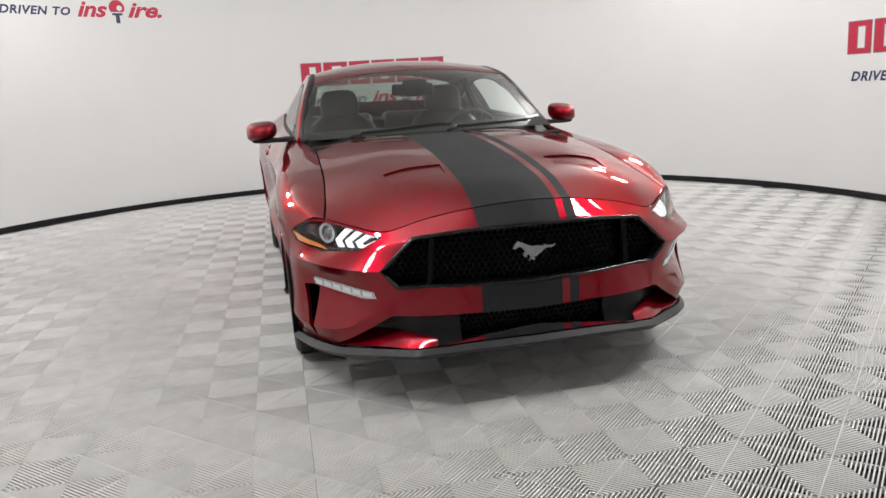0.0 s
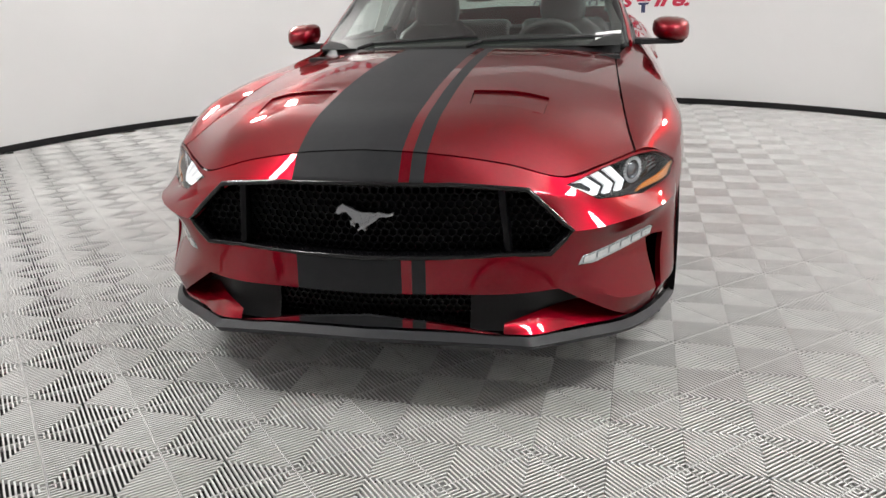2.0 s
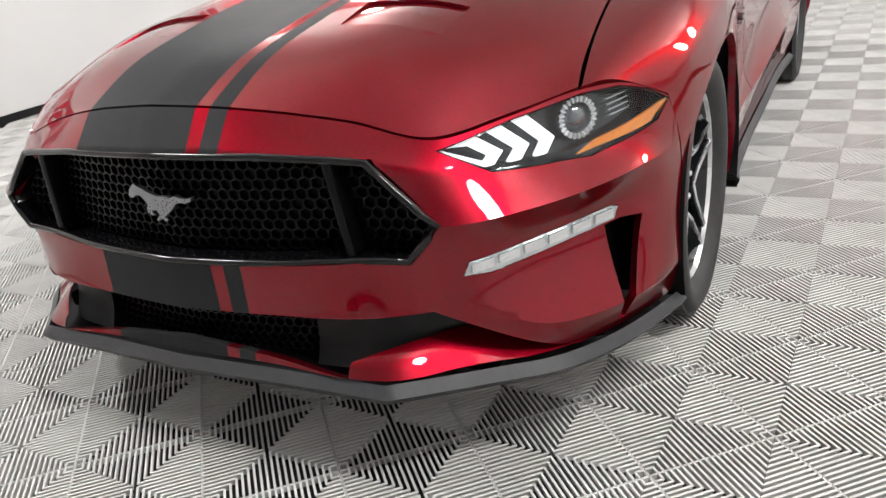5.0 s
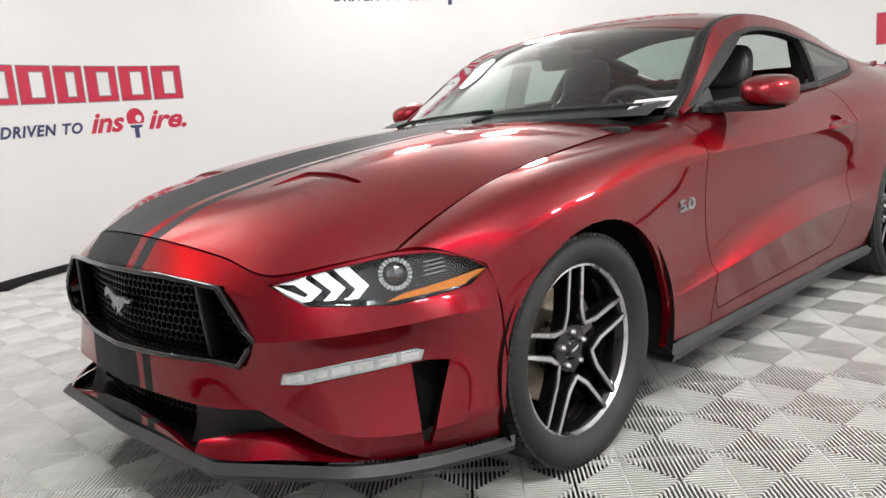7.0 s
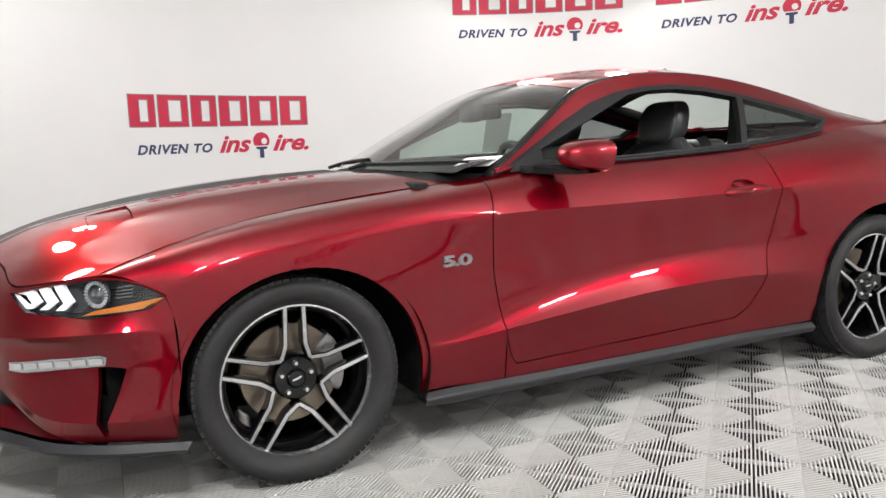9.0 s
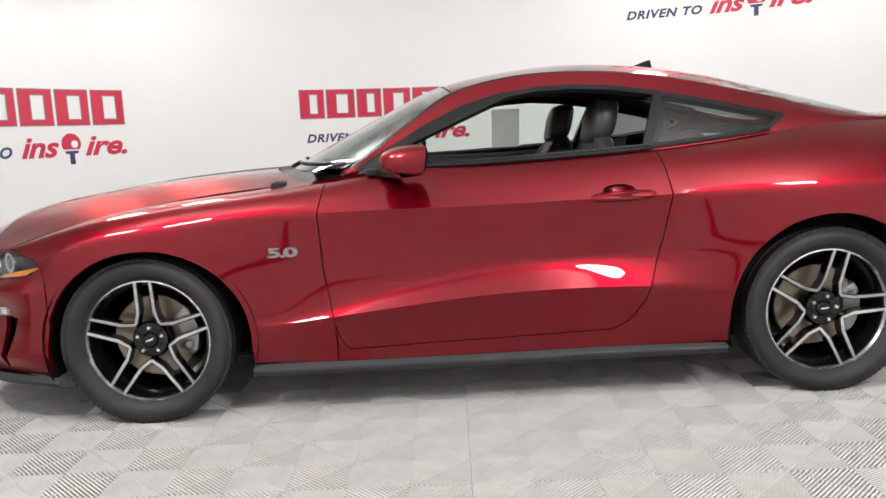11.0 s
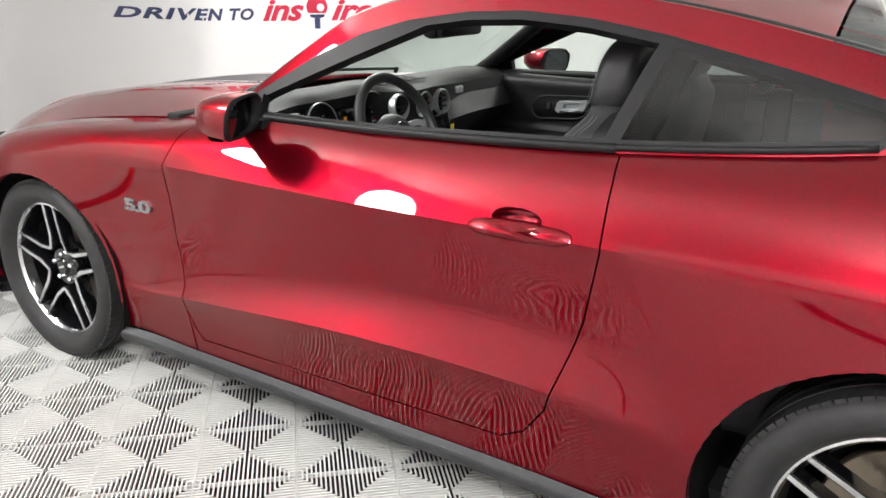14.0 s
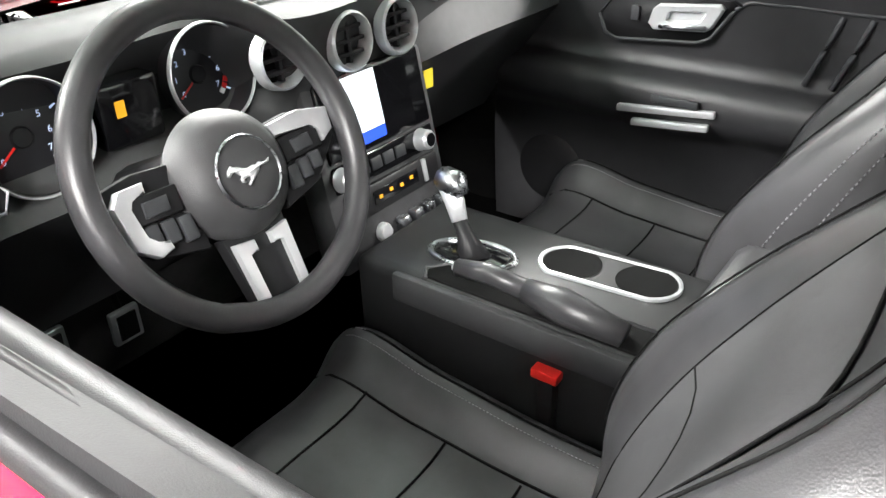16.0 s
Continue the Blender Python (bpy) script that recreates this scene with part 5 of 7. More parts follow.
# paper sticker inside the windscreen, paper sheet in the far door window
glass_tree = tree_of(*[o for o in car.children if o.name.startswith("windscreen")])
bm = bmesh.new()
g = [[None] * 5 for _ in range(3)]
for i in range(3):
    for j in range(5):
        y, z = -0.700 + 0.112 * j / 4, 0.978 + 0.036 * i / 2 - 0.006 * j / 4
        x = 0.0
        h = glass_tree.ray_cast(Vector((-1, y, z)), Vector((1, 0, 0)))
        g[i][j] = (h[0].x - 0.003 if h[0] else 0.80 + (z - 0.95) * 1.5, y, z)
sheet(bm, g)
sticker = tagged(part("windscreen_sticker", bm, PAPER), "small white printed paper sticker behind the windscreen", "sticker")
bm = bmesh.new()
for k in range(2):
    rr = []
    for i in range(2):
        rr.append([tuple(Vector(g[1][1 + 2 * j]) + Vector((-0.003, 0, -0.007 + 0.009 * i + 0.013 * (k - 0.5)))) for j in range(2)])
    sheet(bm, rr)
part("print", bm, SIGNGREY, sticker, "grey bars of unreadable print")
bm = bmesh.new()
box(bm, (1.53, 0.690, 1.00), (1.69, 0.693, 1.215), 0.0)
for v in bm.verts:
    v.co.y -= (v.co.z - 1.0) * 0.36
tagged(part("window_sheet", bm, SHEETPAPER), "pale grey paper sheet hung inside the far door window", "paper sheet")

# ---------------------------------------------------------------- cabin
DOORVINYL = material("dark_door_vinyl", (0.024, 0.024, 0.026), 0.45, spread=0.15, scale=30, bump=0.2, bump_scale=800)
DASHTOP = material("dark_grained_dash_top", (0.027, 0.028, 0.028), 0.55, spec=0.18, spread=0.15, scale=30, bump=0.25, bump_scale=800)
DASHGREY = material("satin_grey_dash_panel", (0.048, 0.049, 0.050), 0.46, 0.0, spec=0.25, spread=0.1, scale=60, bump=0.05, bump_scale=900)
SCREEN = material("lit_screen", (0.6, 0.65, 0.7), 0.2, emit=(0.80, 0.90, 1.0), strength=0.32)
SCREENBLUE = material("lit_blue_menu", (0.02, 0.05, 0.4), 0.2, emit=(0.03, 0.10, 0.75), strength=0.25)
DIAL = material("gauge_face", (0.012, 0.012, 0.014), 0.35, spread=0.1, scale=50)
DIALMARK = material("lit_gauge_mark", (0.7, 0.8, 1.0), 0.4, emit=(0.5, 0.65, 1.0), strength=0.10)
RED = material("red_plastic", (0.62, 0.02, 0.015), 0.35, spread=0.08, scale=60)
ORANGE = material("lit_amber_symbol", (0.7, 0.3, 0.02), 0.4, emit=(1.0, 0.45, 0.02), strength=0.12)
YELLOW = material("yellow_tag", (0.75, 0.60, 0.03), 0.5, spread=0.05, scale=40)
HEADLINING = material("dark_grey_headlining", (0.045, 0.046, 0.05), 0.9, spread=0.15, scale=200, bump=0.2, bump_scale=900)
PERF = material("perforated_leather", (0.045, 0.045, 0.047), 0.5, spread=0.2, scale=400, bump=0.4, bump_scale=1200)

# dark inner skin of the body, so that no paint shows inside
for s in (1, -1):
    bm = bmesh.new()
    for rows, x0, x1 in ((side_grid, 0.55, 2.27), (side_grid[:9], 2.27, 3.6)):
        g = [[(p[0], p[1] - 0.035, p[2] - (0.012 if i < 6 else 0)) for p in r if x0 < p[0] < x1] for i, r in enumerate(rows)]
        k = min(len(r) for r in g)
        sheet(bm, [r[:k] for r in g], s)
    part("inner_panel", bm, DARK, car)
bm = bmesh.new()
inner_roof = []
for i, r in enumerate(top_grid):
    inner_roof.append([(p[0], p[1] * 0.985, p[2] - 0.028) for p in r[22:60]])
sheet(bm, inner_roof, 1)
sheet(bm, inner_roof, -1)
tagged(part("headlining", bm, HEADLINING, car), "dark grey cloth headlining")
for s in (1, -1):
    bm = bmesh.new()
    rail = hermite(RAIL, 6)
    tube(bm, [(p[0], s * (p[1] - 0.030), p[2] - 0.020) for p in rail if p[0] < 2.7], 0.036, 10, flat=0.8)
    part("pillar_trim", bm, BLACK, car, "dark soft pillar and roof rail trim")
    bm = bmesh.new()
    box(bm, (2.07, s * 0.665, 0.55), (2.16, s * 0.715, 0.99), 0.02)
    vs = box(bm, (2.025, s * 0.655, 0.97), (2.085, s * 0.70, 1.27), 0.015)
    for v in vs:
        v.co.y -= s * max(0, v.co.z - 0.97) * 0.30
        v.co.x += max(0, v.co.z - 0.97) * 0.352
    part("pillar_lining", bm, DARK, car)
# firewall, floor, parcel shelf, rear bench
bm = bmesh.new()
box(bm, (0.56, -0.72, 0.20), (2.9, 0.72, 0.235), 0.01)
part("cabin_floor", bm, CARPET, car, "black carpet")
bm = bmesh.new()
box(bm, (0.50, -0.70, 0.20), (0.56, 0.70, 0.93), 0.01)
part("bulkhead", bm, CARPET, car, "black carpeted bulkhead")
bm = bmesh.new()
box(bm, (2.62, -0.66, 0.24), (3.2, 0.66, 0.98), 0.03)
part("parcel_shelf", bm, CARPET, car, "black rear shelf")
for y in (-0.32, 0.32):
    bm = bmesh.new()
    vs = box(bm, (2.18, y - 0.28, 0.30), (2.60, y + 0.28, 0.56), 0.05, segments=3)
    vs = box(bm, (2.48, y - 0.28, 0.50), (2.64, y + 0.28, 1.03), 0.05, pose(0, 0, 0), segments=3)
    for v in vs:
        v.co.x += (v.co.z - 0.5) * 0.25
    part("rear_seat", bm, LEATHER, car, "black leather rear bucket seat")

# ---- dashboard
XS = [-0.70, -0.56, -0.36, -0.155, -0.085, 0.10, 0.35, 0.55, 0.70]
TOPF = [(0.62 + 0.06 * abs(y), y, 0.958) for y in XS]
TOPM = [(0.78, y, 0.985 + (0.008 if y < 0 else 0)) for y in XS]
TOPR = [(0.905 if y < -0.1 else 0.955 + (0.02 if abs(y) < 0.2 else 0), y, 0.985 + (0.004 if y < -0.1 else -0.006)) for y in XS]
BROW = [(0.935 if -0.6 < y < -0.1 else 0.985 + (0.03 if abs(y) < 0.2 else 0), y, 0.972 - (0.01 if y > 0.2 else 0)) for y in XS]
FACE = [(0.885 if -0.6 < y < -0.1 else 0.965 + (0.035 if abs(y) < 0.2 else 0.022 if y > 0.2 else 0), y, 0.868 + (0.048 if y > 0.2 else 0)) for y in XS]
LOWR = [(0.99 + (0.0 if y < 0.2 else 0.035), y, 0.815 if y < 0.2 else 0.845) for y in XS]
KNEE = [(0.955, y, 0.76) for y in XS]
FOOT = [(0.83, y, 0.58) for y in XS]
bm = bmesh.new()
sheet(bm, surface([TOPF, TOPM, TOPR, BROW], 6, 6), 1)
dash = tagged(part("dashboard", bm, DASHTOP, car), "dark soft dashboard with grey panel, gauges and round vents")
bm = bmesh.new()
face_grid = surface([BROW, FACE, LOWR], 6, 6, row_breaks=(1,))
sheet(bm, face_grid[6:], 1)
sheet(bm, [r[24:37] for r in face_grid[:7]], 1)
part("dash_panel", bm, DASHGREY, dash, "satin grey dash panel")
bm = bmesh.new()
sheet(bm, [r[:25] for r in face_grid[:7]], 1)
part("dash_fascia", bm, DOORVINYL, dash, "dark upper dash fascia round the instruments")
bm = bmesh.new()
sheet(bm, [r[36:] for r in face_grid[:7]], 1)
part("dash_fascia", bm, DOORVINYL, dash, "dark upper dash fascia before the passenger")
bm = bmesh.new()
sheet(bm, surface([LOWR, KNEE, FOOT], 6, 5), 1)
part("knee_panel", bm, DOORVINYL, dash)
bm = bmesh.new()
for i in range(9):
    box(bm, (0.80 + 0.016 * i, -0.12, 0.992), (0.807 + 0.016 * i, 0.16, 0.9955), 0.0)
part("speaker_grille", bm, BLACK, dash, "black slatted speaker grille")


def facing(x, y, z, tilt=8, yaw=0):
    """A pose whose z axis looks back at the seats."""
    d = Vector((math.cos(radians(tilt)) * math.cos(radians(yaw)), math.sin(radians(yaw)), math.sin(radians(tilt))))
    return Matrix.Translation((x, y, z)) @ d.to_track_quat("Z", "Y").to_matrix().to_4x4()


def vent(x, y, z, r=0.044):
    m = facing(x, y, z, 6)
    bm = bmesh.new()
    lathe(bm, [(r * 0.86, -0.02), (r * 0.90, 0.008), (r * 0.96, 0.015), (r * 1.04, 0.012), (r * 1.08, -0.006)], m, 40)
    v = part("air_vent", bm, SILVERTRIM, car, "round silver-ringed air vent")
    bm = bmesh.new()
    lathe(bm, [(0.0001, -0.018), (r * 0.82, -0.018)], m, 32)
    part("vent_back", bm, DARK, v)
    for k in (-0.5, 0.0, 0.5):
        bm = bmesh.new()
        w = r * 0.80 * math.sqrt(1 - k * k)
        box(bm, (-w, r * k * 0.9 - 0.003, -0.012), (w, r * k * 0.9 + 0.003, 0.004), 0.001, m)
        part("vane", bm, BLACK, v)
    bm = bmesh.new()
    box(bm, (-0.003, -r * 0.78, -0.008), (0.003, r * 0.78, 0.003), 0.001, m)
    part("vane", bm, BLACK, v)


for x, y, z in ((1.005, -0.108, 0.920), (1.021, 0.022, 0.917), (1.018, 0.142, 0.914)):
    vent(x, y, z)
for y in (-0.635, 0.60):
    bm = bmesh.new()
    box(bm, (0.94, y - 0.062, 0.895), (0.975, y + 0.062, 0.955), 0.006)
    part("side_vent", bm, BLACK, dash, "black rectangular air vent")
    for k in range(4):
        bm = bmesh.new()
        box(bm, (0.974, y - 0.054, 0.902 + 0.013 * k), (0.980, y + 0.054, 0.906 + 0.013 * k), 0.001)
        part("vane", bm, SATIN, dash)
bm = bmesh.new()
box(bm, (0.965, -0.612, 0.842), (0.986, -0.515, 0.880), 0.008)
part("light_switch_panel", bm, BLACK, dash, "black lighting switch panel")
bm = bmesh.new()
tube(bm, [(0.987, y, z) for y, z in ((-0.612, 0.848), (-0.606, 0.880), (-0.528, 0.880), (-0.515, 0.866), (-0.524, 0.842), (-0.604, 0.842))], 0.0022, 6, closed=True)
part("switch_bezel", bm, SILVERTRIM, dash, "thin silver outline of the switch panel")
bm = bmesh.new()
lathe(bm, [(0.0001, 0.014), (0.013, 0.014), (0.016, 0.010), (0.017, 0.0)], facing(0.986, -0.565, 0.861), 24)
part("light_knob", bm, SILVERTRIM, dash)
bm = bmesh.new()
box(bm, (0.97, 0.28, 0.925), (1.000, 0.335, 0.952), 0.004)
part("dash_plate", bm, SILVERTRIM, dash, "small silver dash plate")


# gauges
def gauge(y, z, marks):
    m = facing(0.95, y, z, 10)
    bm = bmesh.new()
    lathe(bm, [(0.0690, -0.004), (0.0700, 0.003), (0.0712, 0.005), (0.0726, 0.004), (0.0735, -0.003)], m, 48)
    g = part("gauge", bm, SILVERTRIM, car, "round silver-ringed gauge")
    bm = bmesh.new()
    lathe(bm, [(0.0001, -0.0385), (0.064, -0.0385), (0.0690, 0.001)], m, 48)
    part("gauge_face", bm, DIAL, g)
    for i in range(marks):
        a = radians(215 - 250 * i / (marks - 1))
        bm = bmesh.new()
        box(bm, (-0.0012, 0.051, -0.0382), (0.0012, 0.060 if i % 2 == 0 else 0.056, -0.037), 0.0, m @ Matrix.Rotation(a - math.pi / 2, 4, "Z"))
        part("gauge_mark", bm, DIALMARK, g)
    bm = bmesh.new()
    box(bm, (-0.0014, 0.016, -0.0365), (0.0014, 0.046, -0.0355), 0.0, m @ Matrix.Rotation(radians(125), 4, "Z"))
    part("needle", bm, RED, g, "red gauge needle")
    for i in range(8):
        a = radians(215 - 250 * i / 7)
        n = text_mesh(str(i), 0.012, 0.0002)
        c = Vector((0.037 * math.cos(a), 0.037 * math.sin(a), -0.0375))
        for v in n.verts:
            v.co = m @ (c + v.co - Vector((0.0035, 0.0045, 0)))
        part("numeral", n, DIALMARK, g, smooth=False)
    for a, mat in ((-34, RED), (-22, RED), (-44, PAPER)):
        bm = bmesh.new()
        box(bm, (0.044, -0.004, -0.0382), (0.052, 0.004, -0.0368), 0.0, m @ Matrix.Rotation(radians(a), 4, "Z"))
        part("gauge_warning", bm, mat, g, smooth=False)
    bm = bmesh.new()
    lathe(bm, [(0.0001, -0.034), (0.012, -0.034), (0.014, -0.0384)], m, 24)
    part("needle_hub", bm, BLACK, g)


bm = bmesh.new()
box(bm, (0.868, -0.545, 0.822), (0.892, -0.095, 0.962), 0.006)
part("binnacle", bm, BLACK, dash, "black instrument panel")
gauge(-0.450, 0.899, 17)
gauge(-0.183, 0.907, 17)
bm = bmesh.new()
box(bm, (0.905, -0.362, 0.845), (0.945, -0.270, 0.935), 0.008)
part("display_housing", bm, GLOSSBLACK, dash, "black info display between the gauges")
bm = bmesh.new()
box(bm, (0.9452, -0.340, 0.888), (0.9462, -0.326, 0.910), 0.0)
part("display_readout", bm, ORANGE, dash, "amber readout", smooth=False)

# centre stack
SM = Matrix.Translation((1.035, 0.075, 0.72)) @ Matrix.Rotation(radians(-12), 4, "Y")


def stack_box(name, y0, y1, z0, z1, d0, d1, mat, bevel=0.003, label="", parent=None):
    bm = bmesh.new()
    box(bm, (d0, y0 - 0.075, z0 - 0.72), (d1, y1 - 0.075, z1 - 0.72), bevel, SM)
    return part(name, bm, mat, parent or dash, label)


stack_body = stack_box("stack_body", -0.075, 0.225, 0.545, 0.872, -0.06, 0.0, VINYL, 0.012)
stack_box("bezel", -0.055, 0.205, 0.735, 0.868, -0.01, 0.006, GLOSSBLACK, 0.004, "gloss black screen surround")
stack_box("screen", -0.02, 0.085, 0.765, 0.860, 0.0, 0.0068, SCREEN, 0.0, "lit pale touch screen")
stack_box("screen_menu", -0.02, 0.085, 0.745, 0.7645, 0.0, 0.0069, SCREENBLUE, 0.0, "blue menu bar of the screen")
stack_box("screen_side", 0.087, 0.165, 0.745, 0.860, 0.0, 0.0066, GLOSSBLACK, 0.0)
stack_box("radio_panel", -0.055, 0.205, 0.685, 0.730, -0.01, 0.005, GLOSSBLACK, 0.004)
stack_box("climate_panel", -0.045, 0.205, 0.625, 0.678, -0.01, 0.006, BLACK, 0.006)
for y in (-0.040, 0.168):
    bm = bmesh.new()
    m = SM @ Matrix.Translation((0.005, y - 0.075, 0.708 - 0.72)) @ Matrix.Rotation(radians(90), 4, "Y")
    lathe(bm, [(0.0001, 0.024), (0.014, 0.024), (0.0175, 0.020), (0.019, 0.004), (0.021, 0.0)], m, 28)
    part("control_knob", bm, SILVERTRIM, dash, "silver-ringed control knob")
    bm = bmesh.new()
    lathe(bm, [(0.0001, 0.0246), (0.012, 0.0246)], m, 20)
    part("knob_cap", bm, GLOSSBLACK, dash)
for i in range(4):
    stack_box("radio_button", 0.0 + 0.032 * i, 0.026 + 0.032 * i, 0.697, 0.718, 0.003, 0.008, SATIN, 0.002)
stack_box("climate_display", 0.02, 0.14, 0.64, 0.664, 0.002, 0.0075, GLOSSBLACK, 0.001)
for i in range(4):
    stack_box("climate_symbol", 0.032 + 0.028 * i, 0.040 + 0.028 * i, 0.648 + 0.003 * (i % 2), 0.654 + 0.003 * (i % 2), 0.004, 0.0085, ORANGE, 0.0)
stack_box("hazard_key", 0.155, 0.165, 0.632, 0.674, 0.002, 0.010, SILVERTRIM, 0.002)
for i in range(4):
    sw = stack_box("toggle_switch", 0.062 + 0.036 * i, 0.086 + 0.036 * i, 0.572, 0.600, 0.0, 0.022, CHROME, 0.005, "chrome toggle switch")
bm = bmesh.new()
lathe(bm, [(0.0001, 0.012), (0.013, 0.012), (0.016, 0.008), (0.017, 0.0)], SM @ Matrix.Translation((0.0, 0.028 - 0.075, 0.588 - 0.72)) @ Matrix.Rotation(radians(90), 4, "Y"), 24)
part("start_button", bm, SILVERTRIM, dash, "round silver start button")
bm = bmesh.new()
box(bm, (1.0, 0.235, 0.775), (1.003, 0.262, 0.81), 0.0, Matrix.Rotation(radians(0), 4, "X"))
tagged(part("tag", bm, YELLOW), "small yellow paper tag beside the centre stack", "tag")

# ---- steering wheel
WM = Matrix.Translation((1.175, -0.350, 0.868)) @ Vector((0.90, 0.0, 0.43)).to_track_quat("Z", "Y").to_matrix().to_4x4()
up = (WM.to_3x3().inverted() @ Vector((0, 0, 1)))
ROLL = math.atan2(up.x, up.y)
WM = WM @ Matrix.Rotation(-ROLL, 4, "Z")
bm = bmesh.new()
ring = []
for i in range(64):
    a = 2 * math.pi * i / 64
    rr = 0.178 if math.sin(a) > -0.85 else 0.176
    ring.append((rr * math.cos(a), 0.016 + rr * math.sin(a), 0.018))
tube(bm, ring, 0.0165, 14, closed=True)
for v in bm.verts:
    v.co = WM @ v.co
wheel_rim = part("steering_wheel", bm, LEATHER, car, "black leather steering wheel with silver spokes")
bm = bmesh.new()
lathe(bm, [(0.0001, 0.030), (0.030, 0.029), (0.055, 0.022), (0.072, 0.006), (0.078, -0.015), (0.070, -0.035), (0.04, -0.04)], WM @ Matrix.Translation((0, 0.005, 0.004)), 48)
part("hub", bm, VINYL, wheel_rim)
bm = bmesh.new()
lathe(bm, [(0.0400, 0.0305), (0.0415, 0.0330), (0.0432, 0.0300)], WM @ Matrix.Translation((0, 0.0, 0.004)), 48)
part("hub_ring", bm, CHROME, wheel_rim)
bm = bmesh.new()
prism(bm, [((x - 324) * 0.00042, (140 - z) * 0.00042) for x, z in EMB], 0.0, 0.0025, WM @ Matrix.Translation((0, 0, 0.0345)))
part("emblem", bm, SILVERTRIM, wheel_rim, "small silver emblem")
for k in (-1, 1):
    # dark arm from hub to rim, with its switch pods
    bm = bmesh.new()
    prism(bm, [(k * 0.050, 0.040), (k * 0.110, 0.046), (k * 0.170, 0.036), (k * 0.172, -0.002), (k * 0.120, -0.048), (k * 0.060, -0.062)][::k], -0.022, -0.004, WM, bevel=0.004)
    part("spoke", bm, BLACK, wheel_rim, "black moulded spoke")
    bm = bmesh.new()
    if (WM @ Vector((k, 0, 0))).y < -0.35:
        trim = [(0.108, 0.034), (0.138, 0.034), (0.150, 0.020), (0.146, -0.030), (0.124, -0.046), (0.106, -0.042), (0.108, -0.032), (0.122, -0.032), (0.132, -0.022), (0.136, 0.012), (0.130, 0.022), (0.110, 0.022)]
    else:
        trim = [(0.066, 0.040), (0.118, 0.044), (0.166, 0.034), (0.162, 0.006), (0.142, -0.004), (0.140, 0.016), (0.128, 0.024), (0.072, 0.022)]
    prism(bm, [(k * x, z) for x, z in trim][::k], -0.006, 0.009, WM, bevel=0.003)
    part("spoke_trim", bm, SILVERTRIM, wheel_rim, "satin silver spoke trim")
    bm = bmesh.new()
    prism(bm, [(k * 0.074, 0.020), (k * 0.126, 0.022), (k * 0.138, 0.014), (k * 0.138, -0.008), (k * 0.076, -0.010)][::k], -0.005, 0.007, WM, bevel=0.003)
    part("switch_pad", bm, BLACK, wheel_rim)
    bm = bmesh.new()
    prism(bm, [(k * 0.090, 0.013), (k * 0.120, 0.014), (k * 0.122, -0.003), (k * 0.092, -0.004)][::k], 0.006, 0.0105, WM, bevel=0.002)
    part("rocker_switch", bm, SATIN, wheel_rim)
    for j in range(3):
        bm = bmesh.new()
        box(bm, (k * (0.080 + 0.020 * j) - 0.0085, -0.044 + 0.006 * j, -0.004), (k * (0.080 + 0.020 * j) + 0.0085, -0.014 + 0.002 * j, 0.007), 0.003, WM)
        part("switch", bm, SATIN, wheel_rim)
    bm = bmesh.new()
    prism(bm, [(k * 0.012, -0.074), (k * 0.040, -0.070), (k * 0.036, -0.160), (k * 0.012, -0.164), (k * 0.012, -0.150), (k * 0.026, -0.148), (k * 0.027, -0.086), (k * 0.012, -0.088)][::k], -0.010, 0.006, WM, bevel=0.002)
    part("lower_spoke", bm, SILVERTRIM, wheel_rim, "satin silver lower spoke trim")
bm = bmesh.new()
prism(bm, [(-0.046, -0.060), (0.046, -0.060), (0.036, -0.168), (-0.036, -0.168)], -0.022, -0.004, WM, bevel=0.003)
part("spoke_insert", bm, BLACK, wheel_rim)
bm = bmesh.new()
tube(bm, [tuple(WM @ Vector((0, 0.0, -0.03))), tuple(WM @ Vector((0, 0, -0.12))), tuple(WM @ Vector((0, 0, -0.26)))], [0.05, 0.055, 0.06], 16)
tube(bm, [tuple(WM @ Vector((-0.04, 0.0, -0.06))), tuple(WM @ Vector((-0.15, 0.02, -0.05)))], 0.008, 8)
tube(bm, [tuple(WM @ Vector((0.04, 0.0, -0.06))), tuple(WM @ Vector((0.15, 0.02, -0.05)))], 0.008, 8)
part("steering_column", bm, BLACK, wheel_rim)

# ---- console
bm = bmesh.new()
box(bm, (1.095, -0.085, 0.24), (1.80, 0.165, 0.612), 0.02, segments=3)
console = tagged(part("console", bm, CONSOLE, car), "dark soft centre console with chrome cup holder rings")
bm = bmesh.new()
pts = [(1.257 + 0.070 * math.cos(a), 0.018 + 0.040 * math.sin(a) + 0.010 * math.cos(a), 0.614) for a in np.linspace(0, 2 * math.pi, 36, endpoint=False)]
tube(bm, pts, 0.005, 8, closed=True)
part("shifter_ring", bm, CHROME, console, "chrome shifter surround")
bm = bmesh.new()
box(bm, (1.20, -0.012, 0.611), (1.315, 0.05, 0.6145), 0.001)
part("shifter_plate", bm, GLOSSBLACK, console)
bm = bmesh.new()
tube(bm, [(1.262, 0.018, 0.60), (1.235, 0.030, 0.635), (1.205, 0.042, 0.675)], [0.030, 0.014, 0.011], 12)
part("shifter_shaft", bm, BLACK, console)
bm = bmesh.new()
tube(bm, [(1.220, 0.036, 0.655), (1.207, 0.042, 0.680), (1.192, 0.050, 0.700)], [0.013, 0.016, 0.018], 14)
part("shifter_neck", bm, SILVERTRIM, console)
bm = bmesh.new()
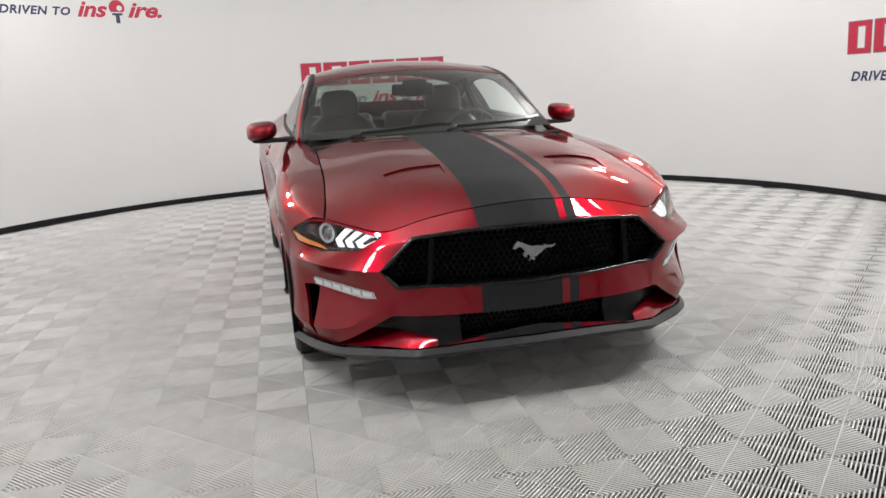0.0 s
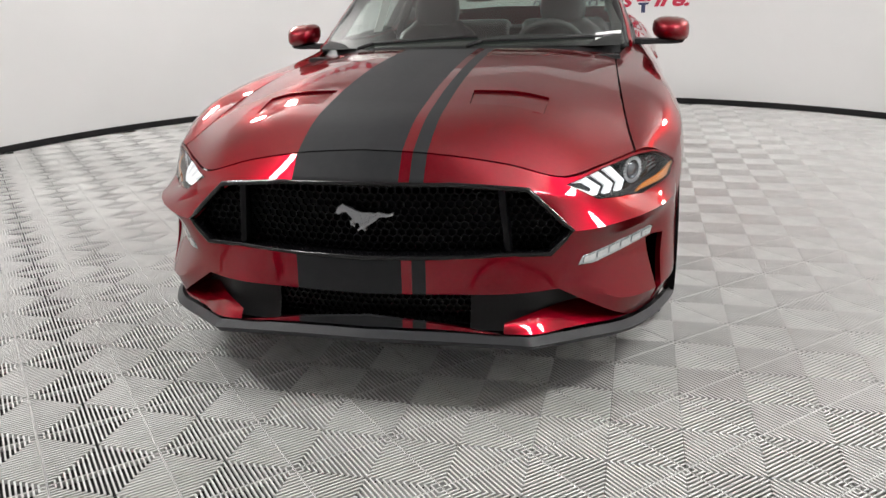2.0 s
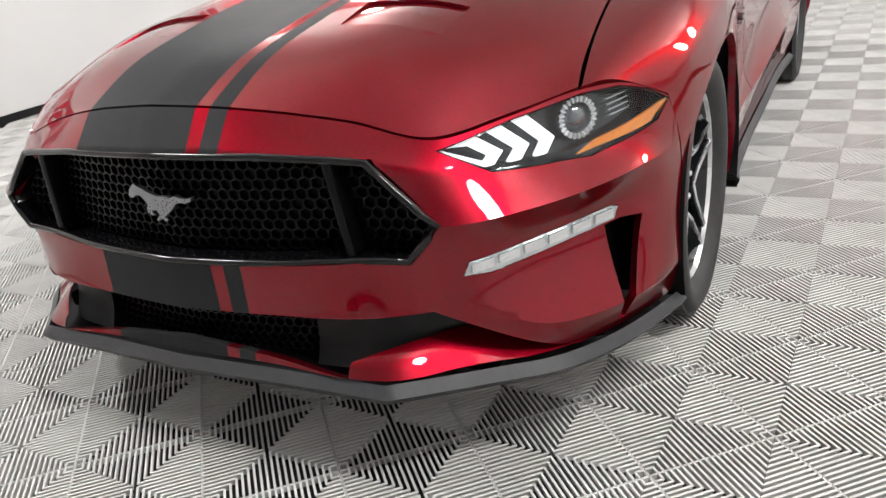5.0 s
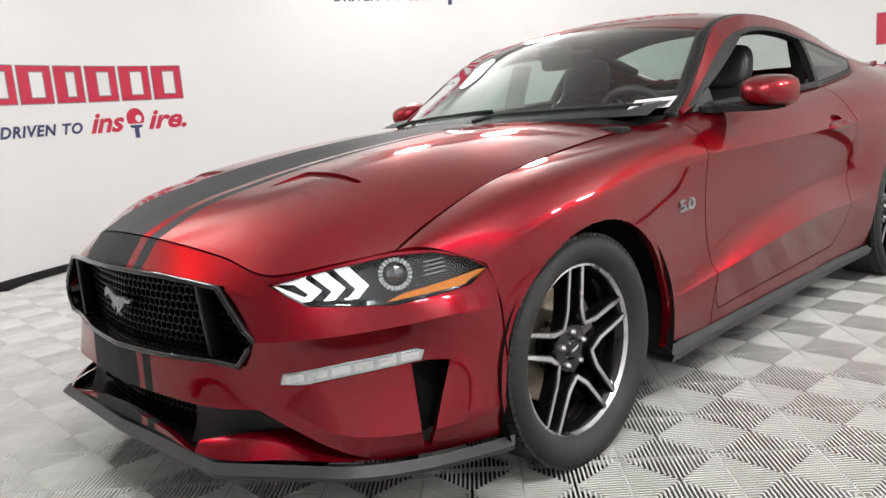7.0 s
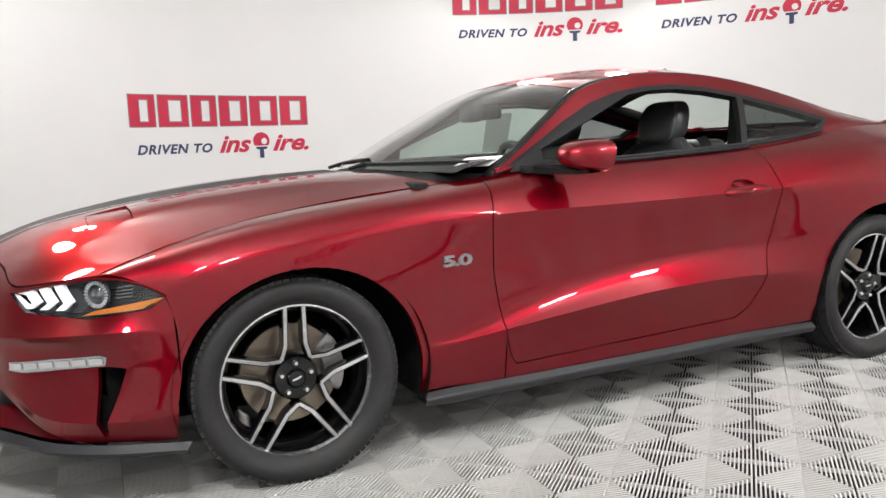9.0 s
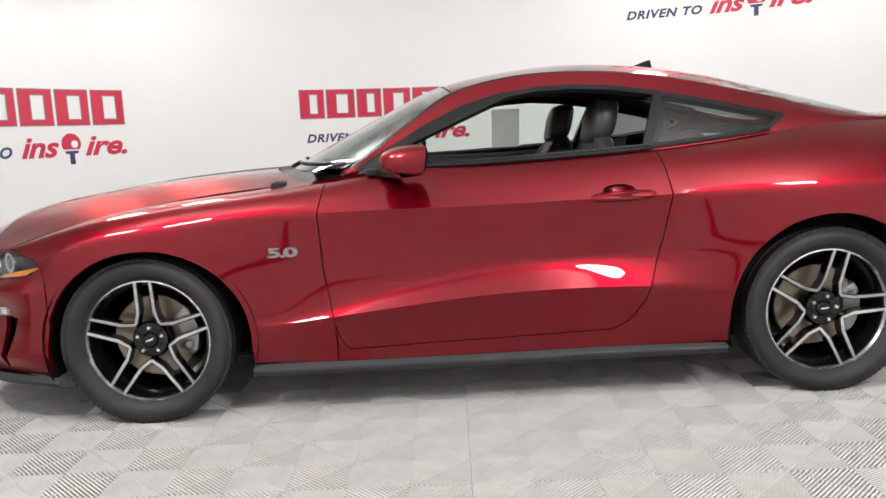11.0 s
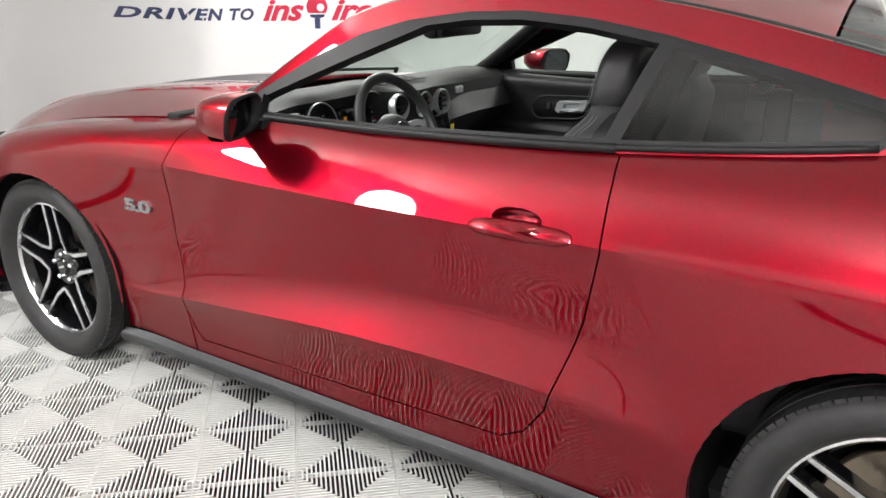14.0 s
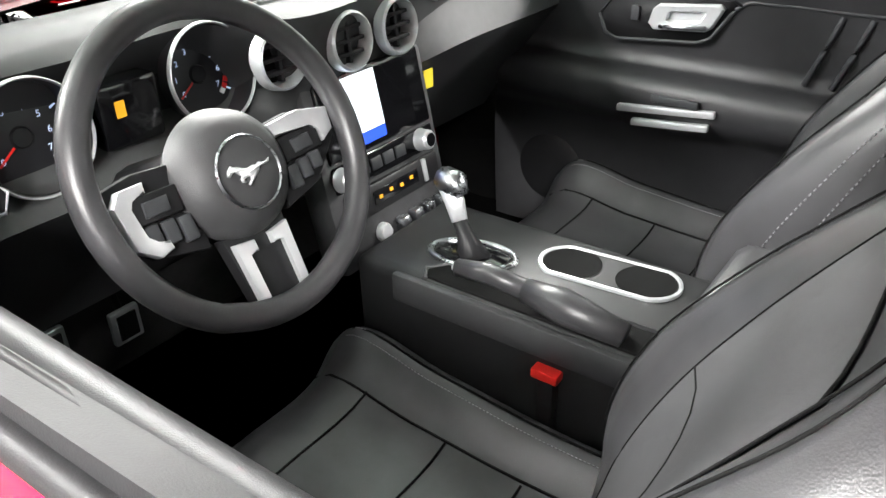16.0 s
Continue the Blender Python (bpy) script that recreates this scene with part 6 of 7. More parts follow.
tube(bm, [(1.222, 0.040, 0.702), (1.205, 0.046, 0.712), (1.178, 0.058, 0.708), (1.160, 0.062, 0.697)], [0.012, 0.022, 0.022, 0.010], 14)
part("shift_knob", bm, CHROME, console, "polished T-shaped shift knob")
def figure_eight(grow):
    pts = [(1.403 - (0.052 + grow) * math.cos(a), 0.082 - (0.046 + grow) * math.sin(a)) for a in np.linspace(-1.15, 1.15, 24)]
    return pts + [(1.512 + (0.052 + grow) * math.cos(a), 0.094 + (0.046 + grow) * math.sin(a)) for a in np.linspace(-1.15, 1.15, 24)]


bm = bmesh.new()
rings = [[bm.verts.new((x, y, z)) for x, y in figure_eight(g)] for g, z in ((0.005, 0.612), (0.0045, 0.6165), (0.0, 0.6175), (-0.0015, 0.6145))]
for p, q in zip(rings, rings[1:]):
    for i in range(len(p)):
        bm.faces.new((p[i], p[(i + 1) % len(p)], q[(i + 1) % len(p)], q[i]))
bmesh.ops.recalc_face_normals(bm, faces=bm.faces)
part("cup_ring", bm, SILVERTRIM, console, "bright figure-eight cup holder ring")
bm = bmesh.new()
bm.faces.new([bm.verts.new((x, y, 0.6135)) for x, y in figure_eight(-0.0015)])
part("cup_tray", bm, CONSOLE, console, smooth=False)
# flat near-black discs stand in for the shade inside the cup wells
for x, y in ((1.400, 0.082), (1.515, 0.094)):
    bm = bmesh.new()
    lathe(bm, [(0.0001, 0.0), (0.042, 0.0), (0.0455, 0.0005)], Matrix.Translation((x, y, 0.6142)), 28)
    part("cup_shade_disc", bm, DARK, console, "flat dark disc for the shade in a cup well")
# raised near-black slab, its colour stands for the shaded parking brake trough
bm = bmesh.new()
prism(bm, [(1.235, -0.074), (1.225, -0.055), (1.245, -0.026), (1.60, -0.018), (1.64, -0.03), (1.64, -0.074)], 0.606, 0.6135, bevel=0.001)
part("brake_shade_slab", bm, DARK, console, "dark slab for the shade in the parking brake recess")
bm = bmesh.new()
tube(bm, [(x, y, 0.6125) for x, y in ((1.235, -0.078), (1.220, -0.055), (1.245, -0.022), (1.42, -0.019), (1.60, -0.014))], 0.004, 8)
part("tray_lip", bm, VINYL, console)
bm = bmesh.new()
box(bm, (1.18, -0.094, 0.560), (1.72, -0.078, 0.610), 0.006)
part("console_rail", bm, VINYL, console)
bm = bmesh.new()
tube(bm, [(1.285, -0.062, 0.640), (1.34, -0.062, 0.648), (1.40, -0.062, 0.642)], [0.013, 0.016, 0.015], 12)
tube(bm, [(1.40, -0.062, 0.642), (1.46, -0.060, 0.635), (1.55, -0.058, 0.622)], [0.018, 0.026, 0.018], 12)
part("parking_brake", bm, LEATHER, console, "black leather parking brake lever")
bm = bmesh.new()
tube(bm, [(1.286, -0.062, 0.640), (1.278, -0.062, 0.640)], 0.007, 10)
part("brake_button", bm, SILVERTRIM, console)
bm = bmesh.new()
box(bm, (1.62, -0.07, 0.60), (1.85, 0.16, 0.70), 0.03, segments=3)
part("armrest", bm, LEATHER, console, "black leather centre armrest")


# ---- seats
def seat(y, dx, inner, recline):
    """A front seat at y, moved by dx; inner is the side of its buckle; recline is the run of its back."""
    W = 0.25
    cols = [-W, -W * 0.80, -W * 0.55, 0, W * 0.55, W * 0.80, W]

    def cushion(lift, x, zbase):
        return [(x + dx, y + c, zbase + l + lift) for c, l in zip(cols, (0.0, 0.055, 0.012, 0.0, 0.012, 0.055, 0.0))]

    def edge(x, z):
        return [(x + dx, y + c, z) for c in cols]

    bm = bmesh.new()
    rows = [edge(1.125, 0.36), [(p[0], p[1], p[2] - 0.025) for p in cushion(0, 1.115, 0.455)], cushion(0, 1.15, 0.480), cushion(0, 1.32, 0.470), cushion(0, 1.50, 0.455), cushion(0, 1.62, 0.455)]
    sheet(bm, surface(rows, 5, 6), 1)
    base = tagged(part("front_seat", bm, LEATHER, car), "black leather front seat with grey stitching")
    for k in (-1, 1):
        bm = bmesh.new()
        rows = [[(x + dx, y + k * W, z) for x, z in ((1.12, 0.44), (1.3, 0.475), (1.5, 0.46), (1.62, 0.46))], [(x + dx, y + k * (W + 0.012), 0.40) for x in (1.13, 1.3, 1.5, 1.62)],
                [(x + dx, y + k * W, 0.27) for x in (1.16, 1.3, 1.5, 1.62)]]
        sheet(bm, surface(rows, 4, 4), 1)
        part("cushion_side", bm, LEATHER, base)
    # back
    def back(h, w, bol):
        t = (h - 0.46) / 0.56
        x = 1.60 + recline * t - 0.02 * math.sin(math.pi * min(max(t, 0), 1))
        return [(x + dx - b, y + c * w, h) for c, b in zip(cols, (-0.03, bol, bol * 0.35, 0.0, bol * 0.35, bol, -0.03))]

    def loop(h, w, bol, deep):
        front = back(h, w, bol)
        xb = front[3][0] + deep
        rear = [(xb - 0.03, y + 0.235 * w, h), (xb, y + 0.16 * w, h), (xb + 0.012, y, h), (xb, y - 0.16 * w, h), (xb - 0.03, y - 0.235 * w, h)]
        return front + rear + front[:1]

    rows = [loop(0.42, 0.90, 0.015, 0.24), loop(0.50, 0.96, 0.03, 0.24), loop(0.58, 1.0, 0.065, 0.23), loop(0.70, 1.04, 0.080, 0.21), loop(0.82, 1.03, 0.060, 0.18), loop(0.92, 0.98, 0.032, 0.15), loop(0.99, 0.86, 0.014, 0.12), loop(1.025, 0.66, 0.008, 0.09)]
    last = np.array(rows[-1])
    mid = last.mean(0)
    for f, dz in ((0.86, 0.022), (0.5, 0.032), (0.04, 0.034)):
        rows.append([tuple(mid + (p - mid) * f + np.array((0, 0, dz))) for p in last])
    bm = bmesh.new()
    skin = surface(rows, 4, 6)
    sheet(bm, skin, 1)
    bmesh.ops.remove_doubles(bm, verts=bm.verts, dist=1e-4)
    bmesh.ops.recalc_face_normals(bm, faces=bm.faces)
    shell = part("backrest", bm, LEATHER, base, angle=80)
    # release button, latch and sewn tag on the outer side
    flank = tree_of(shell)

    def side(x, z, lift=0.0):
        h = flank.ray_cast(Vector((x, y - inner * 0.6, z)), Vector((0, inner, 0)))
        p = h[0] if h[0] else Vector((x, y - inner * 0.23, z))
        n = h[1] if h[0] else Vector((0, -inner, 0))
        n = n if n.y * inner < 0 else -n
        return Matrix.Translation(p + n * lift) @ n.to_track_quat("Z", "Y").to_matrix().to_4x4()

    rise = recline - 0.275
    m = side(1.872 + dx + rise, 0.940)
    bm = bmesh.new()
    prism(bm, [(-0.013, -0.016), (0.013, -0.016), (0.016, 0.0), (0.012, 0.016), (-0.012, 0.016), (-0.016, 0.0)], -0.008, 0.0008, m, bevel=0.0005)
    part("release_bezel", bm, LEATHER, base)
    bm = bmesh.new()
    lathe(bm, [(0.0001, 0.008), (0.005, 0.0075), (0.0085, 0.004), (0.009, 0.0)], m @ Matrix.Translation((0, 0, 0.002)), 20)
    part("release_button", bm, CHROME, base, "round chrome seat release button")
    m = side(1.897 + dx + rise, 0.928)
    bm = bmesh.new()
    box(bm, (-0.008, -0.014, -0.004), (0.008, 0.014, 0.004), 0.002, m)
    box(bm, (-0.005, -0.010, 0.003), (0.005, 0.010, 0.007), 0.002, m)
    part("release_lever", bm, BLACK, base, "dark release lever in its bezel")
    m = side(1.812 + dx + rise, 0.912)
    bm = bmesh.new()
    box(bm, (-0.004, -0.011, -0.001), (0.004, 0.011, 0.002), 0.001, m @ Matrix.Rotation(radians(-60), 4, "Z"))
    part("sewn_tag", bm, SATIN, base, "small plain grey tag in the seam")
    # seams and stitching, laid on the leather
    top = tree_of(base)

    def down(x, yy):
        h = top.ray_cast(Vector((x + dx, yy, 0.8)), Vector((0, 0, -1)))
        return tuple((h[0] if h[0] else Vector((x + dx, yy, 0.5))) + Vector((0, 0, 0.0006)))

    for k in (-1, 1):
        bm = bmesh.new()
        tube(bm, [down(1.14 + 0.46 * t, y + k * W * (0.52 + 0.05 * t)) for t in np.linspace(0, 1, 14)], 0.0022, 5)
        part("seam", bm, DARK, base)
        bm = bmesh.new()
        tube(bm, [down(1.16 + 0.44 * t, y + k * W * 0.80) for t in np.linspace(0, 1, 14)], 0.0020, 5)
        part("seam", bm, DARK, base)
    for x in (1.24, 1.38, 1.50):
        bm = bmesh.new()
        tube(bm, [down(x, y + W * f) for f in np.linspace(-0.54, 0.54, 9)], 0.0020, 5)
        part("seam", bm, DARK, base)
    for k in (-1, 1):
        for off in (0.74, 0.80):
            bm = bmesh.new()
            line = [down(1.16 + 0.44 * t, y + k * W * off) for t in np.linspace(0, 1, 150)]
            for i in range(0, 148, 2):
                tube(bm, [line[i], line[i + 1]], 0.0009, 4)
            part("stitching", bm, STITCH, base, "grey stitching")
        for c in ((0, 1) if k < 0 else (24, 23)):
            bm = bmesh.new()
            ring = [skin[r].mean(0) for r in range(8, 44)]
            line = hermite([tuple(skin[r][c] + (skin[r][c] - m) / np.linalg.norm(skin[r][c] - m) * 0.0012) for r, m in zip(range(8, 44), ring)], 5)
            for i in range(0, len(line) - 1, 2):
                tube(bm, [tuple(line[i]), tuple(line[i + 1])], 0.0011, 4)
            part("stitching", bm, STITCH, base, "grey stitching")
    # perforated insert in the back, with its seams
    lifted = skin + np.array((-0.0025, 0.0, 0.001))
    bm = bmesh.new()
    sheet(bm, [[tuple(p) for p in r[8:17]] for r in lifted[6:34]], 1)
    part("insert", bm, PERF, base, "perforated leather insert")
    for line in ([r[8] for r in lifted[6:40]], [r[16] for r in lifted[6:40]], list(lifted[33][8:17]), list(lifted[20][8:17]), [r[4] for r in lifted[8:40]], [r[20] for r in lifted[8:40]]):
        bm = bmesh.new()
        tube(bm, [tuple(p) for p in line], 0.0013, 5)
        part("seam", bm, DARK, base)
    # head restraint
    bm = bmesh.new()
    n, m = 24, 12
    grid = []
    for i in range(m + 1):
        v = -math.pi / 2 + math.pi * i / m
        row = []
        for j in range(n):
            u = 2 * math.pi * j / n
            sgn = lambda q, e: math.copysign(abs(q) ** e, q)
            row.append(bm.verts.new((1.928 + dx + rise + 0.062 * sgn(math.cos(v), 0.45) * sgn(math.cos(u), 0.55) + 0.03 * math.sin(v), y + 0.132 * sgn(math.cos(v), 0.42) * sgn(math.sin(u), 0.55) * (1 - 0.07 * math.sin(v)),
                                     1.122 + 0.098 * sgn(math.sin(v), 0.75))))
        grid.append(row)
    for i in range(m):
        for j in range(n):
            bm.faces.new((grid[i][j], grid[i][(j + 1) % n], grid[i + 1][(j + 1) % n], grid[i + 1][j]))
    bmesh.ops.remove_doubles(bm, verts=bm.verts, dist=1e-4)
    bmesh.ops.recalc_face_normals(bm, faces=bm.faces)
    part("headrest", bm, LEATHER, base, "black leather headrest", angle=80)
    for k in (-1, 1):
        for off in (0.0, 0.006):
            bm = bmesh.new()
            arc = [(1.880 + off + dx + rise + 0.03 * math.sin(v), y + k * (0.1275 - 0.009 * math.sin(v)) * abs(math.cos(v)) ** 0.42, 1.122 + 0.0985 * math.copysign(abs(math.sin(v)) ** 0.75, v)) for v in np.linspace(-1.25, 1.25, 120)]
            for i in range(0, 119, 2):
                tube(bm, [arc[i], arc[i + 1]], 0.0008, 4)
            part("stitching", bm, STITCH, base, "grey stitching")
    for k in (-0.055, 0.055):
        bm = bmesh.new()
        tube(bm, [(1.885 + dx + rise, y + k, 0.96), (1.925 + dx + rise, y + k, 1.04)], 0.007, 8)
        part("headrest_post", bm, CHROME, base)
    bm = bmesh.new()
    box(bm, (1.445 + dx * 0.2, y + inner * 0.263, 0.40), (1.472 + dx * 0.2, y + inner * 0.290, 0.535), 0.004)
    bk = part("belt_buckle", bm, BLACK, base)
    bm = bmesh.new()
    box(bm, (1.436 + dx * 0.2, y + inner * 0.261, 0.532), (1.478 + dx * 0.2, y + inner * 0.292, 0.548), 0.003)
    part("buckle_button", bm, RED, base, "red buckle button")


seat(-0.365, 0.0, 1, 0.275)
seat(0.385, -0.015, -1, 0.235)

# driver's belt webbing by the pillar
bm = bmesh.new()
run = hermite([(1.955, -0.545, 1.045), (1.935, -0.600, 1.005), (1.915, -0.632, 0.92), (1.905, -0.645, 0.75), (1.90, -0.65, 0.45)], 5)
g = [[(p[0] + w, p[1] - 0.35 * w, p[2] + 0.25 * w) for p in run] for w in (0.0, 0.046)]
sheet(bm, g)
tagged(part("seat_belt", bm, BLACK, car), "black seat belt webbing")


# ---- doors inside
def door_card(s):
    a = [(x, s * 0.735, 0.966 + 0.02 * (x > 1.8)) for x in (0.86, 1.2, 1.6, 2.0)]
    b = [(x, s * 0.712, 0.970 + 0.02 * (x > 1.8)) for x in (0.86, 1.2, 1.6, 2.0)]
    c = [(x, s * 0.692, 0.952 + 0.01 * (x > 1.8)) for x in (0.86, 1.2, 1.6, 2.0)]
    d = [(x, s * 0.700, 0.88) for x in (0.86, 1.2, 1.6, 2.0)]
    e = [(x, s * 0.715, 0.74) for x in (0.86, 1.2, 1.6, 2.0)]
    f = [(x, s * 0.655, 0.715) for x in (0.90, 1.2, 1.6, 2.0)]
    g = [(x, s * 0.650, 0.66) for x in (0.90, 1.2, 1.6, 2.0)]
    h = [(x, s * 0.705, 0.60) for x in (0.86, 1.2, 1.6, 2.0)]
    k = [(x, s * 0.715, 0.28) for x in (0.86, 1.2, 1.6, 2.0)]
    bm = bmesh.new()
    sheet(bm, surface([a, b, c, d, e, f, g, h, k], 6, 4, row_breaks=(4,)), 1)
    card = part("door_card", bm, DOORVINYL, car, "dark soft door panel with silver handle")
    bm = bmesh.new()
    rim = [(1.125, 0.835), (1.140, 0.800), (1.165, 0.789), (1.340, 0.803), (1.365, 0.815), (1.400, 0.868), (1.418, 0.884), (1.390, 0.899), (1.185, 0.888), (1.150, 0.875)]
    tube(bm, [(x, s * 0.698, z) for x, z in rim], 0.0045, 6, closed=True)
    part("handle_surround", bm, SATIN, card)
    bm = bmesh.new()
    prism(bm, rim, 0, 0.004, Matrix.Translation((0, s * 0.702, 0)) @ Matrix(((1, 0, 0, 0), (0, 0, -s, 0), (0, 1, 0, 0), (0, 0, 0, 1))))
    part("handle_bowl", bm, BLACK, card, "dark handle bezel")
    bm = bmesh.new()
    outer = [(1.236, 0.832), (1.248, 0.820), (1.355, 0.828), (1.368, 0.836), (1.388, 0.876), (1.380, 0.884), (1.256, 0.872), (1.244, 0.862)]
    inner = [(1.272, 0.842), (1.278, 0.838), (1.338, 0.842), (1.346, 0.847), (1.354, 0.864), (1.348, 0.868), (1.284, 0.862), (1.276, 0.857)]
    loops = [[bm.verts.new((x, s * yy, z)) for x, z in ring] for ring, yy in ((outer, 0.697), (outer, 0.690), (shrink(outer, 0.004), 0.686), (inner, 0.687), (shrink(inner, 0.004), 0.697))]
    for p, q in zip(loops, loops[1:]):
        for i in range(8):
            bm.faces.new((p[i], p[(i + 1) % 8], q[(i + 1) % 8], q[i]))
    bm.faces.new(loops[-1])
    bmesh.ops.recalc_face_normals(bm, faces=bm.faces)
    lever = part("inner_handle", bm, SILVERTRIM, card, "satin silver inner door handle")
    bm = bmesh.new()
    tube(bm, [(1.262, s * 0.684, 0.829), (1.31, s * 0.683, 0.832), (1.358, s * 0.684, 0.837)], 0.0045, 8)
    part("lever_bar", bm, CHROME, lever, "bright pull lever")
    bm = bmesh.new()
    box(bm, (1.195, s * 0.692, 0.832), (1.213, s * 0.699, 0.862), 0.002)
    part("lock_switch", bm, SATIN, card)
    for z0, x0, x1 in ((0.652, 1.205, 1.415), (0.626, 1.24, 1.405)):
        bm = bmesh.new()
        vs = box(bm, (x0, s * 0.638, z0), (x1, s * 0.654, z0 + 0.016), 0.004)
        for v in vs:
            v.co.z += (v.co.x - x0) * 0.10
        part("pull_bar", bm, SILVERTRIM, card, "bright silver pull bar")
    bm = bmesh.new()
    box(bm, (1.28, s * 0.636, 0.686), (1.38, s * 0.646, 0.702), 0.003)
    part("window_switch", bm, SATIN, card)
    bm = bmesh.new()
    line = hermite([(x, s * 0.7, z) for x, z in ((1.405, 0.875), (1.425, 0.889), (1.48, 0.893), (1.62, 0.893), (1.78, 0.895))], 5)
    tube(bm, [tuple(p) for p in line], 0.005, 6)
    for x in (1.552, 1.602):
        line = hermite([(x, s * 0.708, 0.750), (x + 0.025, s * 0.703, 0.82), (x + 0.045, s * 0.700, 0.885)], 5)
        tube(bm, [tuple(p) for p in line], 0.006, 6)
    part("panel_moulding", bm, SATIN, card)
    bm = bmesh.new()
    lathe(bm, [(0.0001, 0.004), (0.075, 0.004), (0.085, 0.0)], Matrix.Translation((1.02, s * 0.705, 0.45)) @ Matrix.Rotation(radians(90 * s), 4, "X"), 28)
    part("speaker", bm, BLACK, card)
    # outer waist moulding and the slot for the glass
    bm = bmesh.new()
    n0 = hermite(BELT, 6)
    pts = [p for p in n0 if 0.86 < p[0] < 2.07]
    for off, r0, dz in ((-0.004, 0.011, 0.010), (-0.030, 0.009, 0.012)):
        tube(bm, [(p[0], s * (p[1] + off), p[2] + dz) for p in pts], r0, 8)
    part("waist_seal", bm, BLACK, card, "black rubber waist seals along the window slot")
    bm = bmesh.new()
    tube(bm, [(p[0], s * (p[1] - 0.004), p[2] + 0.012) for p in n0 if 2.0 < p[0] < 2.55], 0.008, 8)
    part("quarter_seal", bm, BLACK, car, "black rubber seal under the quarter glass")


door_card(1)
door_card(-1)

# inner mirror and sensor pod, pedals
bm = bmesh.new()
box(bm, (1.075, -0.075, 1.155), (1.135, 0.075, 1.262), 0.02, pose(0, 0, 0))
part("sensor_pod", bm, BLACK, car, "black sensor housing at the windscreen top")
bm = bmesh.new()
box(bm, (1.17, -0.13, 1.165), (1.20, 0.13, 1.235), 0.015)
tube(bm, [(1.18, 0, 1.20), (1.14, 0, 1.25)], 0.010, 8)
part("rear_view_mirror", bm, BLACK, car, "black interior mirror")
for y, z in ((-0.26, 0.42), (-0.40, 0.45)):
    bm = bmesh.new()
    box(bm, (0.66, y - 0.03, z - 0.05), (0.675, y + 0.03, z + 0.02), 0.005)
    ped = part("pedal", bm, SILVERTRIM, car, "metal-faced pedal")
    bm = bmesh.new()
    box(bm, (0.6752, y - 0.02, z - 0.04), (0.678, y + 0.02, z + 0.012), 0.002)
    tube(bm, [(0.66, y, z), (0.60, y, z + 0.2)], 0.008, 6)
    part("pedal_pad", bm, BLACK, ped)


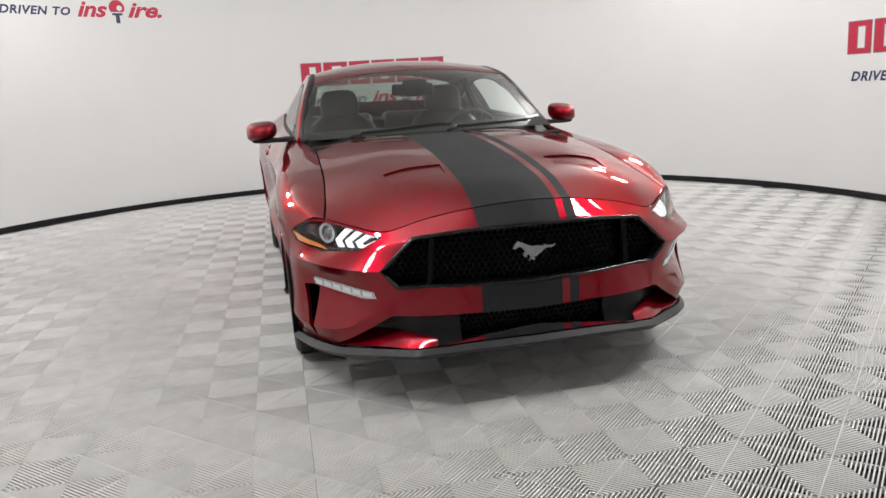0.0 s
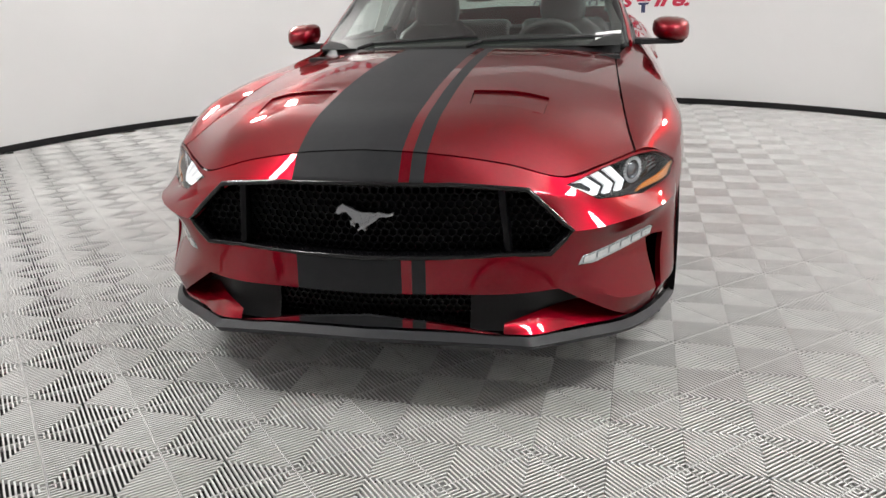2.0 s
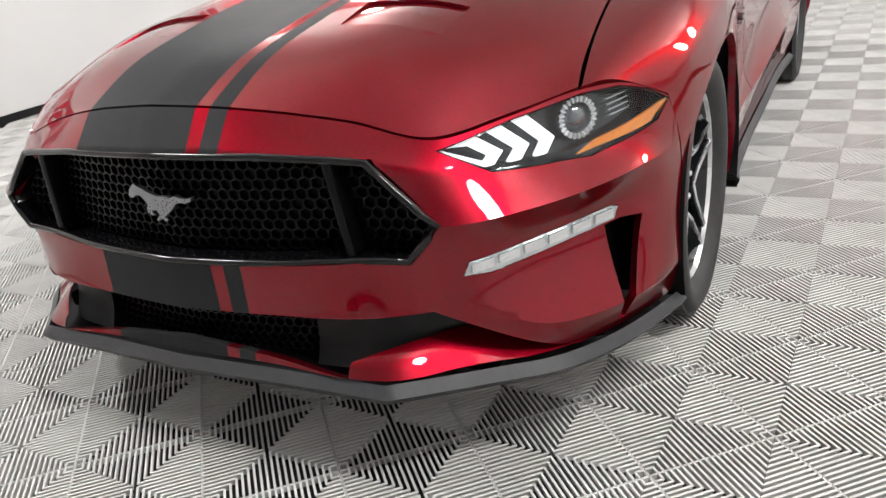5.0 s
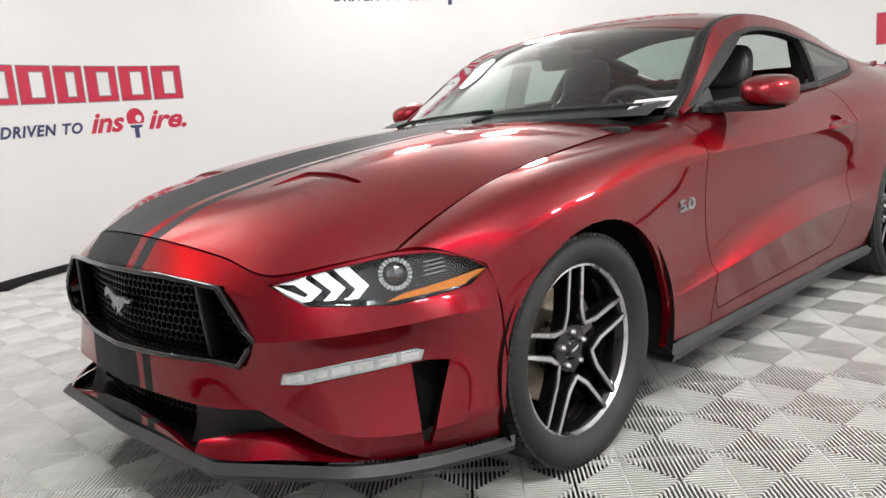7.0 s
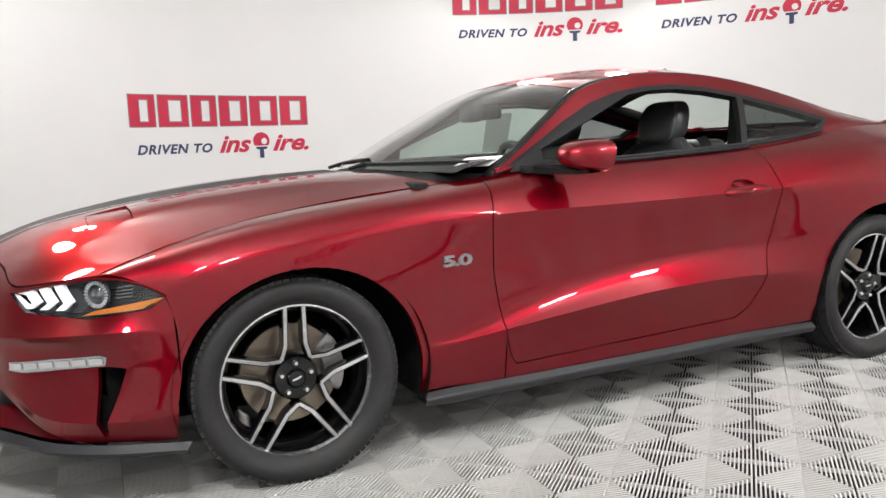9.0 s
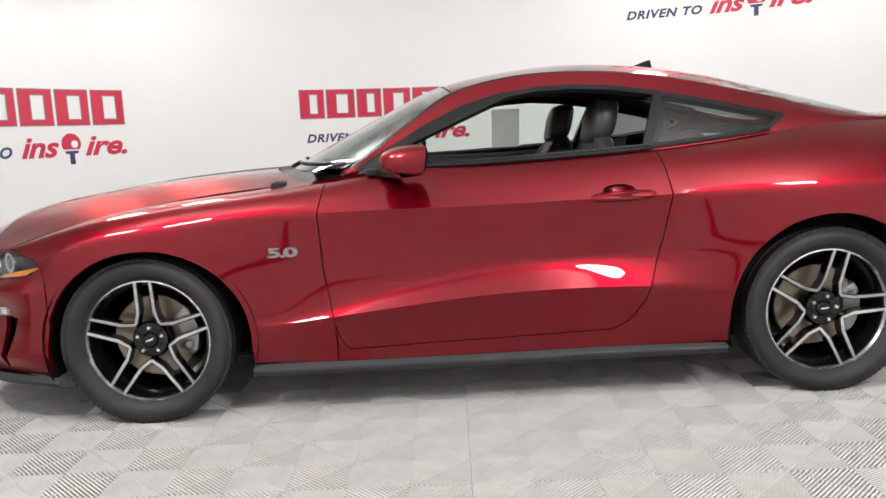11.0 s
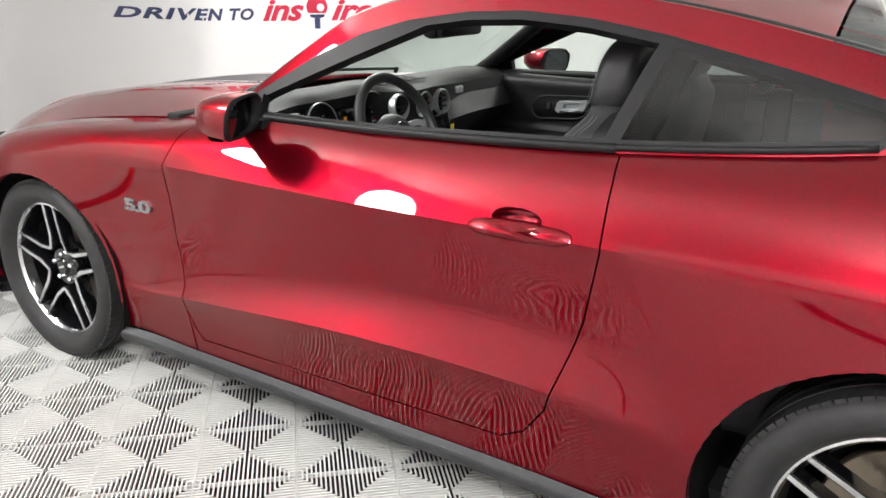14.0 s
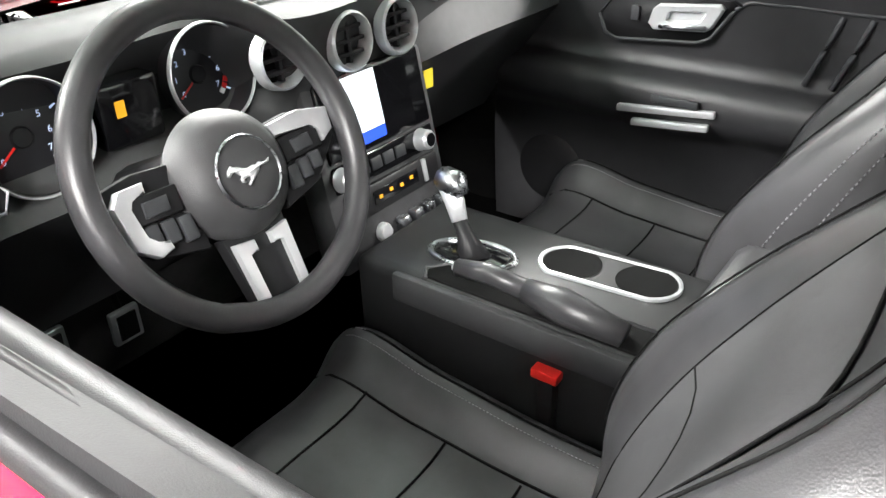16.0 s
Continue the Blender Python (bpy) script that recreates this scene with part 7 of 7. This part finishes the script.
# ---------------------------------------------------------------- wall signs
def sign(a0, z, navy_word="DRIVEN TO", lift=0.002):
    """A printed wall sign about the angle a0, its upper letters' foot at z: six plain red frames over a slogan."""
    r0 = wall_radius(a0)
    W = 1.86

    def put(x, zz, d):
        return on_wall(a0 - math.degrees((x - W / 2) / r0), zz, lift + d)

    root = tagged(new("wall_sign"), "red and navy printed slogan sign on the white wall", "wall sign", "printed wall signs")
    root.location = on_wall(a0, 0)
    inv = Matrix.Translation(-root.location)

    def add(name, bm, mat, label=""):
        for v in bm.verts:
            v.co = inv @ v.co
        return part(name, bm, mat, root, label, smooth=False)

    def letters(bm, x0, x1, z0, z1, mat):
        """The printed letters of a word, each a part of its own."""
        left, groups = set(bm.verts), []
        while left:
            todo, isle = [left.pop()], set()
            while todo:
                v = todo.pop()
                isle.add(v)
                for e in v.link_edges:
                    w = e.other_vert(v)
                    if w in left:
                        left.remove(w)
                        todo.append(w)
            xs = [v.co.x - 0.35 * v.co.y for v in isle]
            mid = (min(xs) + max(xs)) / 2
            for g in groups:
                if g[0] < mid < g[1] or min(xs) < (g[0] + g[1]) / 2 < max(xs):
                    g[2].extend(isle)
                    break
            else:
                groups.append((min(xs), max(xs), list(isle)))
        lo, hi = [min(v.co[i] for v in bm.verts) for i in (0, 1)], [max(v.co[i] for v in bm.verts) for i in (0, 1)]
        for _, _, verts in groups:
            nb, made = bmesh.new(), {}
            for v in verts:
                u, w = (v.co.x - lo[0]) / (hi[0] - lo[0]), (v.co.y - lo[1]) / (hi[1] - lo[1])
                made[v] = nb.verts.new(put(x0 + (x1 - x0) * u, z0 + (z1 - z0) * w, 0.0))
            for f in {f for v in verts for f in v.link_faces}:
                nb.faces.new([made[v] for v in f.verts])
            add("letter", nb, mat)
        bm.free()

    def block(x0, x1, z0, z1, holes, mat, d, name):
        bm = bmesh.new()
        xs = sorted({x0, x1, *[h[0] for h in holes], *[h[1] for h in holes], *np.linspace(x0, x1, 5)})
        zs = sorted({z0, z1, *[h[2] for h in holes], *[h[3] for h in holes]})
        for xa, xb in zip(xs, xs[1:]):
            for za, zb in zip(zs, zs[1:]):
                xm, zm = (xa + xb) / 2, (za + zb) / 2
                if any(h[0] < xm < h[1] and h[2] < zm < h[3] for h in holes):
                    continue
                bm.faces.new([bm.verts.new(put(x, q, d)) for x, q in ((xa, za), (xb, za), (xb, zb), (xa, zb))])
        bmesh.ops.remove_doubles(bm, verts=bm.verts, dist=1e-5)
        add(name, bm, mat)

    h = 0.275
    x = 0.0
    for i, w in enumerate((0.27, 0.31, 0.27, 0.30, 0.30, 0.30)):
        a, b = x + 0.012, x + w - 0.012
        holes = [(a + 0.095, b - 0.06, z + 0.038, z + h - 0.038)]
        block(a - 0.007, b + 0.007, z - 0.007, z + h + 0.007, [(p + 0.008, q - 0.008, r + 0.008, t - 0.008) for p, q, r, t in holes], SIGNGREY, 0.0, "block_edge")
        block(a, b, z, z + h, holes, SIGNRED, 0.0015, "block")
        x += w + 0.012
    zt = z - 0.245
    bm = text_mesh(navy_word, 0.1, 0.0, shear=0.25, spacing=1.12, bold=0.0035)
    letters(bm, 0.06, 0.80, zt, zt + 0.088, SIGNNAVY)
    for body, x0, x1, z0, z1 in (("ins", 0.87, 1.20, zt - 0.01, zt + 0.150), ("ire.", 1.42, 1.80, zt - 0.01, zt + 0.150)):
        bm = text_mesh(body, 0.1, 0.0, shear=0.35, spacing=0.98, bold=0.003)
        letters(bm, x0, x1, z0, z1, SIGNRED)
    bm = bmesh.new()
    c = (1.305, zt + 0.095)
    bm.faces.new([bm.verts.new(put(c[0] + 0.085 * math.cos(t), c[1] + 0.082 * math.sin(t), 0.0)) for t in np.linspace(-0.6, math.pi + 0.6, 26)])
    add("paddle", bm, SIGNRED)
    bm = bmesh.new()
    bm.faces.new([bm.verts.new(put(c[0] + 0.028 + 0.030 * math.cos(t), c[1] - 0.005 + 0.030 * math.sin(t), 0.0015)) for t in np.linspace(0, 2 * math.pi, 20, endpoint=False)])
    add("ball", bm, PAPER)
    bm = bmesh.new()
    bm.faces.new([bm.verts.new(put(c[0] + dx, c[1] + dz, 0.0)) for dx, dz in ((-0.060, -0.058), (0.060, -0.058), (0.055, -0.078), (0.022, -0.084), (0.022, -0.165), (-0.022, -0.165), (-0.022, -0.084), (-0.055, -0.078))])
    add("paddle_grip", bm, SIGNNAVY)


for angle, foot in ((106, 1.29), (62, 2.39), (34.5, 2.39), (-9, 1.29), (-95, 1.29), (151.5, 1.29)):
    sign(angle, foot)
